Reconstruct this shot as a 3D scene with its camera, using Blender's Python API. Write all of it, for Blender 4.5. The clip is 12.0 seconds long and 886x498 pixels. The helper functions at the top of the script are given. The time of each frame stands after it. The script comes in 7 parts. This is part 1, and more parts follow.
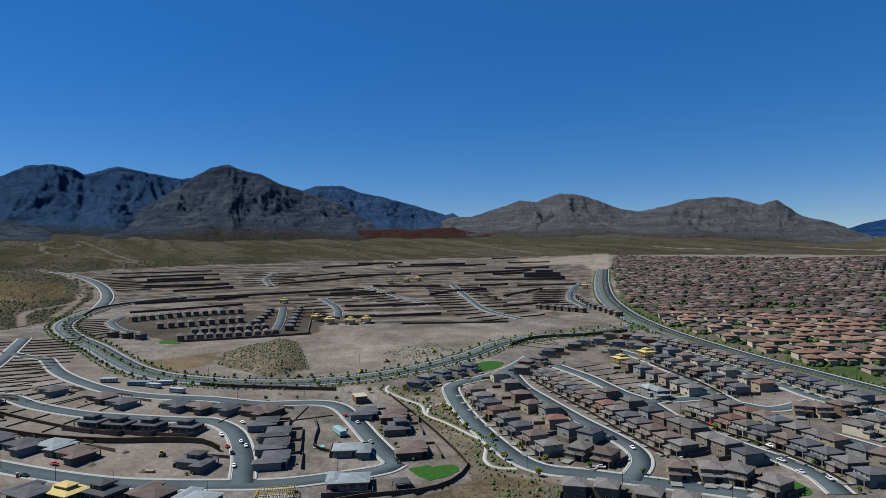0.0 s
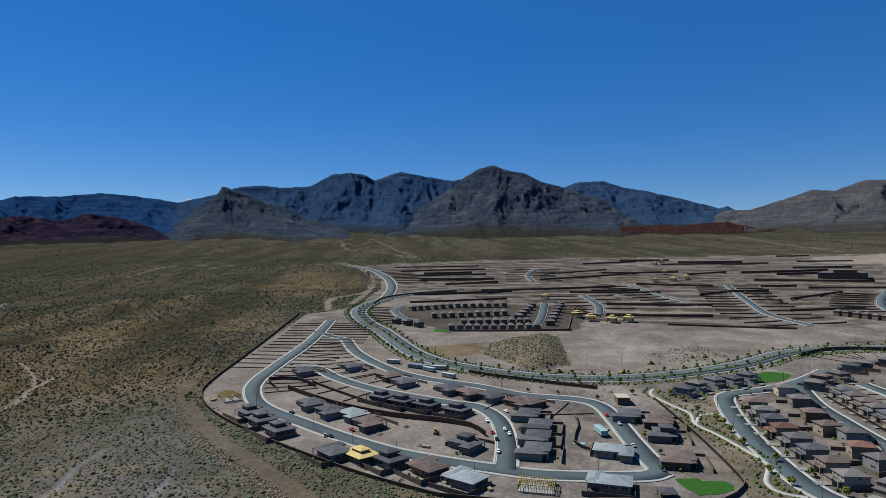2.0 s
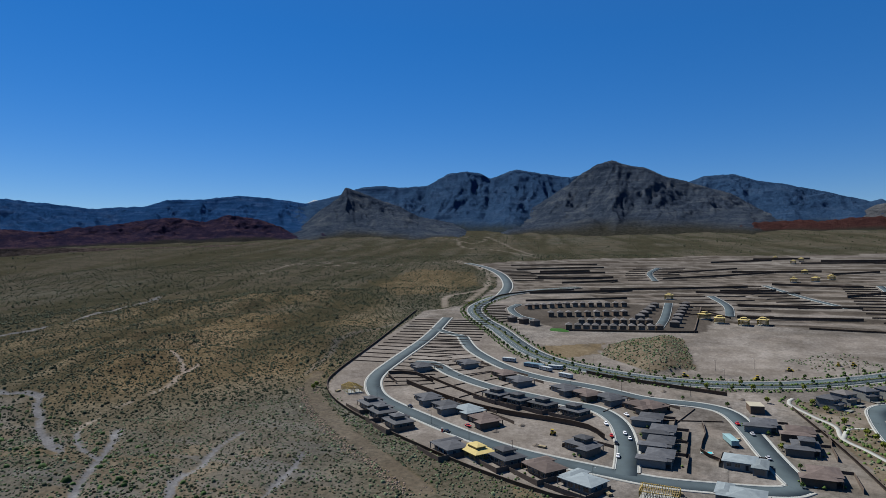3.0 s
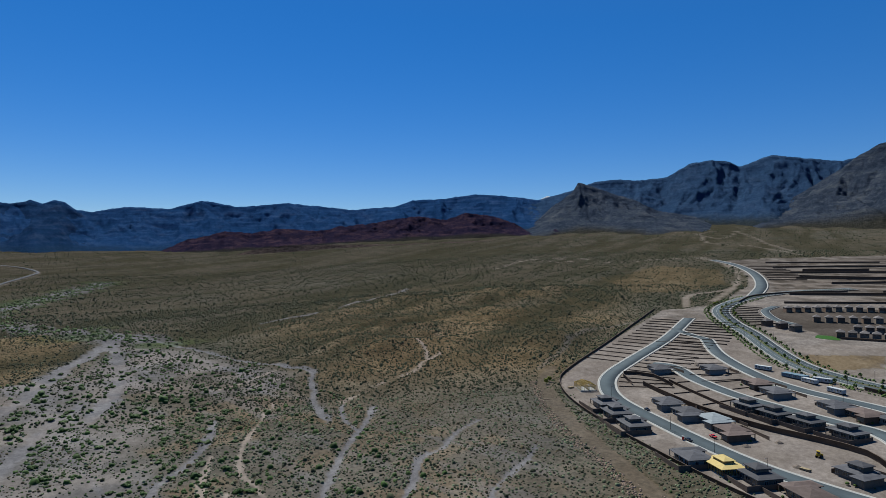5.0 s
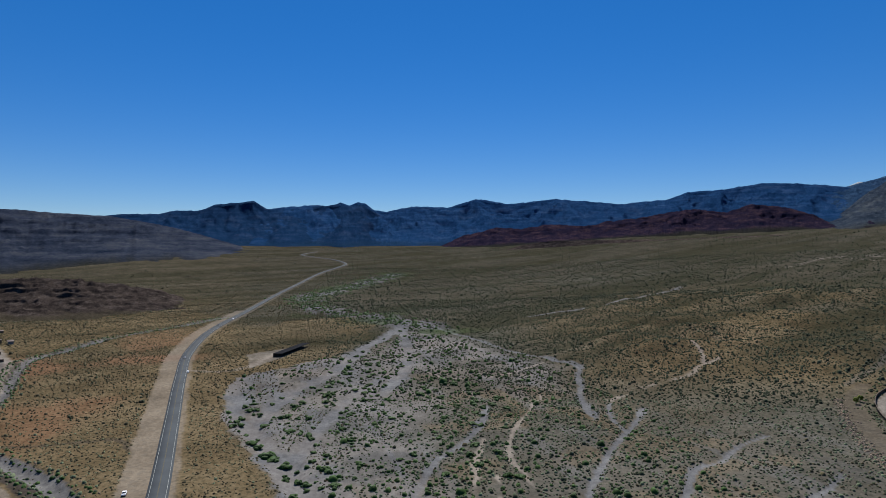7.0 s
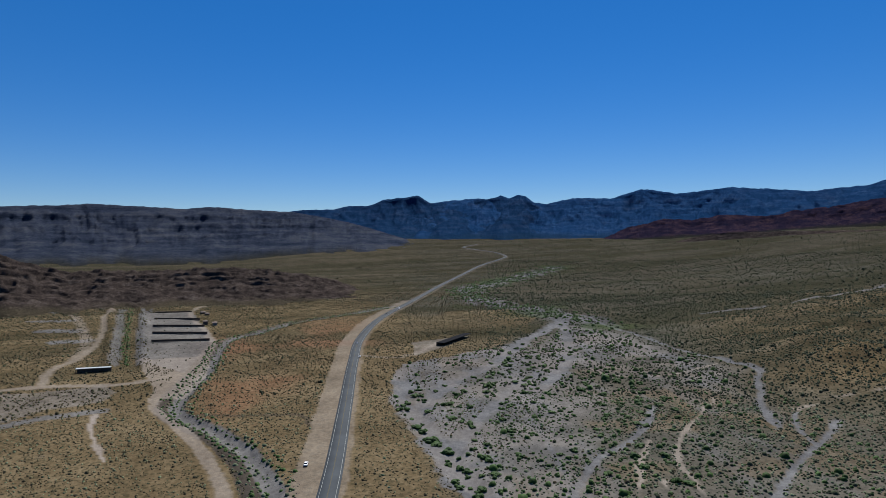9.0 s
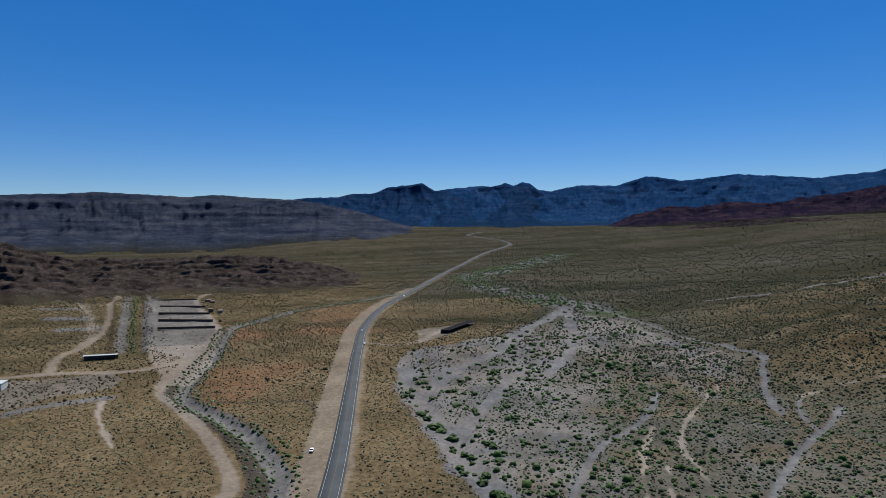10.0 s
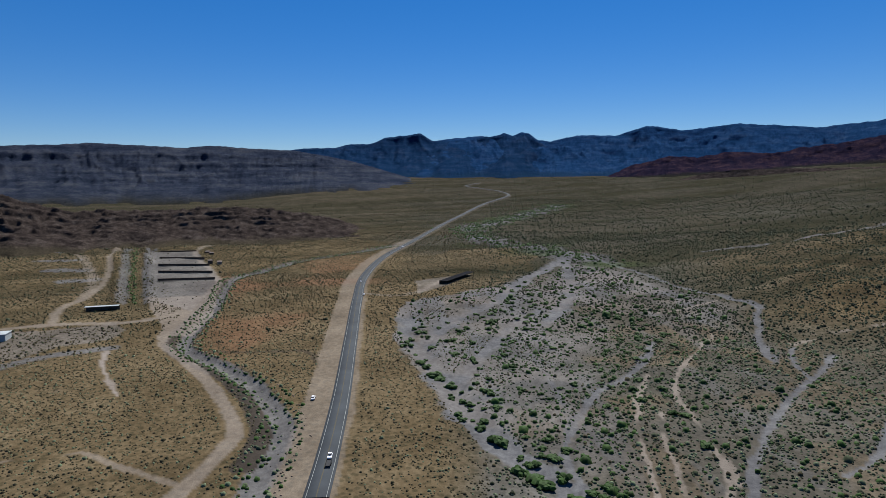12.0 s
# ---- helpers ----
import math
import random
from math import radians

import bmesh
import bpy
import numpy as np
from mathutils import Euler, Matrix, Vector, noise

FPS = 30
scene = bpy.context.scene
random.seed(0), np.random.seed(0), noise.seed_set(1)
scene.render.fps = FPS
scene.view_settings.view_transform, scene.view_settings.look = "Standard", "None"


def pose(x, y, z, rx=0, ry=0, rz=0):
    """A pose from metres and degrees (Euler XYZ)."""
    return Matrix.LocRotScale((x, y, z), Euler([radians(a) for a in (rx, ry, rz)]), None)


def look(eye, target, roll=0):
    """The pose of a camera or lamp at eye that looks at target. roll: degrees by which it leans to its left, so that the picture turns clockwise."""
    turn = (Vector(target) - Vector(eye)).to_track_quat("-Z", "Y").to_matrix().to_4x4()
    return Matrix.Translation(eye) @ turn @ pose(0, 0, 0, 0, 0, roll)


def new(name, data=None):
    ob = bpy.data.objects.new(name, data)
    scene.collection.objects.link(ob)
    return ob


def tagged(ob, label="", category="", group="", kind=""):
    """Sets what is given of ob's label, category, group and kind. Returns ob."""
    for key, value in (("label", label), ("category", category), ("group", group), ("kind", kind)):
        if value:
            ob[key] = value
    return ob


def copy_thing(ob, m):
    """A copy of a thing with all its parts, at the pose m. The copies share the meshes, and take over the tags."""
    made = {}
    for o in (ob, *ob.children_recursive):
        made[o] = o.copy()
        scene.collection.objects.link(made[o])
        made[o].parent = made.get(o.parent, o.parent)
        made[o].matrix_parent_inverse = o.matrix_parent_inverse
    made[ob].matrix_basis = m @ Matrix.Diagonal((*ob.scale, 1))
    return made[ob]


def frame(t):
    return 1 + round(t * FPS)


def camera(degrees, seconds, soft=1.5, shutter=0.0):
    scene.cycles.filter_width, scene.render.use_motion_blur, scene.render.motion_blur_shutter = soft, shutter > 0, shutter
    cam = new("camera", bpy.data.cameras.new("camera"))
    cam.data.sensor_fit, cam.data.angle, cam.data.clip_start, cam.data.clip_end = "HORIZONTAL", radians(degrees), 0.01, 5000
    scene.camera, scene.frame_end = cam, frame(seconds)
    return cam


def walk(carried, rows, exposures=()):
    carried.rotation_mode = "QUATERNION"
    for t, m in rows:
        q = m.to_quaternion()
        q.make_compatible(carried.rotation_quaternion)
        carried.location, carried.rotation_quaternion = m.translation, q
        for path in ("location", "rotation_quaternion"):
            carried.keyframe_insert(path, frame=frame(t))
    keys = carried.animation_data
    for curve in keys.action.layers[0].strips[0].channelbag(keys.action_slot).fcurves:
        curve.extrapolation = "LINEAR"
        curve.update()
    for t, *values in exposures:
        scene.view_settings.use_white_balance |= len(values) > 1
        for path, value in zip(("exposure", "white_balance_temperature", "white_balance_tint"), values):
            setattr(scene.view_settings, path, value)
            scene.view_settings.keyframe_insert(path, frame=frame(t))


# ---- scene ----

# ---------------------------------------------------------------- camera
EYE = 110.0
cam = camera(70.68, 12.0, soft=0.7)
TURN = [
    (0, 0.00, 0.79, -0.90),
    (0.5, 5.76, 0.82, -0.81),
    (1, 12.21, 0.82, -0.66),
    (1.5, 18.17, 0.78, -0.56),
    (2, 23.59, 0.76, -0.49),
    (2.5, 28.88, 0.71, -0.43),
    (2.7, 31.03, 0.69, -0.43),
    (4.3, 47.64, 0.53, -0.40),
    (4.5, 49.89, 0.51, -0.39),
    (5, 55.26, 0.42, -0.31),
    (5.5, 60.64, 0.33, -0.22),
    (6, 66.26, 0.21, -0.15),
    (6.5, 72.21, 0.15, -0.11),
    (7, 79.40, 0.07, -0.08),
    (7.5, 87.03, -0.03, -0.07),
    (7.7, 90.06, -0.07, -0.03),
    (9.3, 94.16, -0.73, -0.16),
    (9.5, 94.21, -1.03, -0.18),
    (10, 94.38, -1.71, -0.23),
    (10.5, 94.43, -1.86, -0.27),
    (11, 94.41, -2.32, -0.26),
    (11.5, 94.34, -4.13, -0.32),
    (12, 94.26, -6.19, -0.33),
]
walk(cam, [(t, pose(0, 0, EYE, 90 + up, 0, yaw) @ pose(0, 0, 0, 0, 0, lean)) for t, yaw, up, lean in TURN], exposures=((0, 0.68), (12, 0.68)))

# ---------------------------------------------------------------- light
SUN_YAW, SUN_UP = 78.0, 52.0          # degrees to the left of north, degrees up
world = bpy.data.worlds.new("sky")
scene.world = world
world.use_nodes = True
wn = world.node_tree
sky = wn.nodes.new("ShaderNodeTexSky")
sky.sky_type, sky.sun_disc = "NISHITA", False
sky.sun_elevation, sky.sun_rotation = radians(SUN_UP), radians(-SUN_YAW)
sky.altitude, sky.air_density, sky.dust_density, sky.ozone_density = 1500, 1.0, 0.1, 4.0
deep = wn.nodes.new("ShaderNodeHueSaturation")
deep.inputs["Saturation"].default_value = 1.42
deep.inputs["Hue"].default_value = 0.511
wn.links.new(sky.outputs[0], deep.inputs["Color"])
even = wn.nodes.new("ShaderNodeMix")       # thin high air evens out the blue
even.data_type = "RGBA"
even.inputs[0].default_value = 0.32
even.inputs[7].default_value = (0.72, 2.45, 6.2, 1)
wn.links.new(deep.outputs[0], even.inputs[6])
wn.links.new(even.outputs[2], wn.nodes["Background"].inputs[0])
wn.nodes["Background"].inputs[1].default_value = 0.0555
lamp = bpy.data.lights.new("sun", "SUN")
lamp.energy, lamp.angle, lamp.color = 5.0, radians(0.53), (1.0, 0.965, 0.91)
sun = new("sun", lamp)
su = Vector((-math.sin(radians(SUN_YAW)) * math.cos(radians(SUN_UP)), math.cos(radians(SUN_YAW)) * math.cos(radians(SUN_UP)), math.sin(radians(SUN_UP))))
sun.matrix_world = look(su * 900, (0, 0, 0))

# ---------------------------------------------------------------- materials
COLOR_SCALE = (0.478, 0.508, 0.505)     # even darkening factor on all node-built base colours


class Mat:
    """A small builder of node materials in object or world metres."""
    def __init__(self, name, rough=0.85, metal=0.0):
        self.m = bpy.data.materials.new(name)
        self.m.use_nodes = True
        self.t = self.m.node_tree
        self.b = self.t.nodes["Principled BSDF"]
        self.b.inputs["Roughness"].default_value, self.b.inputs["Metallic"].default_value = rough, metal
        self.b.inputs["Specular IOR Level"].default_value = 0.1

    def node(self, kind, **put):
        n = self.t.nodes.new(kind)
        for k, v in put.items():
            n.inputs[k.replace("_", " ")].default_value = v
        return n

    def link(self, a, b):
        self.t.links.new(a, b)

    def place(self):
        return self.t.nodes.new("ShaderNodeNewGeometry").outputs["Position"]

    def noise(self, scale, detail=4.0, rough=0.6, at=None):
        n = self.node("ShaderNodeTexNoise", Scale=scale, Detail=detail, Roughness=rough)
        self.link(at or self.place(), n.inputs["Vector"])
        return n.outputs["Fac"]

    def ramp(self, fac, stops):
        r = self.t.nodes.new("ShaderNodeValToRGB")
        e = r.color_ramp.elements
        while len(e) < len(stops):
            e.new(0.5)
        for el, (p, c) in zip(e, stops):
            el.position, el.color = p, (*c, 1) if len(c) == 3 else c
        self.link(fac, r.inputs[0])
        return r.outputs[0]

    def mix(self, fac, a, b, blend="MIX"):
        n = self.t.nodes.new("ShaderNodeMix")
        n.data_type, n.blend_type = "RGBA", blend
        for sock, v in ((n.inputs[0], fac), (n.inputs[6], a), (n.inputs[7], b)):
            if isinstance(v, (int, float)):
                sock.default_value = v
            elif isinstance(v, tuple):
                sock.default_value = (*v, 1)
            else:
                self.link(v, sock)
        return n.outputs[2]

    def math(self, op, a, b=0.0):
        n = self.t.nodes.new("ShaderNodeMath")
        n.operation = op
        for sock, v in zip(n.inputs, (a, b)):
            if isinstance(v, (int, float)):
                sock.default_value = v
            else:
                self.link(v, sock)
        return n.outputs[0]

    def attr(self, name):
        n = self.t.nodes.new("ShaderNodeAttribute")
        n.attribute_name = name
        return n.outputs["Fac"]

    def bump(self, height, strength, dist):
        n = self.node("ShaderNodeBump", Strength=strength, Distance=dist)
        self.link(height, n.inputs["Height"])
        self.link(n.outputs[0], self.b.inputs["Normal"])

    def color(self, c):
        if isinstance(c, tuple):
            self.b.inputs["Base Color"].default_value = (*c, 1)
        else:
            self.link(self.mix(1.0, c, COLOR_SCALE, "MULTIPLY"), self.b.inputs["Base Color"])
        return self.m


def mottled(name, dark, light, scale, rough=0.85, bump=0.0, fine=6.0, vary=0.0, island=False):
    """Two-scale mottling between two colours, with a little difference between objects or pieces."""
    w = Mat(name, rough)
    a, b = w.noise(scale), w.noise(scale * fine, 3)
    c = w.ramp(w.math("ADD", w.math("MULTIPLY", a, 0.6), w.math("MULTIPLY", b, 0.4)), [(0.32, dark), (0.68, light)])
    if vary:
        if island:
            rnd = w.t.nodes.new("ShaderNodeNewGeometry").outputs["Random Per Island"]
        else:
            rnd = w.t.nodes.new("ShaderNodeObjectInfo").outputs["Random"]
        h = w.t.nodes.new("ShaderNodeHueSaturation")
        w.link(w.math("ADD", w.math("MULTIPLY", rnd, vary), 1 - vary / 2), h.inputs["Value"])
        w.link(c, h.inputs["Color"])
        c = h.outputs[0]
    if bump:
        w.bump(b, 0.6, bump)
    return w.color(c)


def asphalt(name, base):
    w = Mat(name, 0.9)
    fine = w.noise(1.5, 5)
    worn = w.noise(0.06, 4)
    c = w.ramp(worn, [(0.3, tuple(v * 0.8 for v in base)), (0.7, tuple(v * 1.25 for v in base))])
    c = w.mix(w.math("MULTIPLY", fine, 0.35), c, tuple(v * 1.5 for v in base))
    w.bump(fine, 0.3, 0.02)
    return w.color(c)


def tiles(name, dark, light):
    """Concrete roof tile: courses of relief along height, blotchy weathering."""
    w = Mat(name, 0.8)
    tc = w.t.nodes.new("ShaderNodeTexCoord").outputs["Object"]
    wave = w.node("ShaderNodeTexWave", Scale=0.45, Distortion=0.4, Detail=1.0)
    wave.bands_direction = "Z"
    w.link(tc, wave.inputs["Vector"])
    a = w.noise(0.35, 3)
    b = w.noise(3.0, 4)
    c = w.ramp(w.math("ADD", w.math("MULTIPLY", a, 0.55), w.math("MULTIPLY", b, 0.45)), [(0.3, dark), (0.7, light)])
    c = w.mix(w.math("MULTIPLY", wave.outputs["Fac"], 0.25), c, dark)
    rnd = w.t.nodes.new("ShaderNodeObjectInfo").outputs["Random"]
    h = w.t.nodes.new("ShaderNodeHueSaturation")
    w.link(w.math("ADD", w.math("MULTIPLY", rnd, 0.5), 0.72), h.inputs["Value"])
    w.link(c, h.inputs["Color"])
    w.bump(wave.outputs["Fac"], 0.7, 0.06)
    return w.color(h.outputs[0])


def rock(name, dark, mid, light, scale, strata=0.0, scrub=None, bed=0.06, relief=55.0):
    """Bare mountain rock: blocky noise, level beds, paler ledges."""
    w = Mat(name, 1.0)
    dark, mid, light = [tuple(1.35 * v for v in c) for c in (dark, mid, light)]
    w.b.inputs["Specular IOR Level"].default_value = 0.0
    n1, n2 = w.noise(scale, 8, 0.65), w.noise(scale * 7, 6, 0.7)
    v = w.math("ADD", w.math("MULTIPLY", n1, 0.55), w.math("MULTIPLY", n2, 0.45))
    if strata:
        sep = w.t.nodes.new("ShaderNodeSeparateXYZ")
        w.link(w.place(), sep.inputs[0])
        comb = w.t.nodes.new("ShaderNodeCombineXYZ")
        w.link(w.math("MULTIPLY", sep.outputs[0], 0.06), comb.inputs[0])
        w.link(w.math("MULTIPLY", sep.outputs[1], 0.06), comb.inputs[1])
        w.link(sep.outputs[2], comb.inputs[2])
        beds = w.noise(bed, 5, 0.6, comb.outputs[0])
        v = w.math("ADD", w.math("MULTIPLY", v, 1 - strata), w.math("MULTIPLY", beds, strata))
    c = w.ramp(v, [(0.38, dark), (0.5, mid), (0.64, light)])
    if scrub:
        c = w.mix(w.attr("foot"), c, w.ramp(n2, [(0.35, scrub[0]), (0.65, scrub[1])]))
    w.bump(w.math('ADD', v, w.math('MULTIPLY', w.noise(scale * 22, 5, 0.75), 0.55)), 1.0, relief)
    return w.color(c)


def desert():
    """The one ground sheet: scrub soil, ochre slopes, grey wash gravel, graded pads, pale sand."""
    w = Mat("desert_soil", 1.0)
    w.b.inputs["Specular IOR Level"].default_value = 0.0
    big, mid, fine, grit = w.noise(0.004, 5), w.noise(0.03, 5, 0.65), w.noise(0.35, 5, 0.7), w.noise(1.6, 3, 0.7)
    wide = w.noise(0.011, 9, 0.74)
    # gullies run down the fan, so the soil is drawn out along them
    sep = w.t.nodes.new("ShaderNodeSeparateXYZ")
    w.link(w.place(), sep.inputs[0])
    comb = w.t.nodes.new("ShaderNodeCombineXYZ")
    w.link(w.math("MULTIPLY", w.math("ADD", sep.outputs[0], w.math("MULTIPLY", sep.outputs[1], 0.5)), 0.022), comb.inputs[0])
    w.link(w.math("MULTIPLY", sep.outputs[1], 0.0035), comb.inputs[1])
    run = w.noise(1.0, 8, 0.72, comb.outputs[0])
    tone = w.math("ADD", w.math("ADD", w.math("MULTIPLY", mid, 0.3), w.math("MULTIPLY", fine, 0.35)), w.math("MULTIPLY", wide, 0.35))
    tone = w.math("ADD", w.math("MULTIPLY", w.math("SUBTRACT", tone, 0.5), 1.7), 0.5)
    scrub = w.ramp(tone, [(0.3, (0.06, 0.057, 0.045)), (0.5, (0.127, 0.116, 0.093)), (0.72, (0.22, 0.2, 0.168))])
    scrub = w.mix(w.ramp(big, [(0.38, (0, 0, 0)), (0.56, (1, 1, 1))]), scrub, w.ramp(tone, [(0.3, (0.084, 0.07, 0.05)), (0.7, (0.185, 0.152, 0.112))]))
    # bushes too far off to stand as shapes
    spots = w.node("ShaderNodeTexVoronoi", Scale=0.36, Randomness=1.0)
    w.link(w.place(), spots.inputs["Vector"])
    speck = w.ramp(spots.outputs["Distance"], [(0.30, (1, 1, 1)), (0.52, (0, 0, 0))])
    blots = w.node("ShaderNodeTexVoronoi", Scale=0.10, Randomness=1.0)
    w.link(w.place(), blots.inputs["Vector"])
    blot = w.ramp(blots.outputs["Distance"], [(0.20, (1, 1, 1)), (0.36, (0, 0, 0))])
    ochre = w.ramp(tone, [(0.3, (0.108, 0.075, 0.042)), (0.5, (0.19, 0.134, 0.077)), (0.7, (0.29, 0.212, 0.13))])
    wash = w.ramp(tone, [(0.3, (0.112, 0.106, 0.113)), (0.5, (0.19, 0.18, 0.187)), (0.7, (0.30, 0.285, 0.288))])
    graded = w.ramp(tone, [(0.28, (0.105, 0.088, 0.078)), (0.5, (0.222, 0.19, 0.171)), (0.72, (0.40, 0.347, 0.315))])
    sand = w.ramp(tone, [(0.3, (0.265, 0.21, 0.178)), (0.7, (0.46, 0.38, 0.33))])
    red = w.ramp(tone, [(0.3, (0.24, 0.10, 0.06)), (0.7, (0.40, 0.20, 0.12))])
    far = w.mix(w.ramp(run, [(0.39, (0, 0, 0)), (0.54, (1, 1, 1))]), w.ramp(tone, [(0.3, (0.049, 0.043, 0.036)), (0.7, (0.108, 0.094, 0.078))]), w.ramp(tone, [(0.3, (0.056, 0.045, 0.036)), (0.7, (0.135, 0.11, 0.088))]))
    c = w.mix(w.attr("cover"), scrub, far)
    c = w.mix(w.attr("ochre"), c, ochre)
    c = w.mix(w.math("MULTIPLY", speck, w.attr("bush")), c, (0.036, 0.039, 0.022))
    c = w.mix(w.math("MULTIPLY", w.math("MULTIPLY", blot, w.attr("cover")), 0.5), c, (0.03, 0.03, 0.022))
    c = w.mix(w.math("MULTIPLY", w.attr("streak"), 0.75), c, w.ramp(tone, [(0.3, (0.03, 0.03, 0.018)), (0.7, (0.068, 0.06, 0.037))]))
    c = w.mix(w.attr("red"), c, red)
    c = w.mix(w.attr("wash"), c, wash)
    c = w.mix(w.attr("graded"), c, graded)
    # shade on the terrace risers is put into this dark bank tone
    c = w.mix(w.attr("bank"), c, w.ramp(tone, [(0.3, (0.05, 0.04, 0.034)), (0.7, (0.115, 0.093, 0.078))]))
    c = w.mix(w.attr("yard"), c, w.ramp(tone, [(0.3, (0.085, 0.07, 0.056)), (0.7, (0.19, 0.158, 0.13))]))
    c = w.mix(w.attr("sand"), c, sand)
    c = w.mix(w.attr("green"), c, w.ramp(tone, [(0.3, (0.04, 0.07, 0.022)), (0.7, (0.10, 0.14, 0.05))]))
    w.bump(w.math("ADD", w.math("ADD", fine, w.math("MULTIPLY", run, w.math("MULTIPLY", w.attr("cover"), 14.0))), w.math("MULTIPLY", grit, 0.4)), 0.8, 0.5)
    return w.color(c)


SOIL = desert()
ROAD = asphalt("street_asphalt", (0.086, 0.11, 0.122))
HIGHWAY_TOP = asphalt("highway_asphalt", (0.08, 0.086, 0.096))
KERB = mottled("kerb_concrete", (0.46, 0.46, 0.45), (0.66, 0.66, 0.64), 0.5)
CONCRETE = mottled("path_concrete", (0.42, 0.40, 0.37), (0.60, 0.57, 0.52), 0.3)
WALKWAY = mottled("worn_sidewalk", (0.24, 0.23, 0.21), (0.36, 0.34, 0.31), 0.3)
MEDIAN = mottled("planted_median", (0.05, 0.075, 0.03), (0.20, 0.17, 0.11), 0.35)
PAINT = mottled("road_paint", (0.62, 0.62, 0.58), (0.8, 0.8, 0.76), 0.8)
YELLOW = mottled("worn_yellow_paint", (0.16, 0.12, 0.05), (0.26, 0.19, 0.07), 0.8)
BLOCK = mottled("block_wall", (0.13, 0.095, 0.077), (0.23, 0.172, 0.14), 0.25, 0.9, 0.05)
GRASS = mottled("lawn_grass", (0.022, 0.09, 0.01), (0.046, 0.15, 0.018), 0.4, 0.9, 0.05)
LEAF = mottled("leaves", (0.028, 0.066, 0.012), (0.08, 0.15, 0.032), 0.8, 0.7, 0.1, vary=0.6, island=True)
GARDENLEAF = mottled("garden_leaves", (0.026, 0.062, 0.015), (0.075, 0.14, 0.036), 0.8, 0.7, 0.1, vary=0.8, island=True)
TREELEAF = mottled("tree_leaves", (0.06, 0.11, 0.02), (0.15, 0.22, 0.055), 0.8, 0.7, 0.1, vary=0.6, island=True)
LIME = mottled("palo_verde_leaves", (0.16, 0.19, 0.02), (0.32, 0.34, 0.05), 0.8, 0.7, 0.1, vary=0.4, island=True)
SAGE = mottled("grey_green_shrub", (0.10, 0.122, 0.066), (0.24, 0.28, 0.165), 0.5, 0.9, vary=0.8, island=True)
CREOSOTE = mottled("dark_creosote", (0.038, 0.047, 0.025), (0.098, 0.112, 0.061), 0.5, 0.9, vary=0.8, island=True)
DRY = mottled("dry_brown_shrub", (0.065, 0.055, 0.028), (0.155, 0.125, 0.066), 0.5, 0.9, vary=0.8, island=True)
BARK = mottled("bark", (0.08, 0.055, 0.035), (0.16, 0.12, 0.085), 2.0)
BOULDER = mottled("rock_boulder", (0.22, 0.15, 0.11), (0.45, 0.33, 0.25), 0.6, 0.95, 0.2, vary=0.5, island=True)
ROOFS = {
    "grey": tiles("grey_roof_tile", (0.14, 0.124, 0.12), (0.265, 0.238, 0.23)),
    "slate": tiles("slate_roof_tile", (0.08, 0.08, 0.09), (0.165, 0.163, 0.176)),
    "brown": tiles("brown_roof_tile", (0.135, 0.098, 0.086), (0.25, 0.19, 0.17)),
    "red": tiles("red_brown_roof_tile", (0.18, 0.09, 0.068), (0.31, 0.175, 0.135)),
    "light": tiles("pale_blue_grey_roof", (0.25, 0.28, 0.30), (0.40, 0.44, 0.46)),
    "pale": tiles("pale_grey_roof_tile", (0.27, 0.25, 0.235), (0.44, 0.41, 0.385)),
    "clay": tiles("clay_roof_tile", (0.23, 0.13, 0.095), (0.40, 0.25, 0.185)),
}
STUCCO = {
    "tan": mottled("tan_stucco", (0.34, 0.27, 0.19), (0.44, 0.36, 0.265), 0.3, 0.9, 0.02, vary=0.25),
    "taupe": mottled("taupe_stucco", (0.18, 0.146, 0.122), (0.27, 0.225, 0.19), 0.3, 0.9, 0.02, vary=0.25),
    "grey": mottled("grey_stucco", (0.25, 0.245, 0.235), (0.36, 0.35, 0.335), 0.3, 0.9, 0.02, vary=0.25),
    "brown": mottled("brown_stucco", (0.16, 0.105, 0.075), (0.24, 0.165, 0.125), 0.3, 0.9, 0.02, vary=0.25),
    "cream": mottled("cream_stucco", (0.52, 0.44, 0.33), (0.64, 0.56, 0.44), 0.3, 0.9, 0.02, vary=0.25),
}
TRIM = mottled("pale_trim", (0.52, 0.48, 0.42), (0.64, 0.60, 0.53), 1.0)
GARAGE = mottled("garage_door_paint", (0.26, 0.21, 0.165), (0.34, 0.28, 0.225), 1.0)
gl = Mat("window_glass", 0.08)
gl.b.inputs["Specular IOR Level"].default_value = 0.6
GLASS = gl.color((0.02, 0.025, 0.03))
LUMBER = mottled("yellow_lumber", (0.50, 0.33, 0.10), (0.72, 0.52, 0.20), 0.7, 0.8, vary=0.3)
SHEATH = mottled("gold_roof_sheathing", (0.62, 0.46, 0.17), (0.80, 0.62, 0.27), 0.4, 0.8)
METAL = mottled("painted_metal", (0.55, 0.57, 0.58), (0.7, 0.72, 0.73), 0.6, 0.5)
TEAL = mottled("pale_teal_metal", (0.30, 0.48, 0.50), (0.42, 0.60, 0.61), 0.6, 0.5)
STEELBLUE = mottled("blue_grey_metal", (0.16, 0.25, 0.31), (0.25, 0.35, 0.42), 0.6, 0.5)
DARK = mottled("dark_steel", (0.03, 0.03, 0.032), (0.06, 0.06, 0.065), 2.0, 0.6)
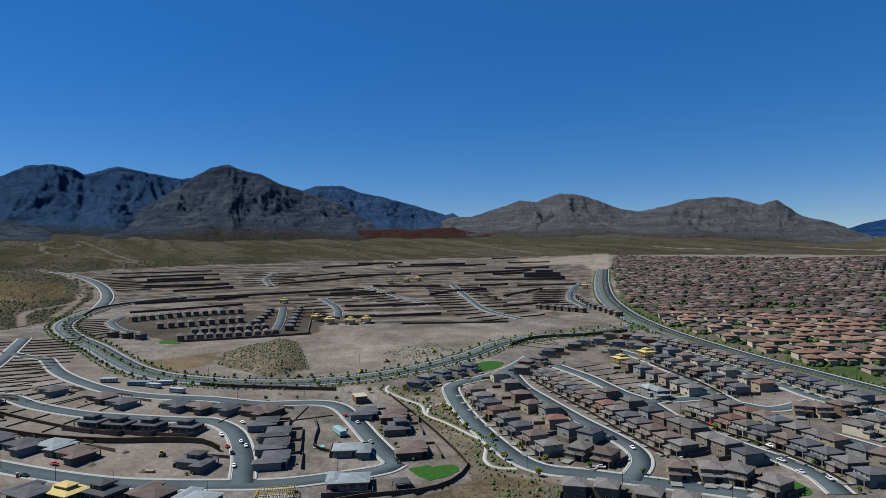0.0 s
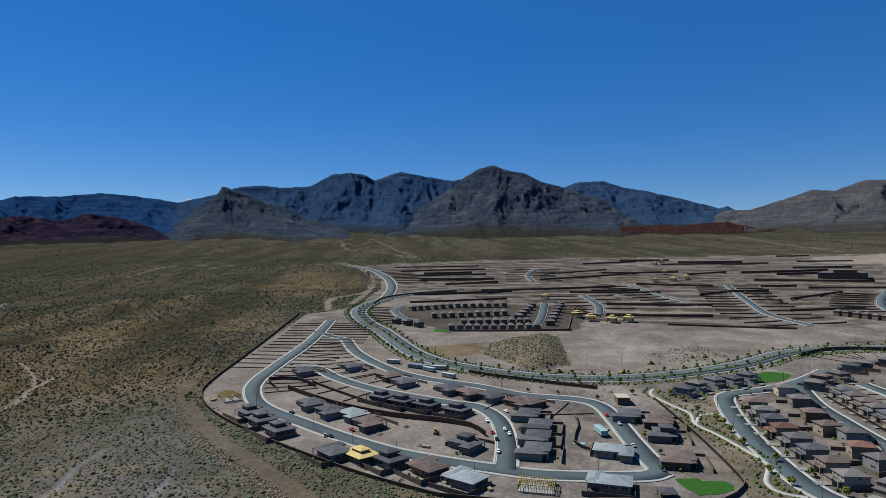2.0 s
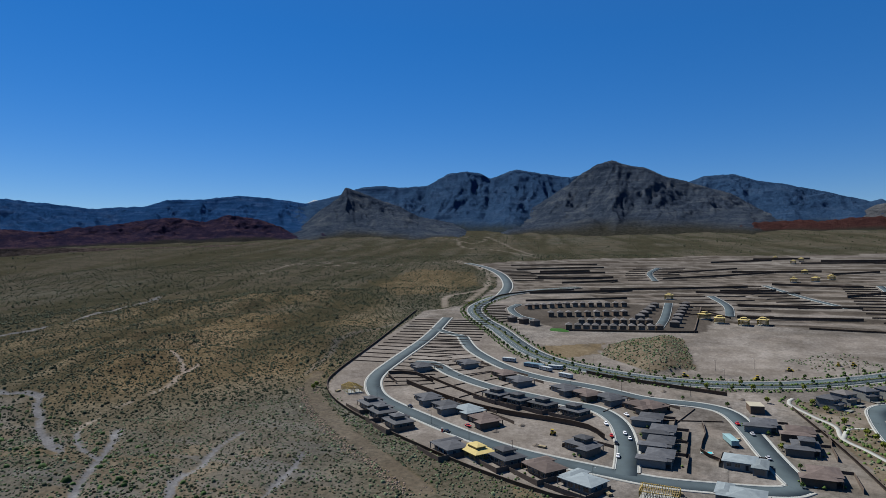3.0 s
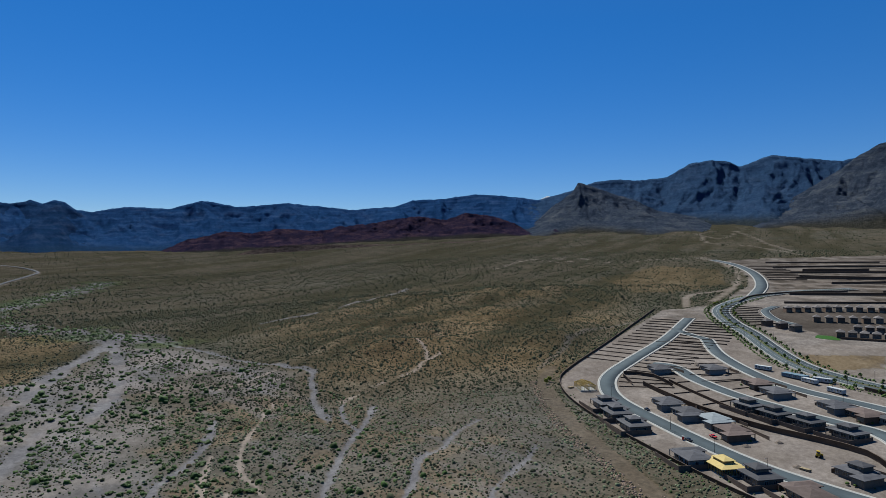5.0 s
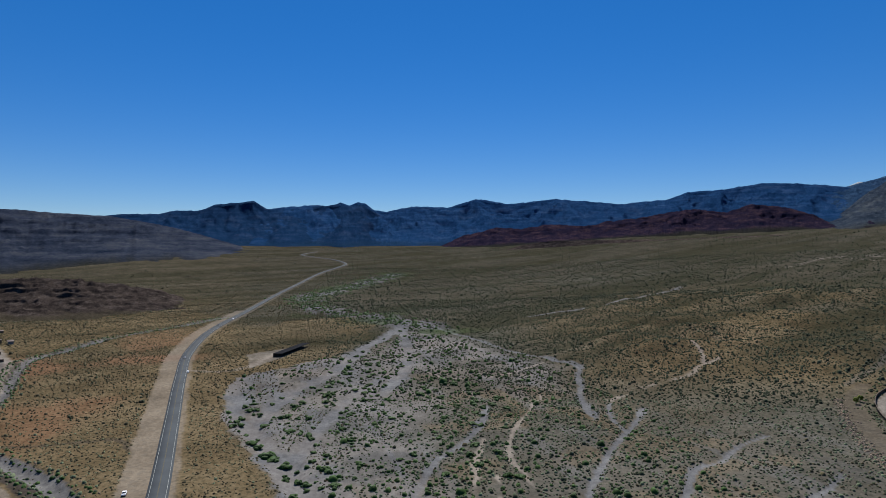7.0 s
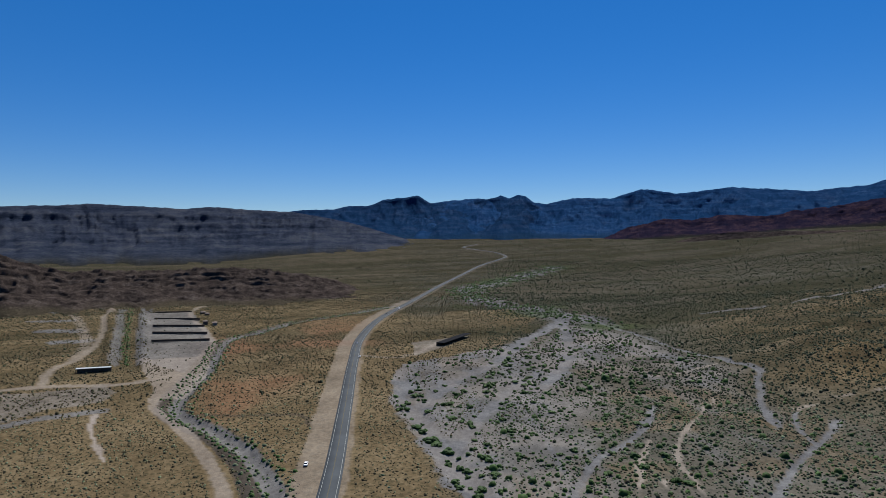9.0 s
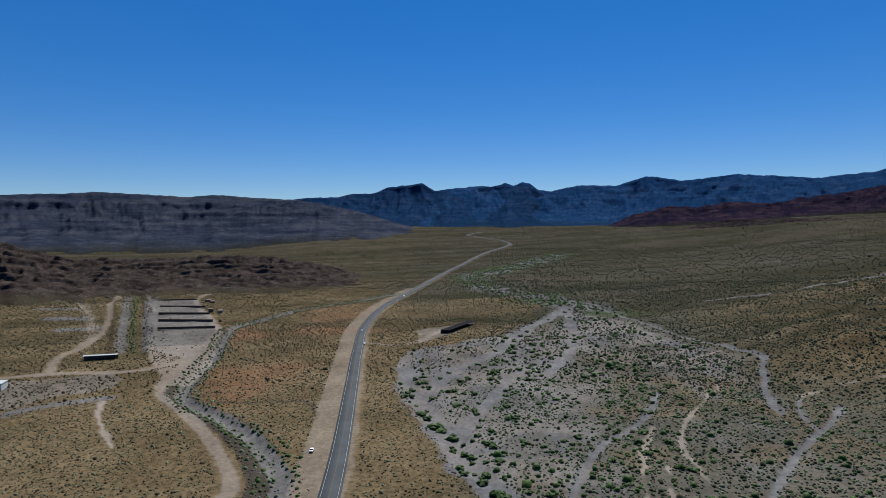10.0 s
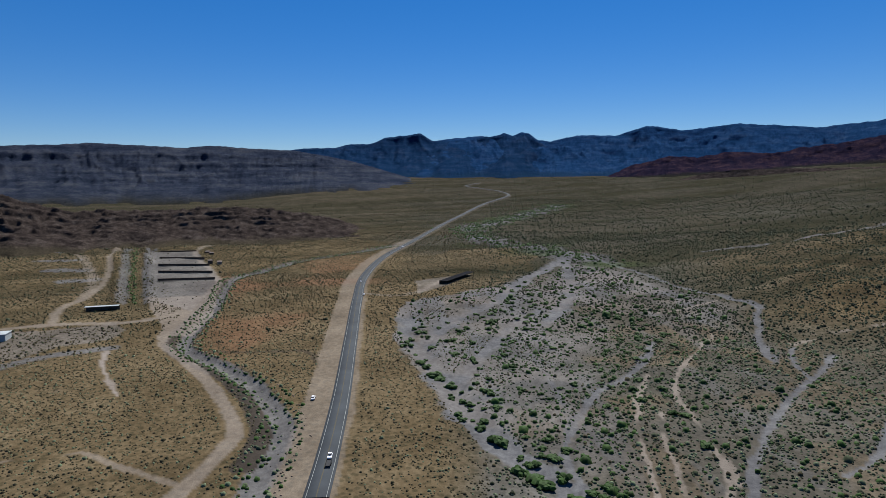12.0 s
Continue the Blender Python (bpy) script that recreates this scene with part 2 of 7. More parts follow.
TIMBER = mottled("weathered_lumber", (0.34, 0.26, 0.15), (0.52, 0.41, 0.26), 0.7, 0.8, vary=0.3)
HEAP = mottled("tipped_soil", (0.16, 0.125, 0.10), (0.32, 0.26, 0.215), 0.5, 0.95, 0.1)
fe = Mat("black_roof_felt", 1.0)
fe.b.inputs["Specular IOR Level"].default_value = 0.0
FELT = fe.color(fe.ramp(fe.noise(0.8), [(0.3, (0.022, 0.022, 0.026)), (0.7, (0.045, 0.044, 0.05))]))
RUBBER = mottled("tyre_rubber", (0.015, 0.015, 0.015), (0.03, 0.03, 0.03), 5.0)
POOL = Mat("pool_water", 0.05).color((0.05, 0.38, 0.42))
CAR_PAINT = {}
for cname, col in (("white", (0.75, 0.76, 0.77)), ("black", (0.012, 0.012, 0.014)), ("red", (0.42, 0.02, 0.02)), ("silver", (0.42, 0.43, 0.45)), ("blue", (0.04, 0.09, 0.2))):
    cp = Mat(cname + "_car_paint", 0.28)
    cp.b.inputs["Specular IOR Level"].default_value = 0.5
    CAR_PAINT[cname] = cp.color(col)
DOZER = mottled("machine_yellow", (0.55, 0.36, 0.03), (0.70, 0.48, 0.06), 1.0, 0.5)
# distance haze is painted in as blue, in all but BRIGHTRED and LOWROCK
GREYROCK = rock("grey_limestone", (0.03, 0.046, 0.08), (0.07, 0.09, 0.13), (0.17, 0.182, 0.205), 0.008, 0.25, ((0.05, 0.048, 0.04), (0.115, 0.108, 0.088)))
DARKROCK = rock("hazed_limestone", (0.03, 0.068, 0.142), (0.044, 0.092, 0.185), (0.085, 0.14, 0.24), 0.006, 0.25, ((0.04, 0.056, 0.07), (0.085, 0.10, 0.105)))
TOWERROCK = rock("hazed_dark_sandstone", (0.012, 0.04, 0.105), (0.02, 0.06, 0.155), (0.06, 0.105, 0.21), 0.009, 0.3, ((0.022, 0.066, 0.15), (0.04, 0.09, 0.19)))
WESTROCK = rock("hazed_blue_sandstone", (0.014, 0.054, 0.15), (0.024, 0.08, 0.215), (0.07, 0.135, 0.285), 0.009, 0.35, ((0.026, 0.075, 0.17), (0.045, 0.10, 0.21)))
PALEROCK = rock("hazed_pale_limestone", (0.075, 0.078, 0.094), (0.138, 0.14, 0.154), (0.25, 0.243, 0.246), 0.008, 0.3, ((0.09, 0.084, 0.074), (0.16, 0.148, 0.132)))
# purple-blue darks in the red: haze and shade put into the colour
REDROCK = rock("hazed_red_sandstone", (0.016, 0.02, 0.05), (0.048, 0.034, 0.066), (0.155, 0.09, 0.105), 0.016, 0.25, ((0.05, 0.05, 0.052), (0.085, 0.076, 0.066)))
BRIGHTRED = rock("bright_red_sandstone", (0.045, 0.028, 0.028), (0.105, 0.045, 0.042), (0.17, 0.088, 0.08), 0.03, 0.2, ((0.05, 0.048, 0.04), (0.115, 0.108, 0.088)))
MESAROCK = rock("hazed_mesa_rock", (0.022, 0.033, 0.066), (0.071, 0.085, 0.133), (0.168, 0.168, 0.198), 0.012, 0.45, ((0.05, 0.048, 0.04), (0.115, 0.108, 0.088)), 0.05)
LOWROCK = rock("dark_brown_rock", (0.02, 0.017, 0.017), (0.062, 0.046, 0.041), (0.155, 0.122, 0.107), 0.06, 0.2, ((0.07, 0.055, 0.038), (0.14, 0.112, 0.078)), 0.2, 4.0)
SNOW = mottled("old_snow", (0.6, 0.63, 0.66), (0.8, 0.82, 0.84), 0.02)
# ---------------------------------------------------------------- plan: centre lines of roads, tracks and washes
PARKWAY = [(-422, 1048), (-469, 969), (-484, 878), (-469, 790), (-442, 726), (-393, 665), (-343, 616), (-296, 564), (-257, 525), (-220, 501), (-170, 486), (-125, 483), (-83, 492), (-45, 511), (-13, 537), (22, 575), (59, 630), (103, 658), (154, 674), (223, 708)]
PARKWAY_N = [(-484, 878), (-541, 1006), (-618, 1137), (-704, 1257), (-808, 1375), (-914, 1465)]
MAINROAD = [(373, 1461), (301, 1188), (253, 978), (234, 838), (230, 739), (236, 655), (247, 590), (259, 529), (274, 474), (290, 413)]
S1 = [(-439, 656), (-384, 537), (-347, 438), (-326, 386), (-305, 356), (-277, 334), (-229, 316), (-192, 304), (-159, 296), (-132, 294), (-107, 294), (-80, 295), (-55, 302), (-32, 311), (-25, 320)]
S1B = [(-407, 583), (-381, 569), (-356, 560)]
S2 = [(-356, 560), (-310, 507), (-254, 464), (-213, 446), (-164, 439), (-126, 428), (-89, 430), (-71, 420), (-56, 390), (-44, 361), (-33, 336), (-25, 320)]
S3 = [(-327, 437), (-310, 441), (-276, 420), (-235, 403), (-198, 396), (-167, 392), (-146, 390), (-125, 370), (-108, 334), (-96, 295)]
S4 = [(78, 565), (56, 524), (32, 495), (7, 473), (6, 443), (15, 393), (28, 347), (38, 321), (49, 308), (65, 302), (84, 294), (116, 280), (138, 269)]
S4B = [(53, 518), (58, 466), (68, 430), (83, 383), (94, 354), (100, 331), (97, 312), (86, 293)]
S5 = [(94, 528), (111, 488), (124, 442), (134, 418), (140, 377), (150, 346), (160, 323), (168, 307), (172, 289), (170, 270)]
S6 = [(134, 418), (156, 420), (181, 424)]
S7 = [(158, 587), (171, 553), (178, 517), (183, 486), (185, 450), (188, 407), (197, 362), (211, 339), (221, 316)]
S8 = [(210, 591), (224, 531), (236, 479), (241, 436), (245, 411), (256, 388), (261, 372)]
S9 = [(188, 407), (205, 392), (237, 404)]
N1 = [(-340, 696), (-368, 713), (-406, 763), (-417, 809)]
N2 = [(-191, 701), (-204, 780), (-232, 907)]
N3 = [(16, 1201), (40, 984), (58, 859), (94, 780)]
N4 = [(198, 846), (194, 956), (226, 1090), (261, 1179)]
N5 = [(-143, 1170), (-80, 1035), (-21, 926)]
N6 = [(-137, 815), (-156, 906), (-196, 1005)]
N7 = [(-330, 1196), (-383, 1346), (-404, 1490)]
PATH = [(-42, 474), (-43, 460), (-27, 436), (-16, 422), (-12, 401), (0, 385), (13, 364), (22, 347), (20, 322), (25, 312), (35, 310)]
PATH2 = [(-12, 401), (-9, 422), (4, 425)]
TRACK_NW = [(-975, 1524), (-858, 1418), (-683, 1181), (-568, 968), (-502, 805)]
TRACK_NW2 = [(-1194, 983), (-1322, 1228), (-1147, 1351), (-975, 1524)]
PERI = [(-508, 684), (-410, 482), (-359, 374), (-336, 339), (-299, 311), (-246, 288), (-202, 274), (-159, 262), (-126, 256), (-114, 254)]
PERI0 = [(-38, 279), (-13, 284), (2, 294), (10, 311), (9, 323), (-3, 358), (-15, 389), (-40, 448)]
HWALL2 = [(66, 618), (96, 650), (150, 658), (197, 673)]
LAWN = [(-19, 312), (-9, 317), (-7, 314), (3, 317), (6, 308), (-8, 297)]
LAWN2 = [(24, 535), (36, 551), (51, 545), (44, 525), (29, 516)]
HIGHWAY = [(-203, -60), (-240, -65), (-304, -75), (-411, -94), (-541, -117), (-658, -134), (-810, -138), (-1008, -120), (-1401, -84), (-1845, -27), (-2102, 41), (-2232, 68), (-2403, 30), (-2541, -48), (-2663, -98), (-2832, -41)]
TRACKA = [(-200, -110), (-217, -109), (-242, -109), (-259, -112), (-300, -137), (-349, -176), (-388, -214), (-402, -221), (-467, -238), (-599, -271), (-683, -315), (-849, -415), (-937, -416), (-955, -378)]
CHANNEL = [(-201, -83), (-228, -87), (-260, -91), (-310, -120), (-345, -153), (-383, -196), (-418, -211), (-509, -234), (-631, -270), (-708, -255), (-834, -204), (-932, -141)]
TRACKB = [(-418, -353), (-436, -323), (-449, -273), (-491, -249), (-599, -271)]
TRACKC = [(-441, -330), (-488, -357), (-534, -366), (-637, -410), (-783, -498), (-869, -539)]
TRACKC2 = [(-534, -366), (-635, -425), (-805, -556), (-914, -653)]
TRACKD = [(-373, -245), (-340, -226), (-312, -203), (-296, -191)]
TRACKE = [(-223, -192), (-228, -173), (-232, -164), (-222, -145), (-210, -116), (-208, -109)]
R_SPUR = [(-567, -113), (-560, -91), (-577, -67), (-644, -50)]
PAD = [(-643, -77), (-673, -43), (-689, -19), (-613, -42), (-569, -66)]
SHELTER = [(-619, -46), (-685, -21)]
WASHA = [(-816, 98), (-665, 57), (-524, 7), (-453, -40), (-428, -58), (-364, -42), (-304, -21), (-260, -8), (-234, 8), (-208, 22)]
FIREBREAK = [(-372, 366), (-343, 330), (-290, 291), (-243, 265), (-200, 246), (-168, 230)]
FB2 = [(-488, 744), (-470, 639), (-454, 498), (-403, 406), (-376, 355)]
# house rows
ROW_B1 = [(77, 487), (80, 475), (84, 462), (87, 450), (91, 437), (94, 425), (98, 413), (102, 400), (105, 388), (108, 375), (111, 362), (115, 350), (118, 337), (122, 325)]
ROW_B2 = [(113, 430), (122, 406), (127, 384), (131, 371), (136, 361), (140, 351), (142, 334), (146, 325), (150, 310)]
ROW_C1 = [(156, 387), (161, 377), (165, 363), (168, 352), (174, 342), (178, 329), (182, 318), (185, 306), (188, 294), (189, 280)]
ROW_C2 = [(174, 404), (179, 391), (182, 377), (188, 368), (190, 357), (193, 344), (198, 333), (201, 324), (206, 309), (211, 302)]
ROW_D0 = [(152, 509), (157, 493), (161, 475), (166, 462), (168, 444), (171, 432)]
ROW_D1 = [(183, 528), (186, 512), (190, 495), (193, 478), (197, 461), (199, 444), (200, 429)]
ROW_D2 = [(197, 576), (202, 555), (205, 531), (209, 510), (212, 492), (216, 476), (220, 451), (222, 436)]
ROW_E1 = [(210, 613), (214, 601), (219, 589), (224, 577), (229, 565), (232, 552), (234, 539), (237, 527), (240, 514), (243, 501), (246, 488), (248, 475), (250, 463), (252, 450), (254, 437), (257, 424), (260, 411), (263, 398)]
ROW_F1 = [(217, 381), (226, 377), (240, 380), (251, 384)]
ROW_F2 = [(226, 342), (240, 349)]
ROW_G1 = [(93, 566), (103, 578), (122, 593), (134, 609), (151, 615), (169, 636), (185, 633), (192, 623), (198, 604), (165, 598), (178, 590), (182, 576), (154, 563)]
ROW_A1 = [(21, 443), (24, 426), (28, 410), (32, 394), (37, 378), (42, 362), (48, 346), (53, 330)]
ROW_A2 = [(43, 485), (49, 459), (53, 429), (57, 406), (67, 396), (67, 373), (72, 358), (81, 349)]
ROW_A3 = [(69, 324), (80, 315)]
ROW_A4 = [(57, 280), (71, 277), (87, 268), (100, 262)]
ROW_A5 = [(109, 295), (123, 292), (134, 288), (143, 274)]
ROW_W1 = [(-20, 464), (-13, 480), (-1, 494), (11, 502), (21, 516)]
ROW_W2 = [(63, 504), (70, 525), (82, 535)]
ROW_FRAMES2 = [(176, 547), (148, 526), (142, 434), (146, 426)]
ROW_SLATE = [(-186, 279), (-154, 282), (-273, 317), (-256, 307), (-235, 297), (-249, 348), (-228, 339), (-308, 421), (-281, 451), (-218, 423), (-179, 418), (-144, 411), (-109, 380), (-97, 361), (-93, 341), (-88, 321), (-51, 400)]
ROW_BROWN = [(-131, 279), (-193, 328), (-237, 435), (-161, 413), (-121, 403), (-32, 394), (-18, 334), (-116, 407)]
ROW_UPPER = [(-214, 381), (-196, 377), (-177, 376), (-154, 373), (-126, 317), (-28, 370)]
ROW_LIGHT = [(-109, 273), (-211, 339), (-50, 334), (-46, 293)]
ROW_SITE = [(-170, 280), (-311, 339), (-76, 279), (-59, 433), (-62, 366), (-21, 290)]
ROW_TRAILERS = [(-231, 475), (-218, 469), (-213, 477), (-195, 456), (-259, 483)]
ROW_K1 = [(-386, 777), (-379, 785), (-371, 792), (-363, 800), (-355, 808), (-347, 816), (-338, 824), (-328, 828), (-318, 833), (-308, 838), (-298, 842), (-288, 847), (-278, 852)]
ROW_K2 = [(-331, 729), (-321, 735), (-312, 741), (-302, 747), (-292, 753), (-283, 760), (-273, 766), (-263, 772), (-254, 778)]
ROW_K3 = [(-276, 693), (-267, 697), (-259, 701), (-250, 705), (-241, 709), (-233, 713), (-224, 717), (-215, 720), (-207, 724)]
ROW_K4 = [(-276, 655), (-267, 659), (-258, 662), (-249, 665), (-240, 668), (-231, 671), (-222, 675), (-213, 679), (-204, 683), (-195, 687), (-187, 691)]
ROW_K5 = [(-226, 752), (-229, 779), (-232, 805), (-235, 831), (-238, 858)]
ROW_K6 = [(-178, 720), (-182, 747), (-187, 774), (-191, 800), (-195, 827), (-199, 853), (-203, 880)]
ROW_K7 = [(-320, 660), (-337, 666), (-355, 671)]
ROW_M1 = [(208, 964), (207, 947), (207, 930), (206, 914), (206, 897), (205, 880), (205, 863), (206, 846), (209, 830), (212, 813), (214, 797), (217, 780)]
ROW_M2 = [(132, 864), (140, 858), (149, 850), (157, 844), (165, 836), (173, 830), (182, 822)]
ROW_YFRAMES = [(-244, 955), (-161, 789), (-140, 766), (-114, 761), (-96, 769), (-144, 1680), (-102, 1418), (-53, 1305), (-75, 1272), (-107, 1252), (-134, 1762), (249, 1103), (-196, 1815)]
ROW_SCHOOL = [(213, 1345), (265, 1275)]
Z_DEV = [(528, 1975), (359, 2028), (139, 2024), (-151, 1984), (-392, 1931), (-555, 1834), (-720, 1753), (-840, 1590), (-887, 1454)]
Z_WASHFAN = [(-854, 103), (-710, 60), (-621, 22), (-600, -12), (-570, -34), (-531, -71), (-478, -75), (-413, -62), (-358, -43), (-320, -30), (-288, -18), (-257, -4), (-235, 8), (-200, 28), (-180, 120), (-215, 165), (-278, 190), (-322, 195), (-380, 205), (-412, 198), (-476, 206), (-514, 218), (-580, 197), (-709, 165), (-816, 142)]
# broad bare beds of the wash, grey: centre line and half width
BED_EDGE = [(-478, -66), (-452, -62), (-397, -47), (-355, -33), (-313, -18), (-282, -7), (-255, 3), (-236, 14), (-219, 24), (-200, 34)]
BED_UPPER = [(-854, 110), (-781, 84), (-647, 38), (-535, 2), (-481, -25), (-429, -38), (-387, -44)]
BED_MIDDLE = [(-514, 44), (-448, 14), (-383, -2), (-344, -14), (-310, -17)]
BED_CROSS = [(-816, 98), (-632, 82), (-526, 64), (-457, 39)]
BED_INNER = [(-413, 106), (-369, 92), (-338, 72), (-320, 57), (-296, 47), (-268, 37), (-235, 31), (-205, 32)]
BED_NORTH = [(-854, 120), (-816, 138), (-709, 161), (-628, 176), (-580, 193), (-544, 205), (-514, 214), (-443, 187), (-414, 177), (-366, 163)]
BED_EAST = [(-380, 204), (-363, 191), (-340, 174), (-311, 149), (-276, 123), (-253, 108), (-233, 99), (-200, 87)]
BED_FORK = [(-400, 192), (-387, 184), (-360, 173), (-340, 172)]
BED_SCRUB = [(-307, 239), (-292, 208), (-279, 188), (-274, 175), (-251, 156), (-230, 130)]
BED_LAST = [(-248, 233), (-232, 202), (-226, 187), (-205, 165)]
# pale threads of sand left by floods
THREAD_A = [(-431, 154), (-404, 136), (-353, 108), (-321, 96), (-297, 94), (-270, 92), (-253, 90), (-243, 92), (-225, 90)]
THREAD_B = [(-345, 88), (-320, 77), (-289, 69), (-264, 65), (-242, 63), (-223, 62), (-200, 58)]
THREAD_C = [(-290, 80), (-253, 73), (-233, 72), (-205, 68)]
THREAD_D = [(-270, 92), (-253, 91), (-233, 89), (-205, 79)]
THREAD_E = [(-526, 83), (-495, 105), (-507, 151), (-541, 194)]
FOOT_TRAIL = [(-405, 192), (-427, 238), (-444, 273), (-480, 330)]
LOOP_TRAIL = [(-586, 343), (-512, 328), (-485, 318), (-458, 297), (-432, 253), (-426, 210)]
LONG_TRAIL = [(-848, 285), (-862, 319), (-885, 418), (-930, 495), (-970, 565), (-1032, 630)]
HILL_TRACK = [(-1290, 1199), (-1117, 1227), (-1040, 1415), (-980, 1496), (-813, 1357), (-655, 1137), (-564, 951), (-564, 843), (-500, 740)]
FAN_TRACK = [(-1957, 2665), (-1673, 2554), (-1328, 2109), (-1132, 2034), (-840, 1763)]
FAN_TRACK2 = [(-1673, 2554), (-1427, 2361), (-1629, 2839)]
FAN_TRACK3 = [(-1654, 2543), (-1727, 2834), (-1545, 2695), (-1142, 2161), (-889, 1840)]
FAN_TRACK4 = [(73, 3079), (200, 2571), (337, 2121)]
FAR_STRIP = [(808, 2377), (892, 2261), (1029, 2249)]
FAR_STRIP2 = [(1390, 2455), (1445, 2296), (1455, 2052)]
UPSTREAM = [(-1868, 202), (-1545, 85), (-1351, 14), (-1197, -33), (-1040, -18), (-935, 51), (-844, 99), (-792, 135)]
BEDS = ((BED_EDGE, 8.0), (BED_UPPER, 8.0), (BED_MIDDLE, 6.0), (BED_CROSS, 6.5), (BED_INNER, 2.2), (BED_NORTH, 2.6), (BED_EAST, 2.1), (BED_FORK, 1.0), (BED_SCRUB, 1.6), (BED_LAST, 1.3))
THREADS = ((THREAD_A, 1.4), (THREAD_B, 1.0), (THREAD_C, 0.9), (THREAD_D, 1.2), (THREAD_E, 0.5), (FOOT_TRAIL, 0.5), (LOOP_TRAIL, 0.9))
Z_RIGHT = [(523, 1892), (1056, 1490), (298, 423), (281, 485), (246, 674), (246, 852), (386, 1423)]
Z_SLOPE = [(-201, 548), (-210, 595), (-180, 651), (-155, 658), (-113, 527), (-144, 502)]
Z_OPEN = [(-287, 592), (-153, 719), (141, 731), (48, 640), (-41, 525), (-225, 512)]
Z_BIGBUSH = [(-364, -41), (-341, -31), (-325, -21), (-302, -13), (-278, -12), (-271, -3), (-311, 1), (-371, -10), (-255, 6), (-223, 17), (-211, 31), (-226, 28), (-230, 13), (-218, 43), (-445, -48), (-595, 21), (-514, 49), (-413, 76), (-375, 88), (-320, 74), (-306, 75), (-410, 15), (-450, 67), (-237, 18), (-406, -55), (-253, 89), (-286, 91)]
Z_CARS = [(-130, 363), (-120, 344), (-114, 334), (-107, 316), (-115, 352), (-110, 345), (-64, 400), (-54, 385), (-42, 350), (-125, 386), (-251, 330), (-198, 317), (-203, 302)]
Z_CARS0 = [(76, 308), (31, 384), (27, 390), (93, 349), (99, 333), (118, 315), (166, 294), (170, 329), (165, 309), (174, 285), (79, 455), (155, 367)]
Z_HWCARS = [(-298, -88), (-234, -63), (-559, -115), (-624, -131), (-849, -137), (-912, -128)]
Z_BERMS = [(-833, -452), (-842, -420), (-775, -420), (-778, -380), (-719, -391), (-723, -349), (-671, -365), (-674, -323), (-622, -339), (-632, -301)]
Z_PADSL = [(-816, -621), (-832, -591), (-735, -560), (-745, -519), (-666, -498), (-678, -463), (-609, -441), (-619, -414)]
Z_BLD = [(-483, -332), (-492, -308), (-827, -386), (-738, -330), (-392, -330), (-2849, -851)]
Z_LAMPS = [(-220, 310), (-185, 297), (-154, 290), (-283, 334), (-106, 278), (-53, 305), (-145, 437), (-101, 449), (-141, 516), (-119, 518), (-101, 533), (-75, 551)]
Z_DOZERS = [(-51, 554), (-20, 588), (-10, 592), (-150, 331), (-69, 516), (-117, 502)]
TERRACE_A = [(-694, 1336), (-615, 1402), (-522, 1455)]
TERRACE_B = [(-613, 1245), (-475, 1331)]
TERRACE_C = [(-558, 1154), (-447, 1214)]
TERRACE_D = [(-767, 1444), (-574, 1550)]
TERRACE_E = [(-328, 1239), (-244, 1319), (-154, 1418)]
TERRACE_F = [(-350, 1360), (-237, 1500)]
TERRACE_G = [(-376, 1026), (-277, 1076), (-165, 1143)]
TERRACE_H = [(-469, 814), (-487, 883), (-467, 948), (-415, 1009)]
TERRACE_I = [(-144, 911), (-5, 930)]
TERRACE_J = [(-129, 810), (-4, 835)]
TERRACE_K = [(-51, 757), (78, 757)]
TERRACE_L = [(-134, 1189), (-5, 1174)]
TERRACE_M = [(-24, 1044), (25, 1104)]
TERRACE_N = [(-323, 1663), (-197, 1754)]
TERRACE_O = [(-127, 1664), (116, 1694)]
TERRACE_P = [(64, 1282), (246, 1262)]
TERRACE_Q = [(136, 1159), (247, 1162)]
TERRACE_R = [(96, 1012), (174, 1103)]
TERRACE_S = [(84, 894), (171, 928)]
TERRACE_T = [(-424, 844), (-301, 938)]
TERRACE_U = [(-153, 701), (-183, 878)]
TERRACE_V = [(-272, 646), (-198, 674), (-148, 694)]
TERRACE_W = [(-56, 1392), (20, 1451)]
TERRACE_X = [(-174, 851), (-134, 801)]
TERRACE_Y = [(35, 1103), (84, 978)]
HEAP_AT = [(-180, 318), (-308, 459), (-304, 463), (-300, 458), (-268, 446), (-54, 552), (-46, 560), (-14, 586), (-20, 592), (-172, 336), (-206, 333), (-338, 443), (-295, 467), (-70, 456), (-120, 452), (-60, 350), (-150, 310)]
STACK_AT = [(-146, 309), (-322, 350), (-318, 332), (-70, 285), (-186, 286), (-60, 372), (-96, 270), (-205, 470), (160, 520), (168, 540), (136, 500)]
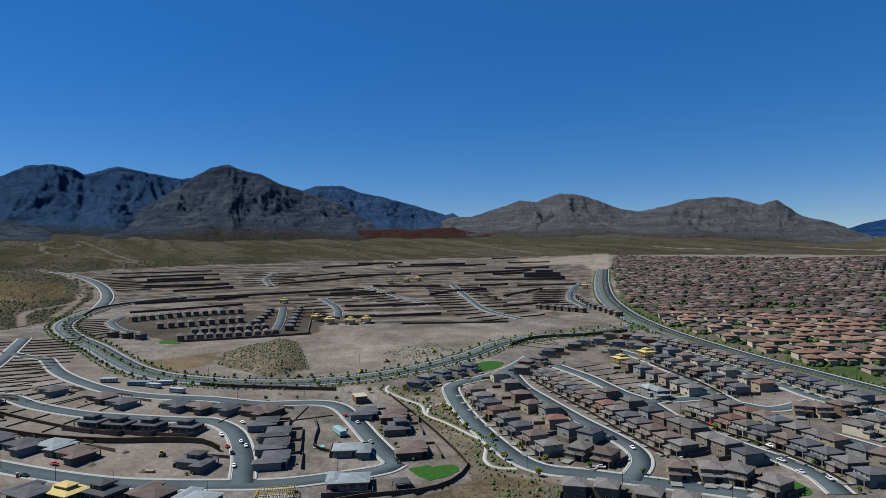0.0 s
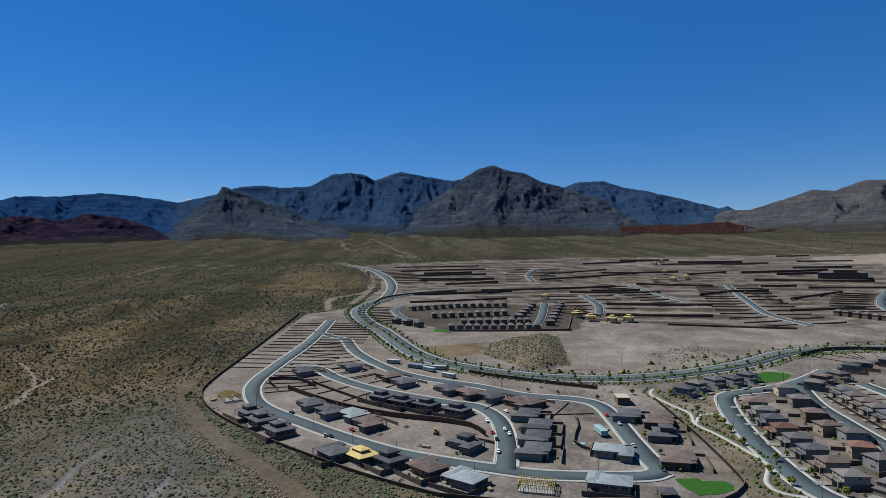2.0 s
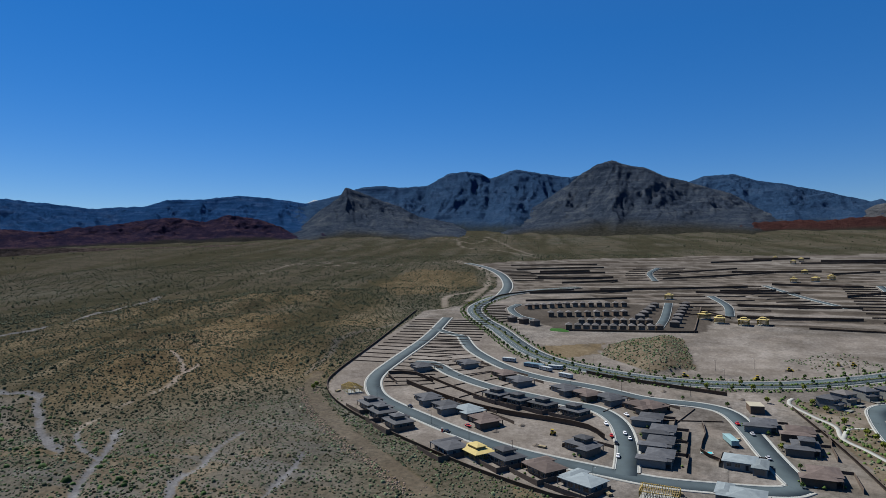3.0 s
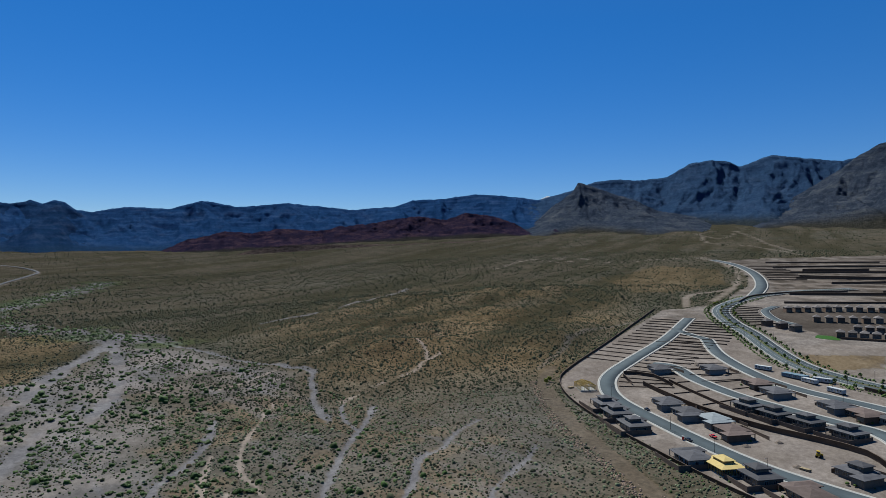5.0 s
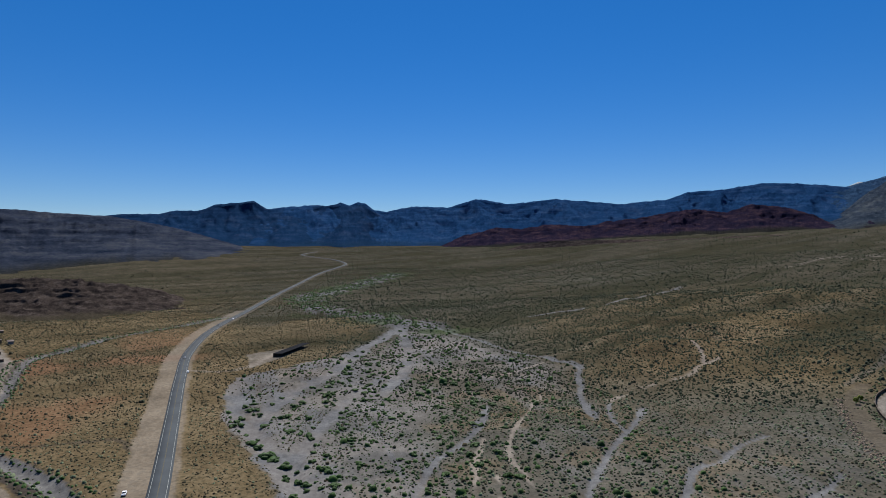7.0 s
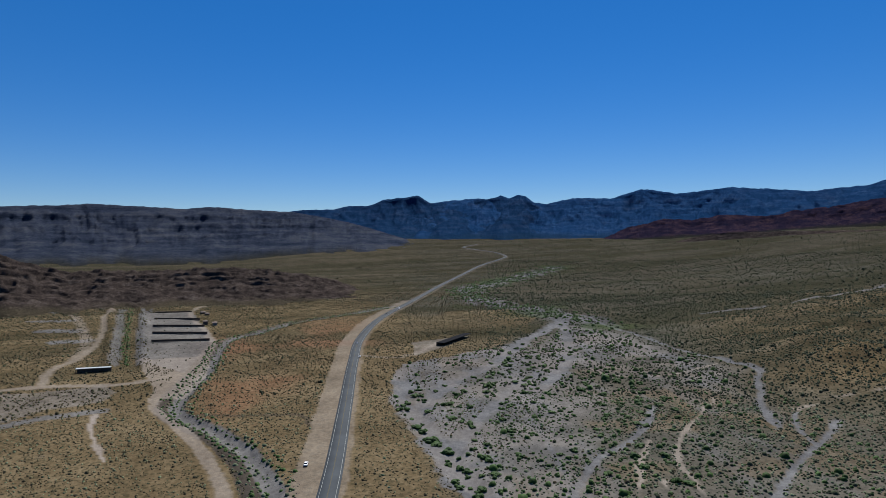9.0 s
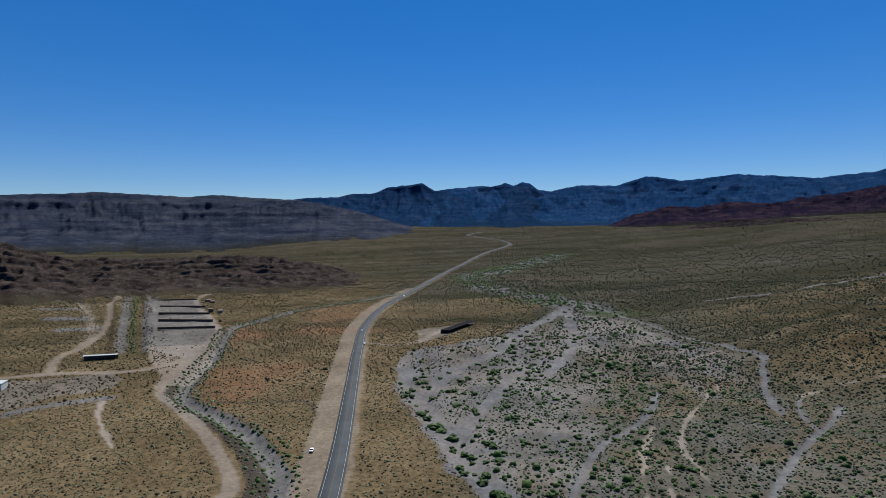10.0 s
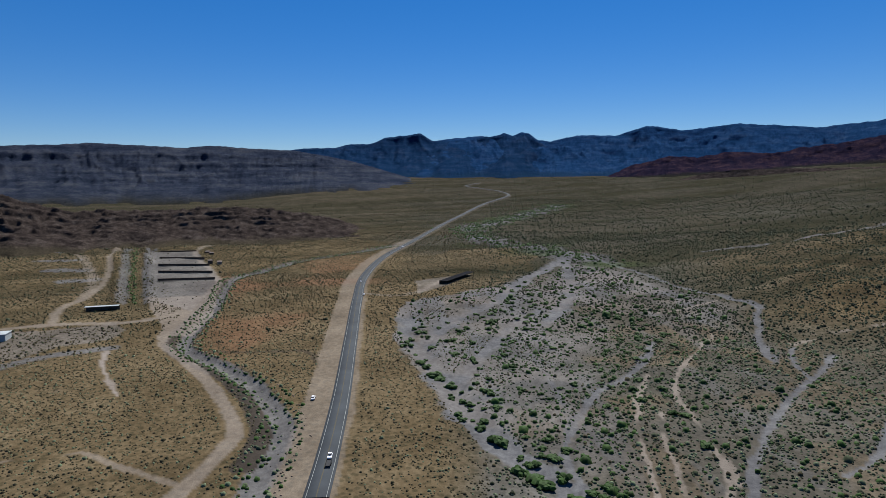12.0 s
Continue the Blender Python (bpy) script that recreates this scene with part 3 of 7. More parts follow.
# ridge lines of the mountains: azimuth to the left of north, elevation, in degrees
RIDGE_PEAKRANGE = [(27.21, 3.69), (25.12, 4.8), (22.72, 6.37), (21.6, 7.26), (20.23, 8.02), (18.98, 8.35), (17.68, 7.86), (16.26, 7.6), (14.58, 6.74), (12.87, 6.26), (11.39, 5.67), (9.39, 5.06), (7.38, 3.78), (6.11, 3.25)]
RIDGE_BACKRANGE_L = [(51.2, 3.26), (47.09, 4.69), (44.72, 5.23), (41.3, 6.34), (39.3, 6.42), (37.79, 6.28), (35.5, 6.45), (33.69, 7.48), (31.88, 7.73), (30.59, 7.48), (29.82, 7.01), (27.48, 7.81), (25.41, 7.43), (22.58, 6.97), (21.3, 7.25), (17.76, 6.74), (12.63, 6.17), (11.44, 6.61), (9.1, 6.6), (7.74, 6.1), (5.53, 5.61), (2.54, 4.8), (-0.29, 3.89), (-1, 4.04), (-1.84, 3.46), (-3.35, 3.13)]
RIDGE_BACKRANGE_R = [(-0.88, 3.68), (-2.69, 3.7), (-4.25, 4.18), (-7.09, 5.04), (-8.61, 4.9), (-10.64, 5.64), (-12.63, 5.37), (-14.09, 4.82), (-16.01, 4), (-17.67, 3.79), (-19.54, 4.11), (-21.38, 4.6), (-23.81, 4.72), (-25.1, 4.6), (-26.97, 3.95), (-28.24, 4.24), (-29.96, 2.84), (-31.86, 2.31), (-34.03, 1.27), (-35.35, 0.68)]
RIDGE_FARRIGHT = [(-32.58, 1.63), (-34.04, 2.09), (-35.38, 2.37), (-36.47, 2.48), (-38.1, 2.07)]
RIDGE_DARKHILL = [(49.18, 1.35), (47.1, 2.58), (45.44, 4.08), (43.51, 5.45), (43.02, 6.3), (41.55, 5.83), (40.31, 5.29), (38.31, 4.65), (36.28, 3.64), (33.72, 3.12)]
RIDGE_WESTRANGE = [(95.75, 3.48), (93.9, 3.8), (90.6, 4.03), (89.55, 3.9), (88.76, 4.32), (87.93, 4.01), (87.18, 4.3), (86.55, 4.24), (85.67, 3.6), (84.3, 3.51), (82.28, 3.97), (78.89, 3.88), (76.45, 4.56), (75.55, 4.58), (73.47, 4.13), (69.16, 4.55), (66.7, 4.33), (63.68, 3.99), (59.58, 4.31), (58.03, 4.88), (55.44, 4.97), (52.33, 5.41), (49.24, 5.17), (46.19, 4.76), (44.18, 4.46)]
RIDGE_WESTRANGE2 = [(108.46, 2.7), (106.51, 2.96), (104.04, 3.02), (102.54, 3.33), (100.52, 3.38), (99.5, 3.88), (97.72, 4.13), (96.19, 4.28), (95.17, 3.62), (93.38, 3.56), (90.83, 3.89), (88.8, 4.17), (88.04, 3.91), (86.78, 4.14), (85.52, 3.42)]
RIDGE_CALICO = [(79.76, 0.23), (77.58, 1.27), (74.41, 2.02), (72.06, 1.88), (69.66, 2.29), (66.7, 2.05), (64.7, 2.46), (62.16, 2.72), (59.59, 3.18), (57.52, 3.43), (54.93, 3.06), (53.12, 3.72), (50.79, 3.39), (48.74, 2.75), (47.22, 1.86), (44.94, 2.45), (44.19, 2.18)]
RIDGE_MESA = [(131.24, 2.68), (129.23, 2.82), (125.64, 3), (123.34, 3.19), (119.72, 3.04), (116.3, 2.91), (114.51, 3.13), (111.3, 2.92), (107.49, 2.76), (104.56, 2.27), (101.57, 1.62), (98.53, 0.7), (97, 0.18)]
RIDGE_ROCKHILL = [(131.47, -0.57), (129.47, -0.81), (127.39, -1.49), (125.2, -2.21), (122.46, -2.15), (119.57, -2.27), (116.53, -2.2), (112.43, -2.14), (109.59, -2.24), (106.68, -2.79), (103.7, -3.44), (101.68, -4.09)]
RIDGE_REDROCKS = [(8.2, 2.62), (6.4, 2.6), (4.3, 2.66), (2.8, 2.5), (0.7, 2.72), (-0.9, 2.78), (-1.7, 2.5), (-4.0, 2.15), (-5.0, 1.95)]

# ---------------------------------------------------------------- shape of the land
def sstep(a, b, x):
    u = np.clip((np.asarray(x, float) - a) / (b - a), 0, 1)
    return u * u * (3 - 2 * u)


def lattice(ix, iy, seed):
    h = (ix.astype(np.int64) * 374761393 + iy.astype(np.int64) * 668265263 + seed * 1442695041) & 0xFFFFFFFF
    h = ((h ^ (h >> 13)) * 1274126177) & 0xFFFFFFFF
    return ((h ^ (h >> 16)) & 0xFFFF) / 65535.0


def vnoise(x, y, seed=0):
    ix, iy = np.floor(x), np.floor(y)
    fx, fy = x - ix, y - iy
    fx, fy = fx * fx * (3 - 2 * fx), fy * fy * (3 - 2 * fy)
    a, b = lattice(ix, iy, seed), lattice(ix + 1, iy, seed)
    c, d = lattice(ix, iy + 1, seed), lattice(ix + 1, iy + 1, seed)
    return (a + (b - a) * fx) * (1 - fy) + (c + (d - c) * fx) * fy


def fbm(x, y, octaves=4, seed=0, ridged=False, gain=0.5):
    x, y = np.asarray(x, float), np.asarray(y, float)
    total, amp, norm = np.zeros(np.broadcast(x, y).shape), 1.0, 0.0
    for o in range(octaves):
        n = vnoise(x * 2**o, y * 2**o, seed + 17 * o)
        total += amp * (1 - np.abs(2 * n - 1) if ridged else n)
        norm += amp
        amp *= gain
    return total / norm


def bearing(x, y):
    return np.degrees(np.arctan2(-np.asarray(x, float), np.asarray(y, float)))


def plain(x, y):
    """The smooth fan: level near by, climbing to the mountains, steeper to the north."""
    r, az = np.hypot(x, y), bearing(x, y)
    k = 0.06 - 0.04 * sstep(42, 80, az)
    s = (r - 250 + np.sqrt((r - 250.0) ** 2 + 120.0**2)) / 2 - 13.65
    q = (r - 2200 + np.sqrt((r - 2200.0) ** 2 + 300.0**2)) / 2 - 9.5
    far = 0.043 * sstep(45, 68, az) * (1 - sstep(104, 115, az)) * 1500 * sstep(1500, 3500, r)
    return far + k * s + 0.03 * (1 - sstep(40, 70, az)) * q - 0.045 * sstep(-14, -34, az) * np.clip(r - 1750, 0, None)


def spline(points, step=6.0):
    """A smooth line through a few control points, cut into even steps."""
    p = np.array(points, float)
    p = np.vstack([2 * p[0] - p[1], p, 2 * p[-1] - p[-2]])
    out = []
    for i in range(1, len(p) - 2):
        n = max(2, int(np.hypot(*(p[i + 1] - p[i])) / step))
        u = np.linspace(0, 1, n, endpoint=False)[:, None]
        a, b, c, d = p[i - 1], p[i], p[i + 1], p[i + 2]
        out.append(0.5 * (2 * b + (c - a) * u + (2 * a - 5 * b + 4 * c - d) * u**2 + (3 * b - a - 3 * c + d) * u**3))
    return np.vstack([*out, p[-2][None]])


def off_line(x, y, points, step=12.0, reach=60.0):
    """Distance of many places from a smooth line (far ones just get reach)."""
    line = spline(points, step)
    out = np.full(x.shape, reach)
    lo, hi = line.min(0) - reach, line.max(0) + reach
    near = np.nonzero((x > lo[0]) & (x < hi[0]) & (y > lo[1]) & (y < hi[1]))[0]
    if not len(near):
        return out
    px, py, best = x[near], y[near], np.full(len(near), reach)
    for (ax, ay), (bx, by) in zip(line[:-1], line[1:]):
        m = np.nonzero((px > min(ax, bx) - reach) & (px < max(ax, bx) + reach) & (py > min(ay, by) - reach) & (py < max(ay, by) + reach))[0]
        if len(m):
            qx, qy, dx, dy = px[m], py[m], bx - ax, by - ay
            u = np.clip(((qx - ax) * dx + (qy - ay) * dy) / (dx * dx + dy * dy + 1e-9), 0, 1)
            best[m] = np.minimum(best[m], np.hypot(qx - ax - u * dx, qy - ay - u * dy))
    out[near] = best
    return out


def inside(x, y, poly):
    r = np.zeros(x.shape, bool)
    p = list(poly)
    for (ax, ay), (bx, by) in zip(p, p[1:] + p[:1]):
        if ay != by:
            r ^= ((ay > y) != (by > y)) & (x < (bx - ax) * (y - ay) / (by - ay) + ax)
    return r


DEVELOPED = PERI[::-1][:-1] + [(-500, 690), (-470, 790), (-510, 860), (-560, 1000), (-640, 1140), (-730, 1270)] + Z_DEV[::-1] + [(1060, 1900), (1500, 1500), (330, 250), (140, 235), (40, 250), (45, 295), (20, 305), (-5, 285), (-40, 276), (-80, 262)]


def relief(x, y):
    """Small hummocks and gullies of the open desert; none where the land is graded or paved."""
    x, y = np.asarray(x, float), np.asarray(y, float)
    shape = x.shape
    x, y = np.atleast_1d(x).ravel(), np.atleast_1d(y).ravel()
    r = np.hypot(x, y)
    calm = sstep(0.0, 1.0, (off_line(x, y, HIGHWAY, 20, 460) - 10) / (38 + 130 * sstep(700, 1500, r) + 260 * sstep(1700, 2600, r))) * sstep(5, 40, np.where(inside(x, y, DEVELOPED), 0, off_line(x, y, PERI + [(-470, 790), (-560, 1000), (-730, 1270), (-886, 1454)], 25)))
    calm = np.where(inside(x, y, DEVELOPED), 0, calm)
    az = bearing(x, y)
    # long low gullies that run down the fan, and the gullied brown hill
    bend = 0.8 * fbm(x / 260, y / 260, 3, 5)
    gull = fbm((x + 0.5 * y) / 85 + bend, y / 620, 4, 3, True, 0.6)
    hill = sstep(38, 46, az) * (1 - sstep(60, 72, az)) * sstep(480, 620, r) * (1 - sstep(950, 1250, r))
    h = (fbm(x / 70, y / 70, 4, 1) - 0.5) * 3.0 + (0.62 - gull) * 8.0 * sstep(350, 1000, r)
    h = h + hill * (14 * fbm(x / 170, y / 170, 2, 6) + 15 * (0.6 - fbm(x / 75, y / 75, 4, 7, True)))
    cut = 0
    for line, half, deep in (*((bed, wide + 3, 0.7 + 0.09 * wide) for bed, wide in BEDS), (CHANNEL, 9, 3.0)):
        cut = cut + deep * (1 - sstep(0, half, off_line(x, y, line, 15, 40)))
    rise = 0
    for line in ([(-868, -543), (-690, -432), (-502, -317)], [(-873, -500), (-690, -393), (-505, -288)]):
        rise = rise + 2.6 * (1 - sstep(0, 7, off_line(x, y, line, 15, 20)))
    edge = off_line(x, y, Z_SLOPE + Z_SLOPE[:1], 10, 60)
    rise = rise + np.where(inside(x, y, Z_SLOPE), 7.0 * sstep(0, 26, edge), 0) * (0.75 + 0.5 * fbm(x / 16, y / 16, 3, 29))
    return ((h - 0.6) * calm - cut * (0.2 + 0.8 * calm) + rise).reshape(shape)


NORTH_LAND = [(-470, 900), (-420, 1015), (-300, 880), (-190, 890), (-150, 770), (90, 765), (200, 840), (235, 1000), (350, 1480), (480, 1950)] + Z_DEV + [(-730, 1290), (-640, 1160), (-540, 1000)]


def terrace(x, y):
    """Graded steps of the building land: how far each place lies below the smooth fan, and how much of it is bank."""
    x, y = np.asarray(x, float), np.asarray(y, float)
    u = (plain(x, y) + 9 * fbm(x / 230, y / 230, 2, 81)) / 3.2
    f = u - np.floor(u)
    clear = inside(x, y, NORTH_LAND).astype(float)
    for road_line in (N2, N3, N4, N5, N6, N7, PARKWAY[:4], PARKWAY_N, MAINROAD[:5], ROW_M1, ROW_M2):
        clear = clear * sstep(9, 22, off_line(x, y, road_line, 20, 40))
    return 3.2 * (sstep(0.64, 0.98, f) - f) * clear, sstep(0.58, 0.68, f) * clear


def land(x, y):
    return plain(x, y) + relief(x, y)


def flat_mesh(name, verts, faces, mats, smooth=False, index=None, attrs=None):
    me = bpy.data.meshes.new(name)
    faces = np.asarray(faces)
    n, k = faces.shape
    me.vertices.add(len(verts))
    me.vertices.foreach_set("co", np.asarray(verts, np.float32).ravel())
    me.loops.add(n * k)
    me.loops.foreach_set("vertex_index", faces.astype(np.int32).ravel())
    me.polygons.add(n)
    me.polygons.foreach_set("loop_start", np.arange(0, n * k, k, dtype=np.int32))
    if smooth:
        me.polygons.foreach_set("use_smooth", np.ones(n, bool))
    for m in mats:
        me.materials.append(m)
    if index is not None:
        me.polygons.foreach_set("material_index", np.asarray(index, np.int32))
    for key, v in (attrs or {}).items():
        me.attributes.new(key, "FLOAT", "POINT").data.foreach_set("value", np.asarray(v, np.float32))
    me.update(calc_edges=True)
    me.validate()
    return me


def grid_faces(rows, cols, wrap=False):
    i, j = np.meshgrid(np.arange(rows - 1), np.arange(cols if wrap else cols - 1), indexing="ij")
    a, b = i * cols + j, i * cols + (j + 1) % cols
    return np.stack([a, b, b + cols, a + cols], -1).reshape(-1, 4)


# ground: finer where the land is near, one sheet out to the mountains and all round
az = np.concatenate([np.arange(-42, 34, 0.3), np.arange(34, 134, 0.21), np.arange(134, 138, 0.3), np.arange(138, 318, 4.0)])
rr = np.concatenate([np.geomspace(110, 1400, 340), np.geomspace(1400, 4960, 100)[1:]])
rr = np.concatenate([[0.01, 30, 60, 85], rr])
A, R_ = np.meshgrid(np.radians(az), rr)
gx, gy = (-np.sin(A) * R_).ravel(), (np.cos(A) * R_).ravel()
gr, ga = R_.ravel(), np.degrees(A).ravel()
ga = np.where(ga > 180, ga - 360, ga)
gz = land(gx, gy)
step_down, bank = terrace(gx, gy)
gz = gz + step_down
ripple = fbm(gx / 25, gy / 25, 3, 21)


wander_x, wander_y = fbm(gx / 28, gy / 28, 3, 22) - 0.5, fbm(gx / 28, gy / 28, 3, 23) - 0.5


def band(points, half, soft=3.0, ragged=4.0, step=14.0, wiggle=0.0):
    soft = soft * 0.55
    d = off_line(gx + wiggle * wander_x, gy + wiggle * wander_y, points, step, 50) + (ripple - 0.5) * ragged
    return 1 - sstep(half, half + soft, d)


dev = inside(gx, gy, DEVELOPED).astype(float)
graded = dev * (1 - 0.55 * sstep(0.45, 0.75, fbm(gx / 60, gy / 60, 3, 9)) * (gr < 520) * (ga < 6) * (ga > -3))
edge_ochre = sstep(88, 97, ga + 6 * (fbm(gx / 80, gy / 80, 3, 4) - 0.5) * 2 + np.where(gr > 700, -4, 0)) * (1 - sstep(850, 1500, gr) * 0.8)
edge_ochre = np.maximum(edge_ochre, 1 - sstep(24, 34, off_line(gx, gy, HIGHWAY[:7], 14, 60) + (ripple - 0.5) * 8))
brown_hill = 1.9 * sstep(36, 44, ga) * (1 - sstep(62, 76, ga)) * sstep(420, 560, gr) * (1 - sstep(1000, 1300, gr)) * fbm(gx / 120, gy / 120, 3, 31)
wob = 15 * (fbm(gx / 30, gy / 30, 4, 14) - 0.5)
fan = inside(gx + wob, gy + wob, Z_WASHFAN).astype(float)
# it ends sharply against the highway bank and fades out into the scrub elsewhere
fan = fan * np.maximum(sstep(84, 89, ga), sstep(0, 42, off_line(gx + wob, gy + wob, Z_WASHFAN + Z_WASHFAN[:1], 10, 60)))
# braided channels that run down towards the highway
braid = fbm(gx / 150 + 0.6 * fbm(gx / 60, gy / 60, 2, 15), (gy - 0.14 * gx) / 17 + 1.2 * fbm(gx / 90, gy / 90, 2, 16), 4, 12, True, 0.55)
bare = sstep(0.64, 0.76, braid)
lower = np.maximum(sstep(77, 84, ga + 8 * (ripple - 0.5)), sstep(450, 560, gr + 90 * (ripple - 0.5)))
frayed = 1.6 * (fbm(gx / 9, gy / 9, 3, 24) - 0.5)
beds = np.zeros(gx.shape)
for line, half in BEDS:
    d = off_line(gx + (5 + half) * wander_x, gy + (5 + half) * wander_y, line, 10, 40)
    beds = np.maximum(beds, 1 - sstep(0.55, 1.15, d / half + frayed + 0.9 * (ripple - 0.5)))
side_fan = sstep(38, 50, ga) * (1 - sstep(88, 92, ga)) * (1 - sstep(340, 480, gr)) * (1 - dev)
wash = np.maximum.reduce([beds, fan * (0.2 + 0.42 * lower + 0.28 * bare), 0.34 * side_fan * (0.6 + 0.8 * bare), 0.95 * band(UPSTREAM, 9, 10, 16, wiggle=25), 0.6 * sstep(0.5, 0.7, braid) * band(UPSTREAM, 28, 30, 22), 0.85 * band(CHANNEL, 4.6, 2.5), 0.7 * band([(-513, -319), (-690, -422), (-870, -527)], 4, 2, 2), 0.75 * band([(-516, -292), (-690, -391), (-873, -490)], 7, 2, 2), 0.9 * band(LONG_TRAIL, 3.4, 2, 2), 0.3 * band(FB2, 1.5, 3, 3)])
threads = np.maximum.reduce([band(line, half * 0.4, 1.2, 4.0, wiggle=7) for line, half in THREADS])
sand = np.maximum.reduce([0.75 * threads, 0.26 * fan * lower * sstep(0.44, 0.6, fbm(gx / 26, gy / 26, 3, 13)), 0.6 * band(TRACKA, 2.6, 1.5, 2), 0.6 * band(TRACKB, 3.2, 2, 3), 0.55 * band(TRACKC, 2.5, 2, 3), 0.4 * band(TRACKC2, 4, 3, 3), band(TRACKD, 0.4, 1.2, 4, wiggle=7), 0.5 * band(TRACKE, 0.5, 1.2), 0.55 * band(R_SPUR, 1.6, 1.5), 0.1 * band(FIREBREAK, 4.0, 3), 0.55 * band(TRACK_NW, 3.0, 3), 0.5 * band(TRACK_NW2, 3, 3), 0.55 * band(HILL_TRACK, 3.0, 3, 3), 0.4 * band(FAN_TRACK, 4, 4), 0.35 * band(FAN_TRACK2, 4, 4), 0.35 * band(FAN_TRACK3, 4, 4), 0.35 * band(FAN_TRACK4, 5, 4), 0.6 * band(FAR_STRIP, 16, 8), 0.6 * band(FAR_STRIP2, 16, 8), 0.4 * inside(gx, gy, Z_OPEN) * fbm(gx / 50, gy / 50, 3, 41) * 1.2])
hw_side = off_line(gx, gy, HIGHWAY, 14, 50)
south = [(x, y - 11.0) for x, y in HIGHWAY[:8]]
sand = np.maximum(sand, 0.42 * (1 - sstep(6.0, 7.6, hw_side + (ripple - 0.5) * 3)) * (gr < 4200))
sand = np.maximum(sand, 0.45 * band(south, 6.0, 2.5, 3))
bays = inside(gx, gy, [(-843, -474), (-867, -423), (-614, -272), (-491, -245), (-516, -287), (-608, -342)])
graded = np.maximum(graded, np.maximum(0.25 * bays, 0.65 * inside(gx, gy, PAD)))
wash = np.maximum(wash, 0.7 * bays)
graded = np.maximum(graded, 0.7 * inside(gx + wob, gy + wob, [(-406, -350), (-428, -317), (-445, -284), (-425, -262), (-399, -257), (-383, -280), (-345, -292)]))
wash = np.maximum(wash, 0.8 * band([(-325, -290), (-355, -279), (-374, -259), (-383, -246)], 3.5, 3, 4))
PLANTED = [(-40, 470), (-5, 470), (10, 420), (20, 380), (40, 330), (60, 300), (70, 262), (30, 262), (12, 300), (0, 360), (-15, 400)]
ochre_bank = 0.6 * inside(gx, gy, PLANTED)
graded = graded * (1 - 0.75 * inside(gx, gy, PLANTED)) * (1 - inside(gx, gy, Z_SLOPE) * 0.85) * (1 - 0.75 * inside(gx, gy, Z_RIGHT))
ochre = np.clip(np.maximum.reduce([edge_ochre, brown_hill, ochre_bank, 0.55 * (gr < 300) * (ga < 28) * (ga > -20)]), 0, 1)
ochre = np.maximum(ochre, 0.7 * inside(gx, gy, Z_SLOPE))
ochre = np.maximum(ochre, 0.45 * band(FIREBREAK, 5, 4, 4))
for poly in ([(-469, 421), (-499, 474), (-473, 481), (-411, 415), (-408, 376)], [(-634, 661), (-771, 825), (-725, 803), (-563, 612), (-542, 573)], [(-836, 958), (-906, 1232), (-773, 1265), (-612, 1021), (-589, 881), (-640, 809)], [(-625, -101), (-739, -99), (-869, -60), (-902, 28), (-816, 69), (-630, 20), (-599, -20)]):
    spread = 40 * (ripple - 0.5)
    ochre = np.maximum(ochre, 0.95 * inside(gx + spread, gy - spread, poly) * (0.6 + 0.4 * ripple))
ochre = np.maximum(ochre, 0.75 * np.maximum(fan * (1 - 0.8 * lower), side_fan) * sstep(0.5, 0.64, fbm(gx / 34, gy / 34, 3, 19)))
islet = sstep(0.5, 0.62, fbm(gx / 40, gy / 40, 3, 18)) * fan * (1 - beds) * (1 - 0.8 * lower)
islet = np.maximum(islet, inside(gx + wob, gy + wob, [(-525, 95), (-563, 110), (-585, 138), (-561, 166), (-513, 156), (-495, 121)]).astype(float))
wash = wash * (1 - 0.6 * islet * (1 - beds))
red = 0.4 * sstep(0.52, 0.68, fbm(gx / 90, gy / 90, 4, 51)) * sstep(98, 103, ga) * (1 - sstep(112, 118, ga)) * sstep(330, 420, gr) * (1 - sstep(650, 900, gr))
bush = (0.45 + 0.55 * sstep(500, 900, gr)) * (1 - dev) * (1 - 0.3 * fan * (1 + lower)) * (1 - 0.35 * sstep(2200, 4000, gr))
green = 0.55 * sstep(0.5, 0.62, fbm(gx / 45, gy / 45, 4, 61)) * (1 - sstep(20, 90, np.minimum(off_line(gx, gy, UPSTREAM, 30, 120), 119))) * (gr > 700)
green = np.maximum(green, 0.85 * inside(gx, gy, Z_RIGHT) * sstep(0.4, 0.6, fbm(gx / 30, gy / 30, 3, 66)))
green = np.maximum(green, 0.1 * inside(gx, gy, [(-860, -525), (-868, -512), (-505, -298), (-503, -308)]))
bend_ = 0.8 * fbm(gx / 260, gy / 260, 3, 5)
streak = sstep(0.52, 0.8, fbm((gx + 0.5 * gy) / 85 + bend_, gy / 620, 4, 3, True, 0.6)) * (1 - dev) * sstep(400, 700, gr)
streak = np.clip(streak, 0, 1) * (1 - 0.5 * edge_ochre)
cover = (1 - dev) * sstep(600, 1250, gr) * (0.35 + 1.1 * (0.5 * fbm(gx / 320, gy / 320, 4, 73) + 0.5 * fbm((gx + 0.5 * gy) / 60, gy / 420, 3, 74) - 0.25)) * (1 - 0.35 * edge_ochre) * (1 - 0.5 * brown_hill)
cover = np.maximum(cover, 0.72 * sstep(1200, 1800, gr) * (1 - dev)) * (1 - 0.5 * (1 - sstep(34, 50, ga)))
wash = np.maximum(wash, 0.22 * side_fan * (0.3 + ripple))
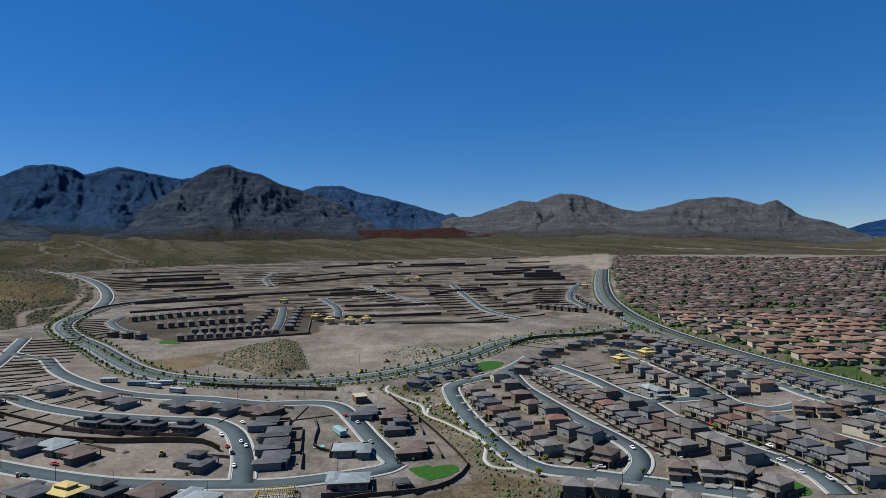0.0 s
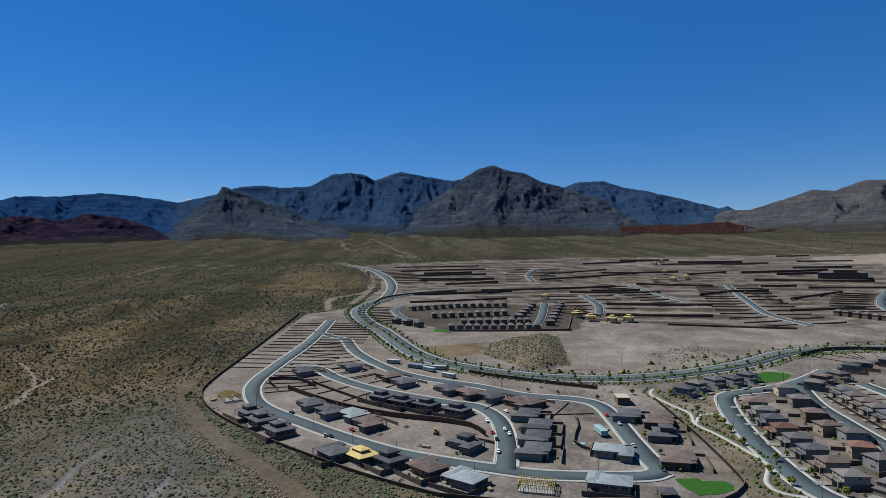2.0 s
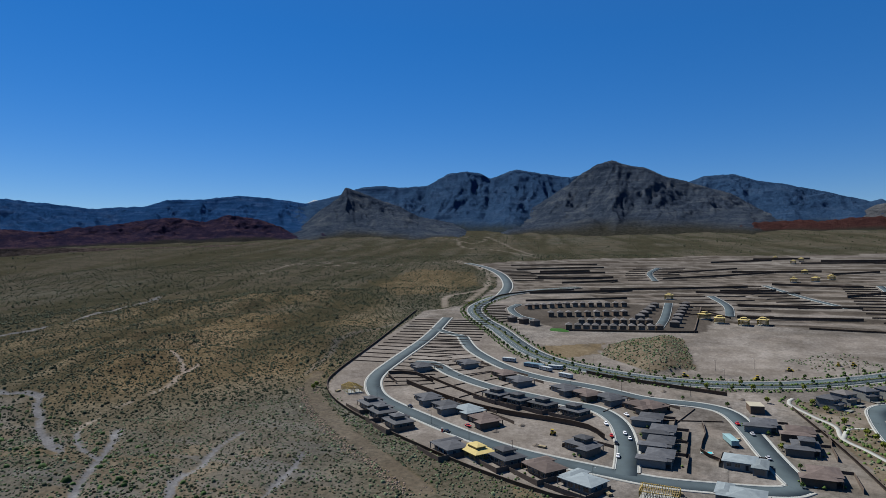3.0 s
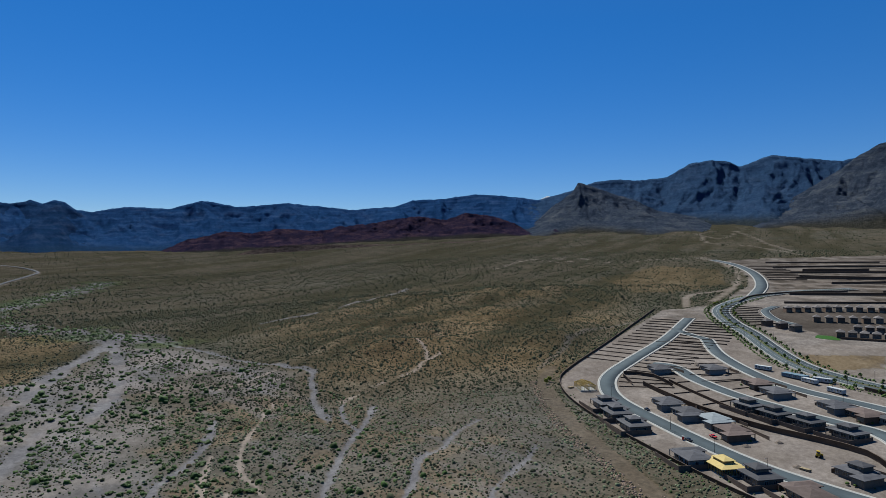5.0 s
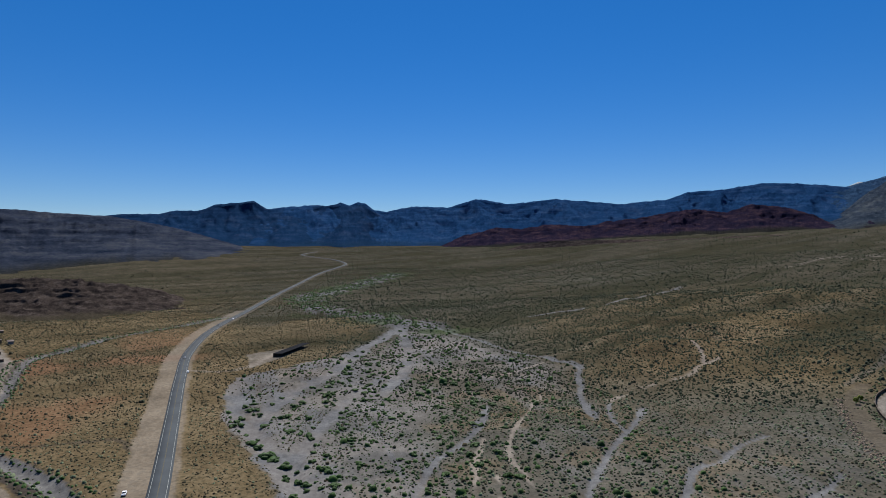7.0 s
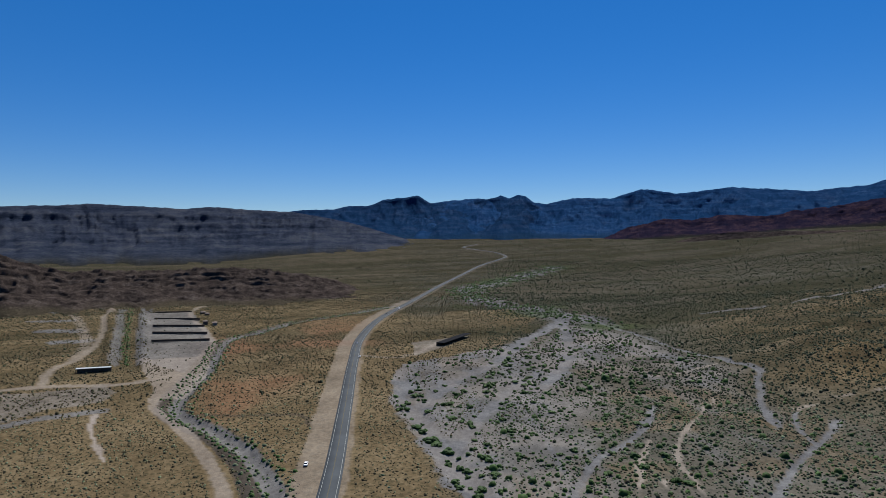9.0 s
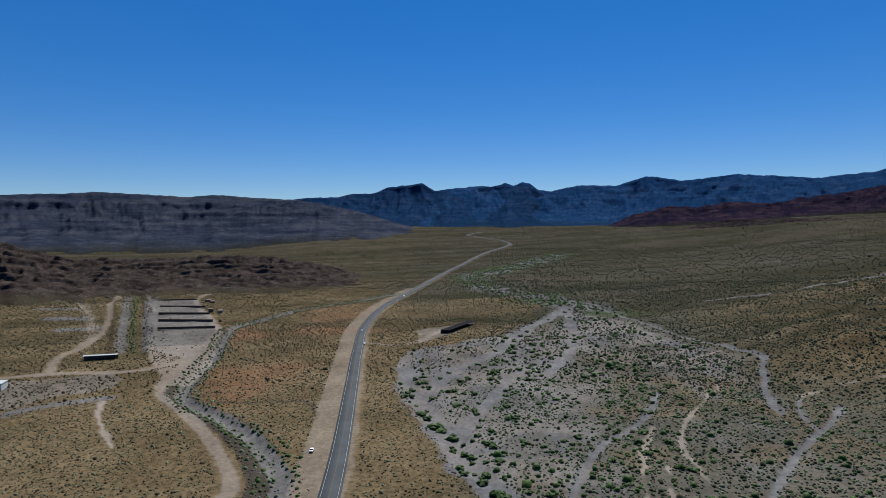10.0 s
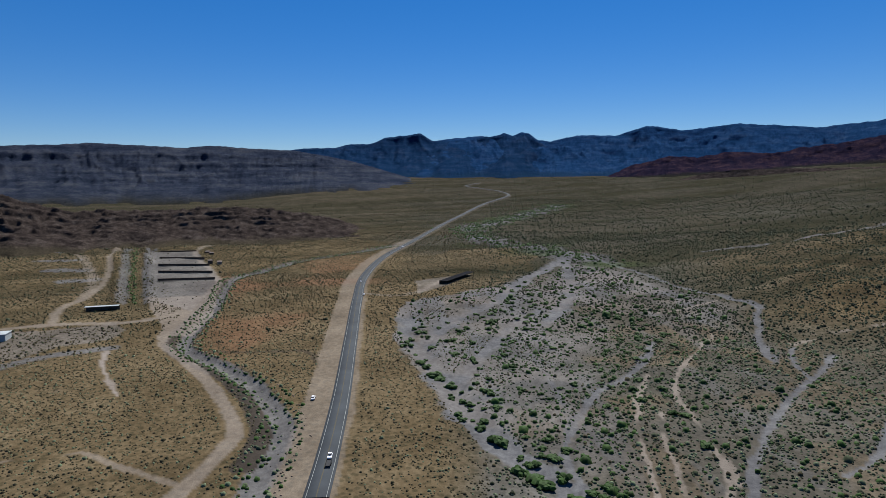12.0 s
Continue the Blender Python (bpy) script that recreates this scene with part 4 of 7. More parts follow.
wash = np.maximum(wash, np.maximum.reduce([0.8 * band([Z_PADSL[i], ((Z_PADSL[i][0] + Z_PADSL[i + 1][0]) / 2, (Z_PADSL[i][1] + Z_PADSL[i + 1][1]) / 2), Z_PADSL[i + 1]], 7, 2, 2) for i in (0, 2, 4, 6)]))
near = np.full(gx.shape, 99.0)
box_ = np.nonzero((gx > -345) & (gx < 290) & (gy > 240) & (gy < 650))[0]
for rows in (ROW_A1, ROW_A2, ROW_A3, ROW_A4, ROW_A5, ROW_B1, ROW_B2, ROW_C1, ROW_C2, ROW_D0, ROW_D1, ROW_D2, ROW_E1, ROW_F1, ROW_F2, ROW_G1, ROW_W1, ROW_W2, ROW_SLATE[12:], ROW_BROWN[3:]):
    for hx_, hy_ in rows:
        near[box_] = np.minimum(near[box_], np.hypot(gx[box_] - hx_, gy[box_] - hy_))
# dark gravel round each house, with the shade between houses painted into it
yard = (1 - sstep(10, 17, near)) * (0.55 + 0.45 * ripple)
scrape = dev * (1 - inside(gx, gy, Z_RIGHT)) * (gr < 1500)
sand = np.maximum(sand, 0.3 * dev * (gx < -110) * (gr < 700) * inside(gx, gy, PERI + [(20, 300), (-40, 455), (-120, 462), (-200, 475), (-300, 545), (-400, 650)]))
sand = np.maximum(sand, 0.42 * scrape * sstep(0.54, 0.7, fbm(gx / 19, gy / 13, 4, 43)))
yard = np.maximum(yard, 0.5 * scrape * sstep(0.5, 0.68, fbm(gx / 34, gy / 24, 4, 44)))
yard = np.maximum(yard, 0.12 * inside(gx, gy, NORTH_LAND))
pink = inside(gx, gy, [(-527, -306), (-557, -254), (-488, -225), (-425, -212), (-400, -226), (-435, -240)])
sand = np.maximum(sand, 0.65 * pink)
slope = inside(gx, gy, Z_SLOPE).astype(float)
sand, yard = sand * (1 - slope), yard * (1 - slope)
sand = np.maximum(sand, 0.7 * inside(gx, gy, [(237, 1924), (536, 2043), (383, 1440), (330, 1320), (373, 1644), (226, 1724)]))
spoil = inside(gx, gy, [(-262, 560), (-215, 600), (-203, 550), (-225, 512), (-270, 530)])
ochre, graded = np.maximum(ochre, 0.9 * spoil), graded * (1 - 0.9 * spoil)
sand, yard = sand * (1 - spoil), yard * (1 - spoil)
cluster = inside(gx, gy, [(-425, 785), (-290, 880), (-165, 885), (-140, 700), (-190, 680), (-285, 648), (-400, 740)])
sand, yard = sand * (1 - cluster), yard * (1 - cluster)
# dark pads and the houses' shadows, both painted as one dark ground patch
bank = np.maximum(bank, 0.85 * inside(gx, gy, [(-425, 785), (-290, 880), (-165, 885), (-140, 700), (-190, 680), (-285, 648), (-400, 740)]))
# older estate: asphalt and plants, plus shadow between houses put into the tone
yard = np.maximum(yard, 0.75 * inside(gx, gy, Z_RIGHT))
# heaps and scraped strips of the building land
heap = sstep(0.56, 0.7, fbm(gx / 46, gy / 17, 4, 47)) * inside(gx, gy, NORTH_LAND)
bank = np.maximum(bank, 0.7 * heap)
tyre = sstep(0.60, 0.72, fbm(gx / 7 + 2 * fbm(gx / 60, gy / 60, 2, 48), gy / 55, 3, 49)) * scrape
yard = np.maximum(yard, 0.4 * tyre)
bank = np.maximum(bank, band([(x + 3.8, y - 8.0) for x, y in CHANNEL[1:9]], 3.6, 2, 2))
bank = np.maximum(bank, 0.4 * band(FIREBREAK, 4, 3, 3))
bank = np.maximum(bank, 0.6 * band([(-378, -179), (-378, -149), (-383, -117), (-360, -104)], 0.8, 1.2, 2))
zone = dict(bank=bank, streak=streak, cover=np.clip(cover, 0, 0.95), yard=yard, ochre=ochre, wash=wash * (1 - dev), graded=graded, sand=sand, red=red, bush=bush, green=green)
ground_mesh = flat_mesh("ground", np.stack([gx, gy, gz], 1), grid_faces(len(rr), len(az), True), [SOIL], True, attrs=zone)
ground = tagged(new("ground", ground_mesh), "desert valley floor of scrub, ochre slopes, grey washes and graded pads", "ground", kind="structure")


# ---------------------------------------------------------------- mountains
def mountain(name, ridge, foot, crest, mat, label, seed, rough=0.5, power=1.3, sink=12.0, jag=0.06, cell=3.0, cliff=0.0, apron=0.25, step=0.115, rows=78, tail=2.5, sfreq=0.9, ledges=0, sharp=0.6, bands=0.3, knobs=0.0):
    """A range that climbs from its foot to a ridge line at the given bearings, cut by spurs and gullies."""
    p = np.array(sorted(ridge), float)
    a = np.arange(p[0, 0] - tail, p[-1, 0] + tail + step, step)
    el = np.interp(a, p[:, 0], p[:, 1])
    width = np.minimum(a - p[0, 0], p[-1, 0] - a).clip(0, None)
    taper = sstep(-tail, 0.1, np.minimum(a - p[0, 0], p[-1, 0] - a)) if tail else 1.0
    notch = jag * (fbm(a * 2.2, a * 0, 4, seed, gain=0.6) - 0.5) * 2 * np.clip(width / 1.5, 0, 1)
    s = np.concatenate([np.linspace(0, 1, rows), [1.03, 1.1, 1.2]])
    S, AA = np.meshgrid(s, a, indexing="ij")
    E = np.broadcast_to(el, S.shape)
    foot_r = foot + (crest - foot) * (fbm(AA / 2.6, AA * 0, 2, seed + 40) - 0.75) * 0.6
    R = foot_r + (crest - foot_r) * S
    x, y = -np.sin(np.radians(AA)) * R, np.cos(np.radians(AA)) * R
    z0 = plain(x, y) - sink
    top = EYE + crest * np.tan(np.radians(E))
    warp = 0.9 * (fbm(AA / 2.0, S * 3, 3, seed + 3) - 0.5)
    spur = fbm(AA / cell + warp, S * sfreq + 5, 6, seed + 1, True, 0.55)
    body = np.clip(S, 0, 1) ** power
    if cliff:
        body = body * (1 - cliff) + cliff * sstep(0.80, 0.97, S) * 1.0
    fall = 1 - (S > 1) * (S - 1) * 3.0
    cut = rough * np.clip(S * (1 - S) * 4, 0, 1) ** sharp
    z = z0 + np.maximum(top - z0, 4) * taper * (body * fall) * (1 - cut * (0.92 - spur).clip(0, 1))
    small = fbm(x / 160, y / 160, 5, seed + 8, True, 0.62) - 0.55
    z = z + small * np.clip((z - z0) * 0.42, 0, 60) * sstep(1.0, 0.9, S)
    z = z + crest * np.tan(np.radians(notch))[None, :] * np.clip(S, 0, 1) ** 9
    if ledges:
        # beds that stand out as broken cliff bands
        full = np.maximum(np.maximum(top - z0, 4) * taper, 1.0)
        u = np.clip((z - z0) / full, 0, 1.2)
        wav = ledges * u + 1.6 * (fbm(x / 600, y / 600, 4, seed + 20) - 0.5)
        tread = (np.floor(wav) + sstep(0.62, 0.92, wav - np.floor(wav)) - wav) / ledges
        z = z + bands * tread * full * sstep(0.12, 0.35, u) * sstep(1.0, 0.96, S) * sstep(0.25, 0.6, fbm(x / 180, y / 180, 4, seed + 22) - 0.12 + 0.2 * u)
    crag = fbm(x / 34, y / 34, 3, seed + 9) - 0.5
    z = z + crag * np.clip((z - z0) * 0.14, 0, 13) * sstep(1.02, 0.97, S)
    if knobs:
        # broken blocks and outcrops
        z = z + knobs * (fbm(x / 34, y / 34, 4, seed + 31, True, 0.7) - 0.6) * sstep(0.05, 0.3, (z - z0) / np.maximum(top - z0, 4)) * sstep(1.0, 0.95, S)
    me = flat_mesh(name, np.stack([x, y, z], -1).reshape(-1, 3), grid_faces(len(s), len(a))[:, ::-1], [mat], False, attrs=dict(foot=(1 - sstep(apron * 0.4, apron, S + 0.25 * (spur - 0.5))).ravel()))
    return tagged(new(name, me), label, "mountain", kind="structure")


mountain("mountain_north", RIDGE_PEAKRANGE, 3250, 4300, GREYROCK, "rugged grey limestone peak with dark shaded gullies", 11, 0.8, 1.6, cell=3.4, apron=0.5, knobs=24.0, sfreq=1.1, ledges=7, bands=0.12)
mountain("mountain_range_north", RIDGE_BACKRANGE_L, 3850, 4800, DARKROCK, "long mountain crest behind the peak, coloured blue-grey for haze", 23, 0.7, 1.4, cell=2.6, apron=0.35, sfreq=1.0, knobs=14.0, ledges=6, bands=0.1)
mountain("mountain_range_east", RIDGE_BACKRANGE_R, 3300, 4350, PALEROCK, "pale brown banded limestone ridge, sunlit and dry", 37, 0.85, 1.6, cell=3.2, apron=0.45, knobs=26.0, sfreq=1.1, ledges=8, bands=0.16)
mountain("mountain_far", RIDGE_FARRIGHT, 4300, 4850, WESTROCK, "range far across the valley, coloured blue for haze", 41, 0.2, 1.1, apron=0.1)
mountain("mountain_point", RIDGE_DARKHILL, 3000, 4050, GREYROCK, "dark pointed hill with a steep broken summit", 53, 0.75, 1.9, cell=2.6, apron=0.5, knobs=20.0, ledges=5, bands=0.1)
mountain("escarpment_west", RIDGE_WESTRANGE, 3700, 4780, WESTROCK, "sandstone escarpment with notched crest, coloured dark blue for haze", 67, 0.9, 1.15, cell=3.0, apron=0.3, sfreq=1.1, sharp=0.7, jag=0.07, knobs=14.0)
mountain("escarpment_southwest", RIDGE_WESTRANGE2, 3700, 4690, TOWERROCK, "rock towers closing the valley, coloured dark blue for haze", 71, 0.9, 1.15, cell=2.6, apron=0.3, sfreq=1.1, sharp=0.7, jag=0.07, knobs=14.0)
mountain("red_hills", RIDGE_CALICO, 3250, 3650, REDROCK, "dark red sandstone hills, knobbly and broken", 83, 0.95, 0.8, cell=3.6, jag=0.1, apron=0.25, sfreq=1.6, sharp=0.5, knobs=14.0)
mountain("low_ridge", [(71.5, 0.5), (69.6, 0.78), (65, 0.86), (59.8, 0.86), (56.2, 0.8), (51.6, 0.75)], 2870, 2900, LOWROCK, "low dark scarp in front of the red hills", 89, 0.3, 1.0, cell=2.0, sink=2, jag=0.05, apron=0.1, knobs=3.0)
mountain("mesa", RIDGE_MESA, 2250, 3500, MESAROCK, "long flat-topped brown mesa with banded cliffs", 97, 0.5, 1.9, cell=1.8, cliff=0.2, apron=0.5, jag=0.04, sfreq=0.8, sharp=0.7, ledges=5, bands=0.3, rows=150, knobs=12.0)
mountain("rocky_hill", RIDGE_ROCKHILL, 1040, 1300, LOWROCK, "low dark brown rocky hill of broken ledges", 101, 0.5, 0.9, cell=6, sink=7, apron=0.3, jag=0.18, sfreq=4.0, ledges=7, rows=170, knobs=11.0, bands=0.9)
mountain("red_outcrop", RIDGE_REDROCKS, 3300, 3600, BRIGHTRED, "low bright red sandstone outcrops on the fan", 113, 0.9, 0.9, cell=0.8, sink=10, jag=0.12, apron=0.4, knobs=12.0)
mountain("snow_peak", [(46.5, 4.80), (46.1, 4.98), (45.75, 5.14), (45.4, 5.08), (45.0, 4.9)], 4700, 4850, SNOW, "far summit with a patch of old snow", 127, 0.2, 0.8, apron=0.02)


# ---------------------------------------------------------------- roads
def ribbon(points, half, lift, step=5.0, shift=0.0, top=None):
    """Left and right edge places of a band along a smooth line, draped over the land."""
    c = spline(points, step)
    t = np.gradient(c, axis=0)
    t /= np.linalg.norm(t, axis=1)[:, None] + 1e-9
    n = np.stack([-t[:, 1], t[:, 0]], 1)
    return c + n * (shift + half), c + n * (shift - half)


def drape(xy, lift):
    return np.column_stack([xy, plain(xy[:, 0], xy[:, 1]) + lift + 0.0012 * np.clip(np.hypot(xy[:, 0], xy[:, 1]) - 500, 0, None)])


def band_mesh(name, points, half, lift, mat, step=5.0, shift=0.0, thick=0.0, avoid=()):
    l, r = ribbon(points, half, lift, 2.0 if avoid else step, shift)
    n = len(l)
    rows = [drape(l, lift), drape(r, lift)]
    if thick:
        rows = [drape(l, lift - thick), *rows, drape(r, lift - thick)]
    v = np.stack(rows, 1).reshape(-1, 3)
    f = grid_faces(n, len(rows))
    if avoid:
        m = (l[:-1] + l[1:] + r[:-1] + r[1:]) / 4
        free = np.ones(len(m), bool)
        for line, wide in avoid:
            free &= off_line(m[:, 0], m[:, 1], line, 3.0, 20) > wide
        f = f[np.repeat(free, len(rows) - 1)]
    return flat_mesh(name, v, f, [mat])


def part_of(name, me, parent, label=""):
    ob = new(name, me)
    ob.parent = parent
    if label:
        tagged(ob, label)
    return ob


STREETS = ((PARKWAY, 9.0), (PARKWAY_N, 8), (MAINROAD, 12), (S1, 5.2), (S2, 5.0), (S3, 5.0), (S1B, 4.0), (S4, 5.2), (S4B, 4.6), (S5, 4.6), (S6, 4.4), (S7, 4.6), (S8, 4.6), (S9, 4.4))


def road(name, points, half, label, mat=ROAD, lift=0.12, kerbs=True, walk_width=1.6, lines=(), median=0.0, walkway=CONCRETE):
    top = tagged(new(name, band_mesh(name, points, half, lift, mat, thick=0.3)), label, "road", kind="structure")
    others = [(line, wide + 0.05) for line, wide in STREETS if line is not points and line[0] != points[0]]
    if kerbs:
        for s in (1, -1):
            part_of("kerb", band_mesh("kerb", points, 0.25, lift + 0.15, KERB, shift=s * (half + 0.25), thick=0.45, avoid=others), top)
            if walk_width:
                part_of("sidewalk", band_mesh("sidewalk", points, walk_width / 2, lift + 0.13, walkway, shift=s * (half + 0.5 + walk_width / 2), thick=0.4, avoid=others), top, "pale concrete sidewalk")
    for shift, wide, m in lines:
        part_of("road_line", band_mesh("road_line", points, wide / 2, lift + 0.012 + (0.02 if half > 5 else 0), m, shift=shift), top)
    if median:
        part_of("median", band_mesh("median", points, median / 2, lift + 0.17, MEDIAN, thick=0.4), top, "brown and green planted median strip")
    return top


road("road_parkway", PARKWAY, 9.0, "curving four-lane grey asphalt parkway round the building land", lift=0.10, median=3.2, walkway=WALKWAY, lines=((4.8, 0.15, PAINT), (-4.8, 0.15, PAINT)))
road("road_parkway_north", PARKWAY_N, 8, "grey asphalt parkway leading to the building pads", lift=0.11)
road("road_boulevard", MAINROAD, 12, "straight wide asphalt boulevard with median beside the houses", lift=0.14, median=5.0, walkway=WALKWAY, lines=((6.2, 0.15, PAINT), (-6.2, 0.15, PAINT)))
for i, (pts, half) in enumerate(((S1, 5.2), (S2, 5.0), (S3, 5.0), (S1B, 4.0), (S4, 5.2), (S4B, 4.6), (S5, 4.6), (S6, 4.4), (S7, 4.6), (S8, 4.6), (S9, 4.4))):
    road("road_street", pts, half, "blue-grey residential asphalt street with white kerbs", lift=0.17 + 0.011 * i, walk_width=1.3)
for i, (pts, half) in enumerate(((N1, 4.5), (N2, 5), (N3, 4.5), (N4, 5), (N5, 4), (N6, 5), (N7, 5))):
    road("road_new_street", pts, half, "new asphalt street between unbuilt terraces", lift=0.22 + 0.011 * i, walk_width=0)
road("road_highway", HIGHWAY, 4.7, "two-lane dark asphalt desert highway with white edge lines", HIGHWAY_TOP, 0.25, False, lines=((3.6, 0.10, PAINT), (-3.6, 0.10, PAINT), (0.12, 0.08, YELLOW), (-0.12, 0.08, YELLOW)))
road("pavement_path", PATH, 1.3, "winding pale concrete footpath through planted slope", CONCRETE, 0.15, False)
road("pavement_path", PATH2, 1.2, "short pale concrete path joining the footpath", CONCRETE, 0.165, False)


def wall_line(name, points, high, thick, mat, label, step=10.0, base=None, parent=None):
    """A block wall along a line, standing on the land, with a proud cap."""
    c = spline(points, step)
    t = np.gradient(c, axis=0)
    t /= np.linalg.norm(t, axis=1)[:, None] + 1e-9
    n = np.stack([-t[:, 1], t[:, 0]], 1) * thick / 2
    cap = n * 1.3
    v = np.stack([drape(c + n, -1.0), drape(c + n, high - 0.12), drape(c + cap, high - 0.12), drape(c + cap, high), drape(c - cap, high), drape(c - cap, high - 0.12), drape(c - n, high - 0.12), drape(c - n, -1.0)], 1)
    k = v.shape[1]
    f = grid_faces(len(c), k)
    ends = np.array([[0, 1, 6, 7], [2, 3, 4, 5]])
    f = np.vstack([f, ends, ends + k * (len(c) - 1)])
    me = flat_mesh(name, v.reshape(-1, 3), f, [mat])
    if parent:
        return part_of(name, me, parent)
    return tagged(new(name, me), label, "wall", kind="structure")


wall_line("wall_perimeter", PERI, 1.9, 0.3, BLOCK, "dark brown block perimeter wall above the desert")
wall_line("wall_perimeter", [(-114, 254), (-76, 262)] + PERI0, 1.9, 0.3, BLOCK, "dark brown block perimeter wall round the lawn")
wall_line("wall_parkway", [(-186, 476), (-165, 471), (-125, 466), (-80, 461)], 2.6, 0.35, BLOCK, "dark brown block wall along the parkway")
wall_line("wall_parkway", HWALL2, 3.0, 0.35, BLOCK, "dark brown block wall beside the curving parkway")
wall_line("wall_boulevard", [(222, 660), (233, 590), (246, 528), (262, 470), (278, 410)], 1.9, 0.3, BLOCK, "brown block wall behind the boulevard houses")
for rows, turn in ((ROW_A2, -9.5), (ROW_B1, -11.0), (ROW_C1, -11.0), (ROW_D1, -11.0), (ROW_A5, 10.0)):
    p = np.array(rows, float)
    t = np.gradient(p, axis=0)
    t /= np.linalg.norm(t, axis=1)[:, None]
    wall_line("wall_garden", [tuple(v) for v in p + np.stack([t[:, 1], -t[:, 0]], 1) * -turn * (-1 if rows is ROW_A2 else 1)], 1.8, 0.2, BLOCK, "brown block garden wall between back yards", 12)
wall_line("wall_retaining", [(-290, 377), (-262, 366), (-228, 355), (-190, 350), (-160, 352), (-136, 350), (-122, 338)], 3.2, 0.4, BLOCK, "high dark block retaining wall between house rows")
wall_line("wall_retaining", [(-285, 400), (-250, 384), (-215, 370), (-190, 366)], 2.0, 0.35, BLOCK, "dark block retaining wall between empty lots")
wall_line("wall_retaining", [(-296, 372), (-320, 392), (-300, 402), (-275, 390)], 2.6, 0.35, BLOCK, "dark block wall round a raised empty lot")
wall_line("wall_retaining", [(-61, 335), (-73, 345), (-76, 372), (-82, 392)], 2.0, 0.3, BLOCK, "dark block wall behind the houses")
for pts, high in ((TERRACE_A, 5), (TERRACE_B, 5), (TERRACE_C, 4.5), (TERRACE_D, 3.5), (TERRACE_E, 5), (TERRACE_F, 4), (TERRACE_G, 5), (TERRACE_H, 4), (TERRACE_I, 5), (TERRACE_J, 4), (TERRACE_K, 3.2), (TERRACE_L, 5), (TERRACE_M, 5), (TERRACE_N, 6), (TERRACE_O, 5), (TERRACE_P, 5), (TERRACE_Q, 4), (TERRACE_R, 4), (TERRACE_S, 4), (TERRACE_T, 4), (TERRACE_U, 2.5), (TERRACE_V, 3.5), (TERRACE_W, 5), (TERRACE_X, 3), (TERRACE_Y, 3)):
    wall_line("wall_terrace", pts, high * 0.55, 0.8, BLOCK, "long dark retaining wall of a graded terrace", 20)

# ---------------------------------------------------------------- things
def part(name, bm, mat, parent=None, label=""):
    me = bpy.data.meshes.new(name)
    bm.to_mesh(me)
    bm.free()
    for m in mat if isinstance(mat, (list, tuple)) else [mat]:
        me.materials.append(m)
    ob = new(name, me)
    ob.parent = parent
    if label:
        tagged(ob, label)
    return ob


def box(bm, x0, y0, z0, x1, y1, z1, bevel=0.0):
    v = bmesh.ops.create_cube(bm, size=1)["verts"]
    for p in v:
        p.co = Vector(((x0 + x1) / 2 + p.co.x * (x1 - x0), (y0 + y1) / 2 + p.co.y * (y1 - y0), (z0 + z1) / 2 + p.co.z * (z1 - z0)))
    if bevel:
        bmesh.ops.bevel(bm, geom=list({e for p in v for e in p.link_edges}), offset=bevel, segments=1, affect="EDGES")
    return bm


def boxed(*a, **k):
    return box(bmesh.new(), *a, **k)


def hip(bm, x0, y0, x1, y1, z, rise, over=0.6, thick=0.25):
    """A hip roof over a rectangle, with eaves and a fascia."""
    x0, y0, x1, y1 = x0 - over, y0 - over, x1 + over, y1 + over
    w, d = x1 - x0, y1 - y0
    if d >= w:
        a, b = ((x0 + x1) / 2, y0 + w / 2), ((x0 + x1) / 2, y1 - w / 2)
    else:
        a, b = (x0 + d / 2, (y0 + y1) / 2), (x1 - d / 2, (y0 + y1) / 2)
    low = [bm.verts.new((x, y, z - thick)) for x, y in ((x0, y0), (x1, y0), (x1, y1), (x0, y1))]
    up = [bm.verts.new((x, y, z)) for x, y in ((x0, y0), (x1, y0), (x1, y1), (x0, y1))]
    p, q = bm.verts.new((*a, z + rise)), bm.verts.new((*b, z + rise))
    bm.faces.new(low[::-1])
    for i in range(4):
        bm.faces.new((low[i], low[(i + 1) % 4], up[(i + 1) % 4], up[i]))
    if d >= w:
        bm.faces.new((up[0], up[1], p))
        bm.faces.new((up[1], up[2], q, p))
        bm.faces.new((up[2], up[3], q))
        bm.faces.new((up[3], up[0], p, q))
    else:
        bm.faces.new((up[3], up[0], p))
        bm.faces.new((up[0], up[1], q, p))
        bm.faces.new((up[1], up[2], q))
        bm.faces.new((up[2], up[3], p, q))
    return bm


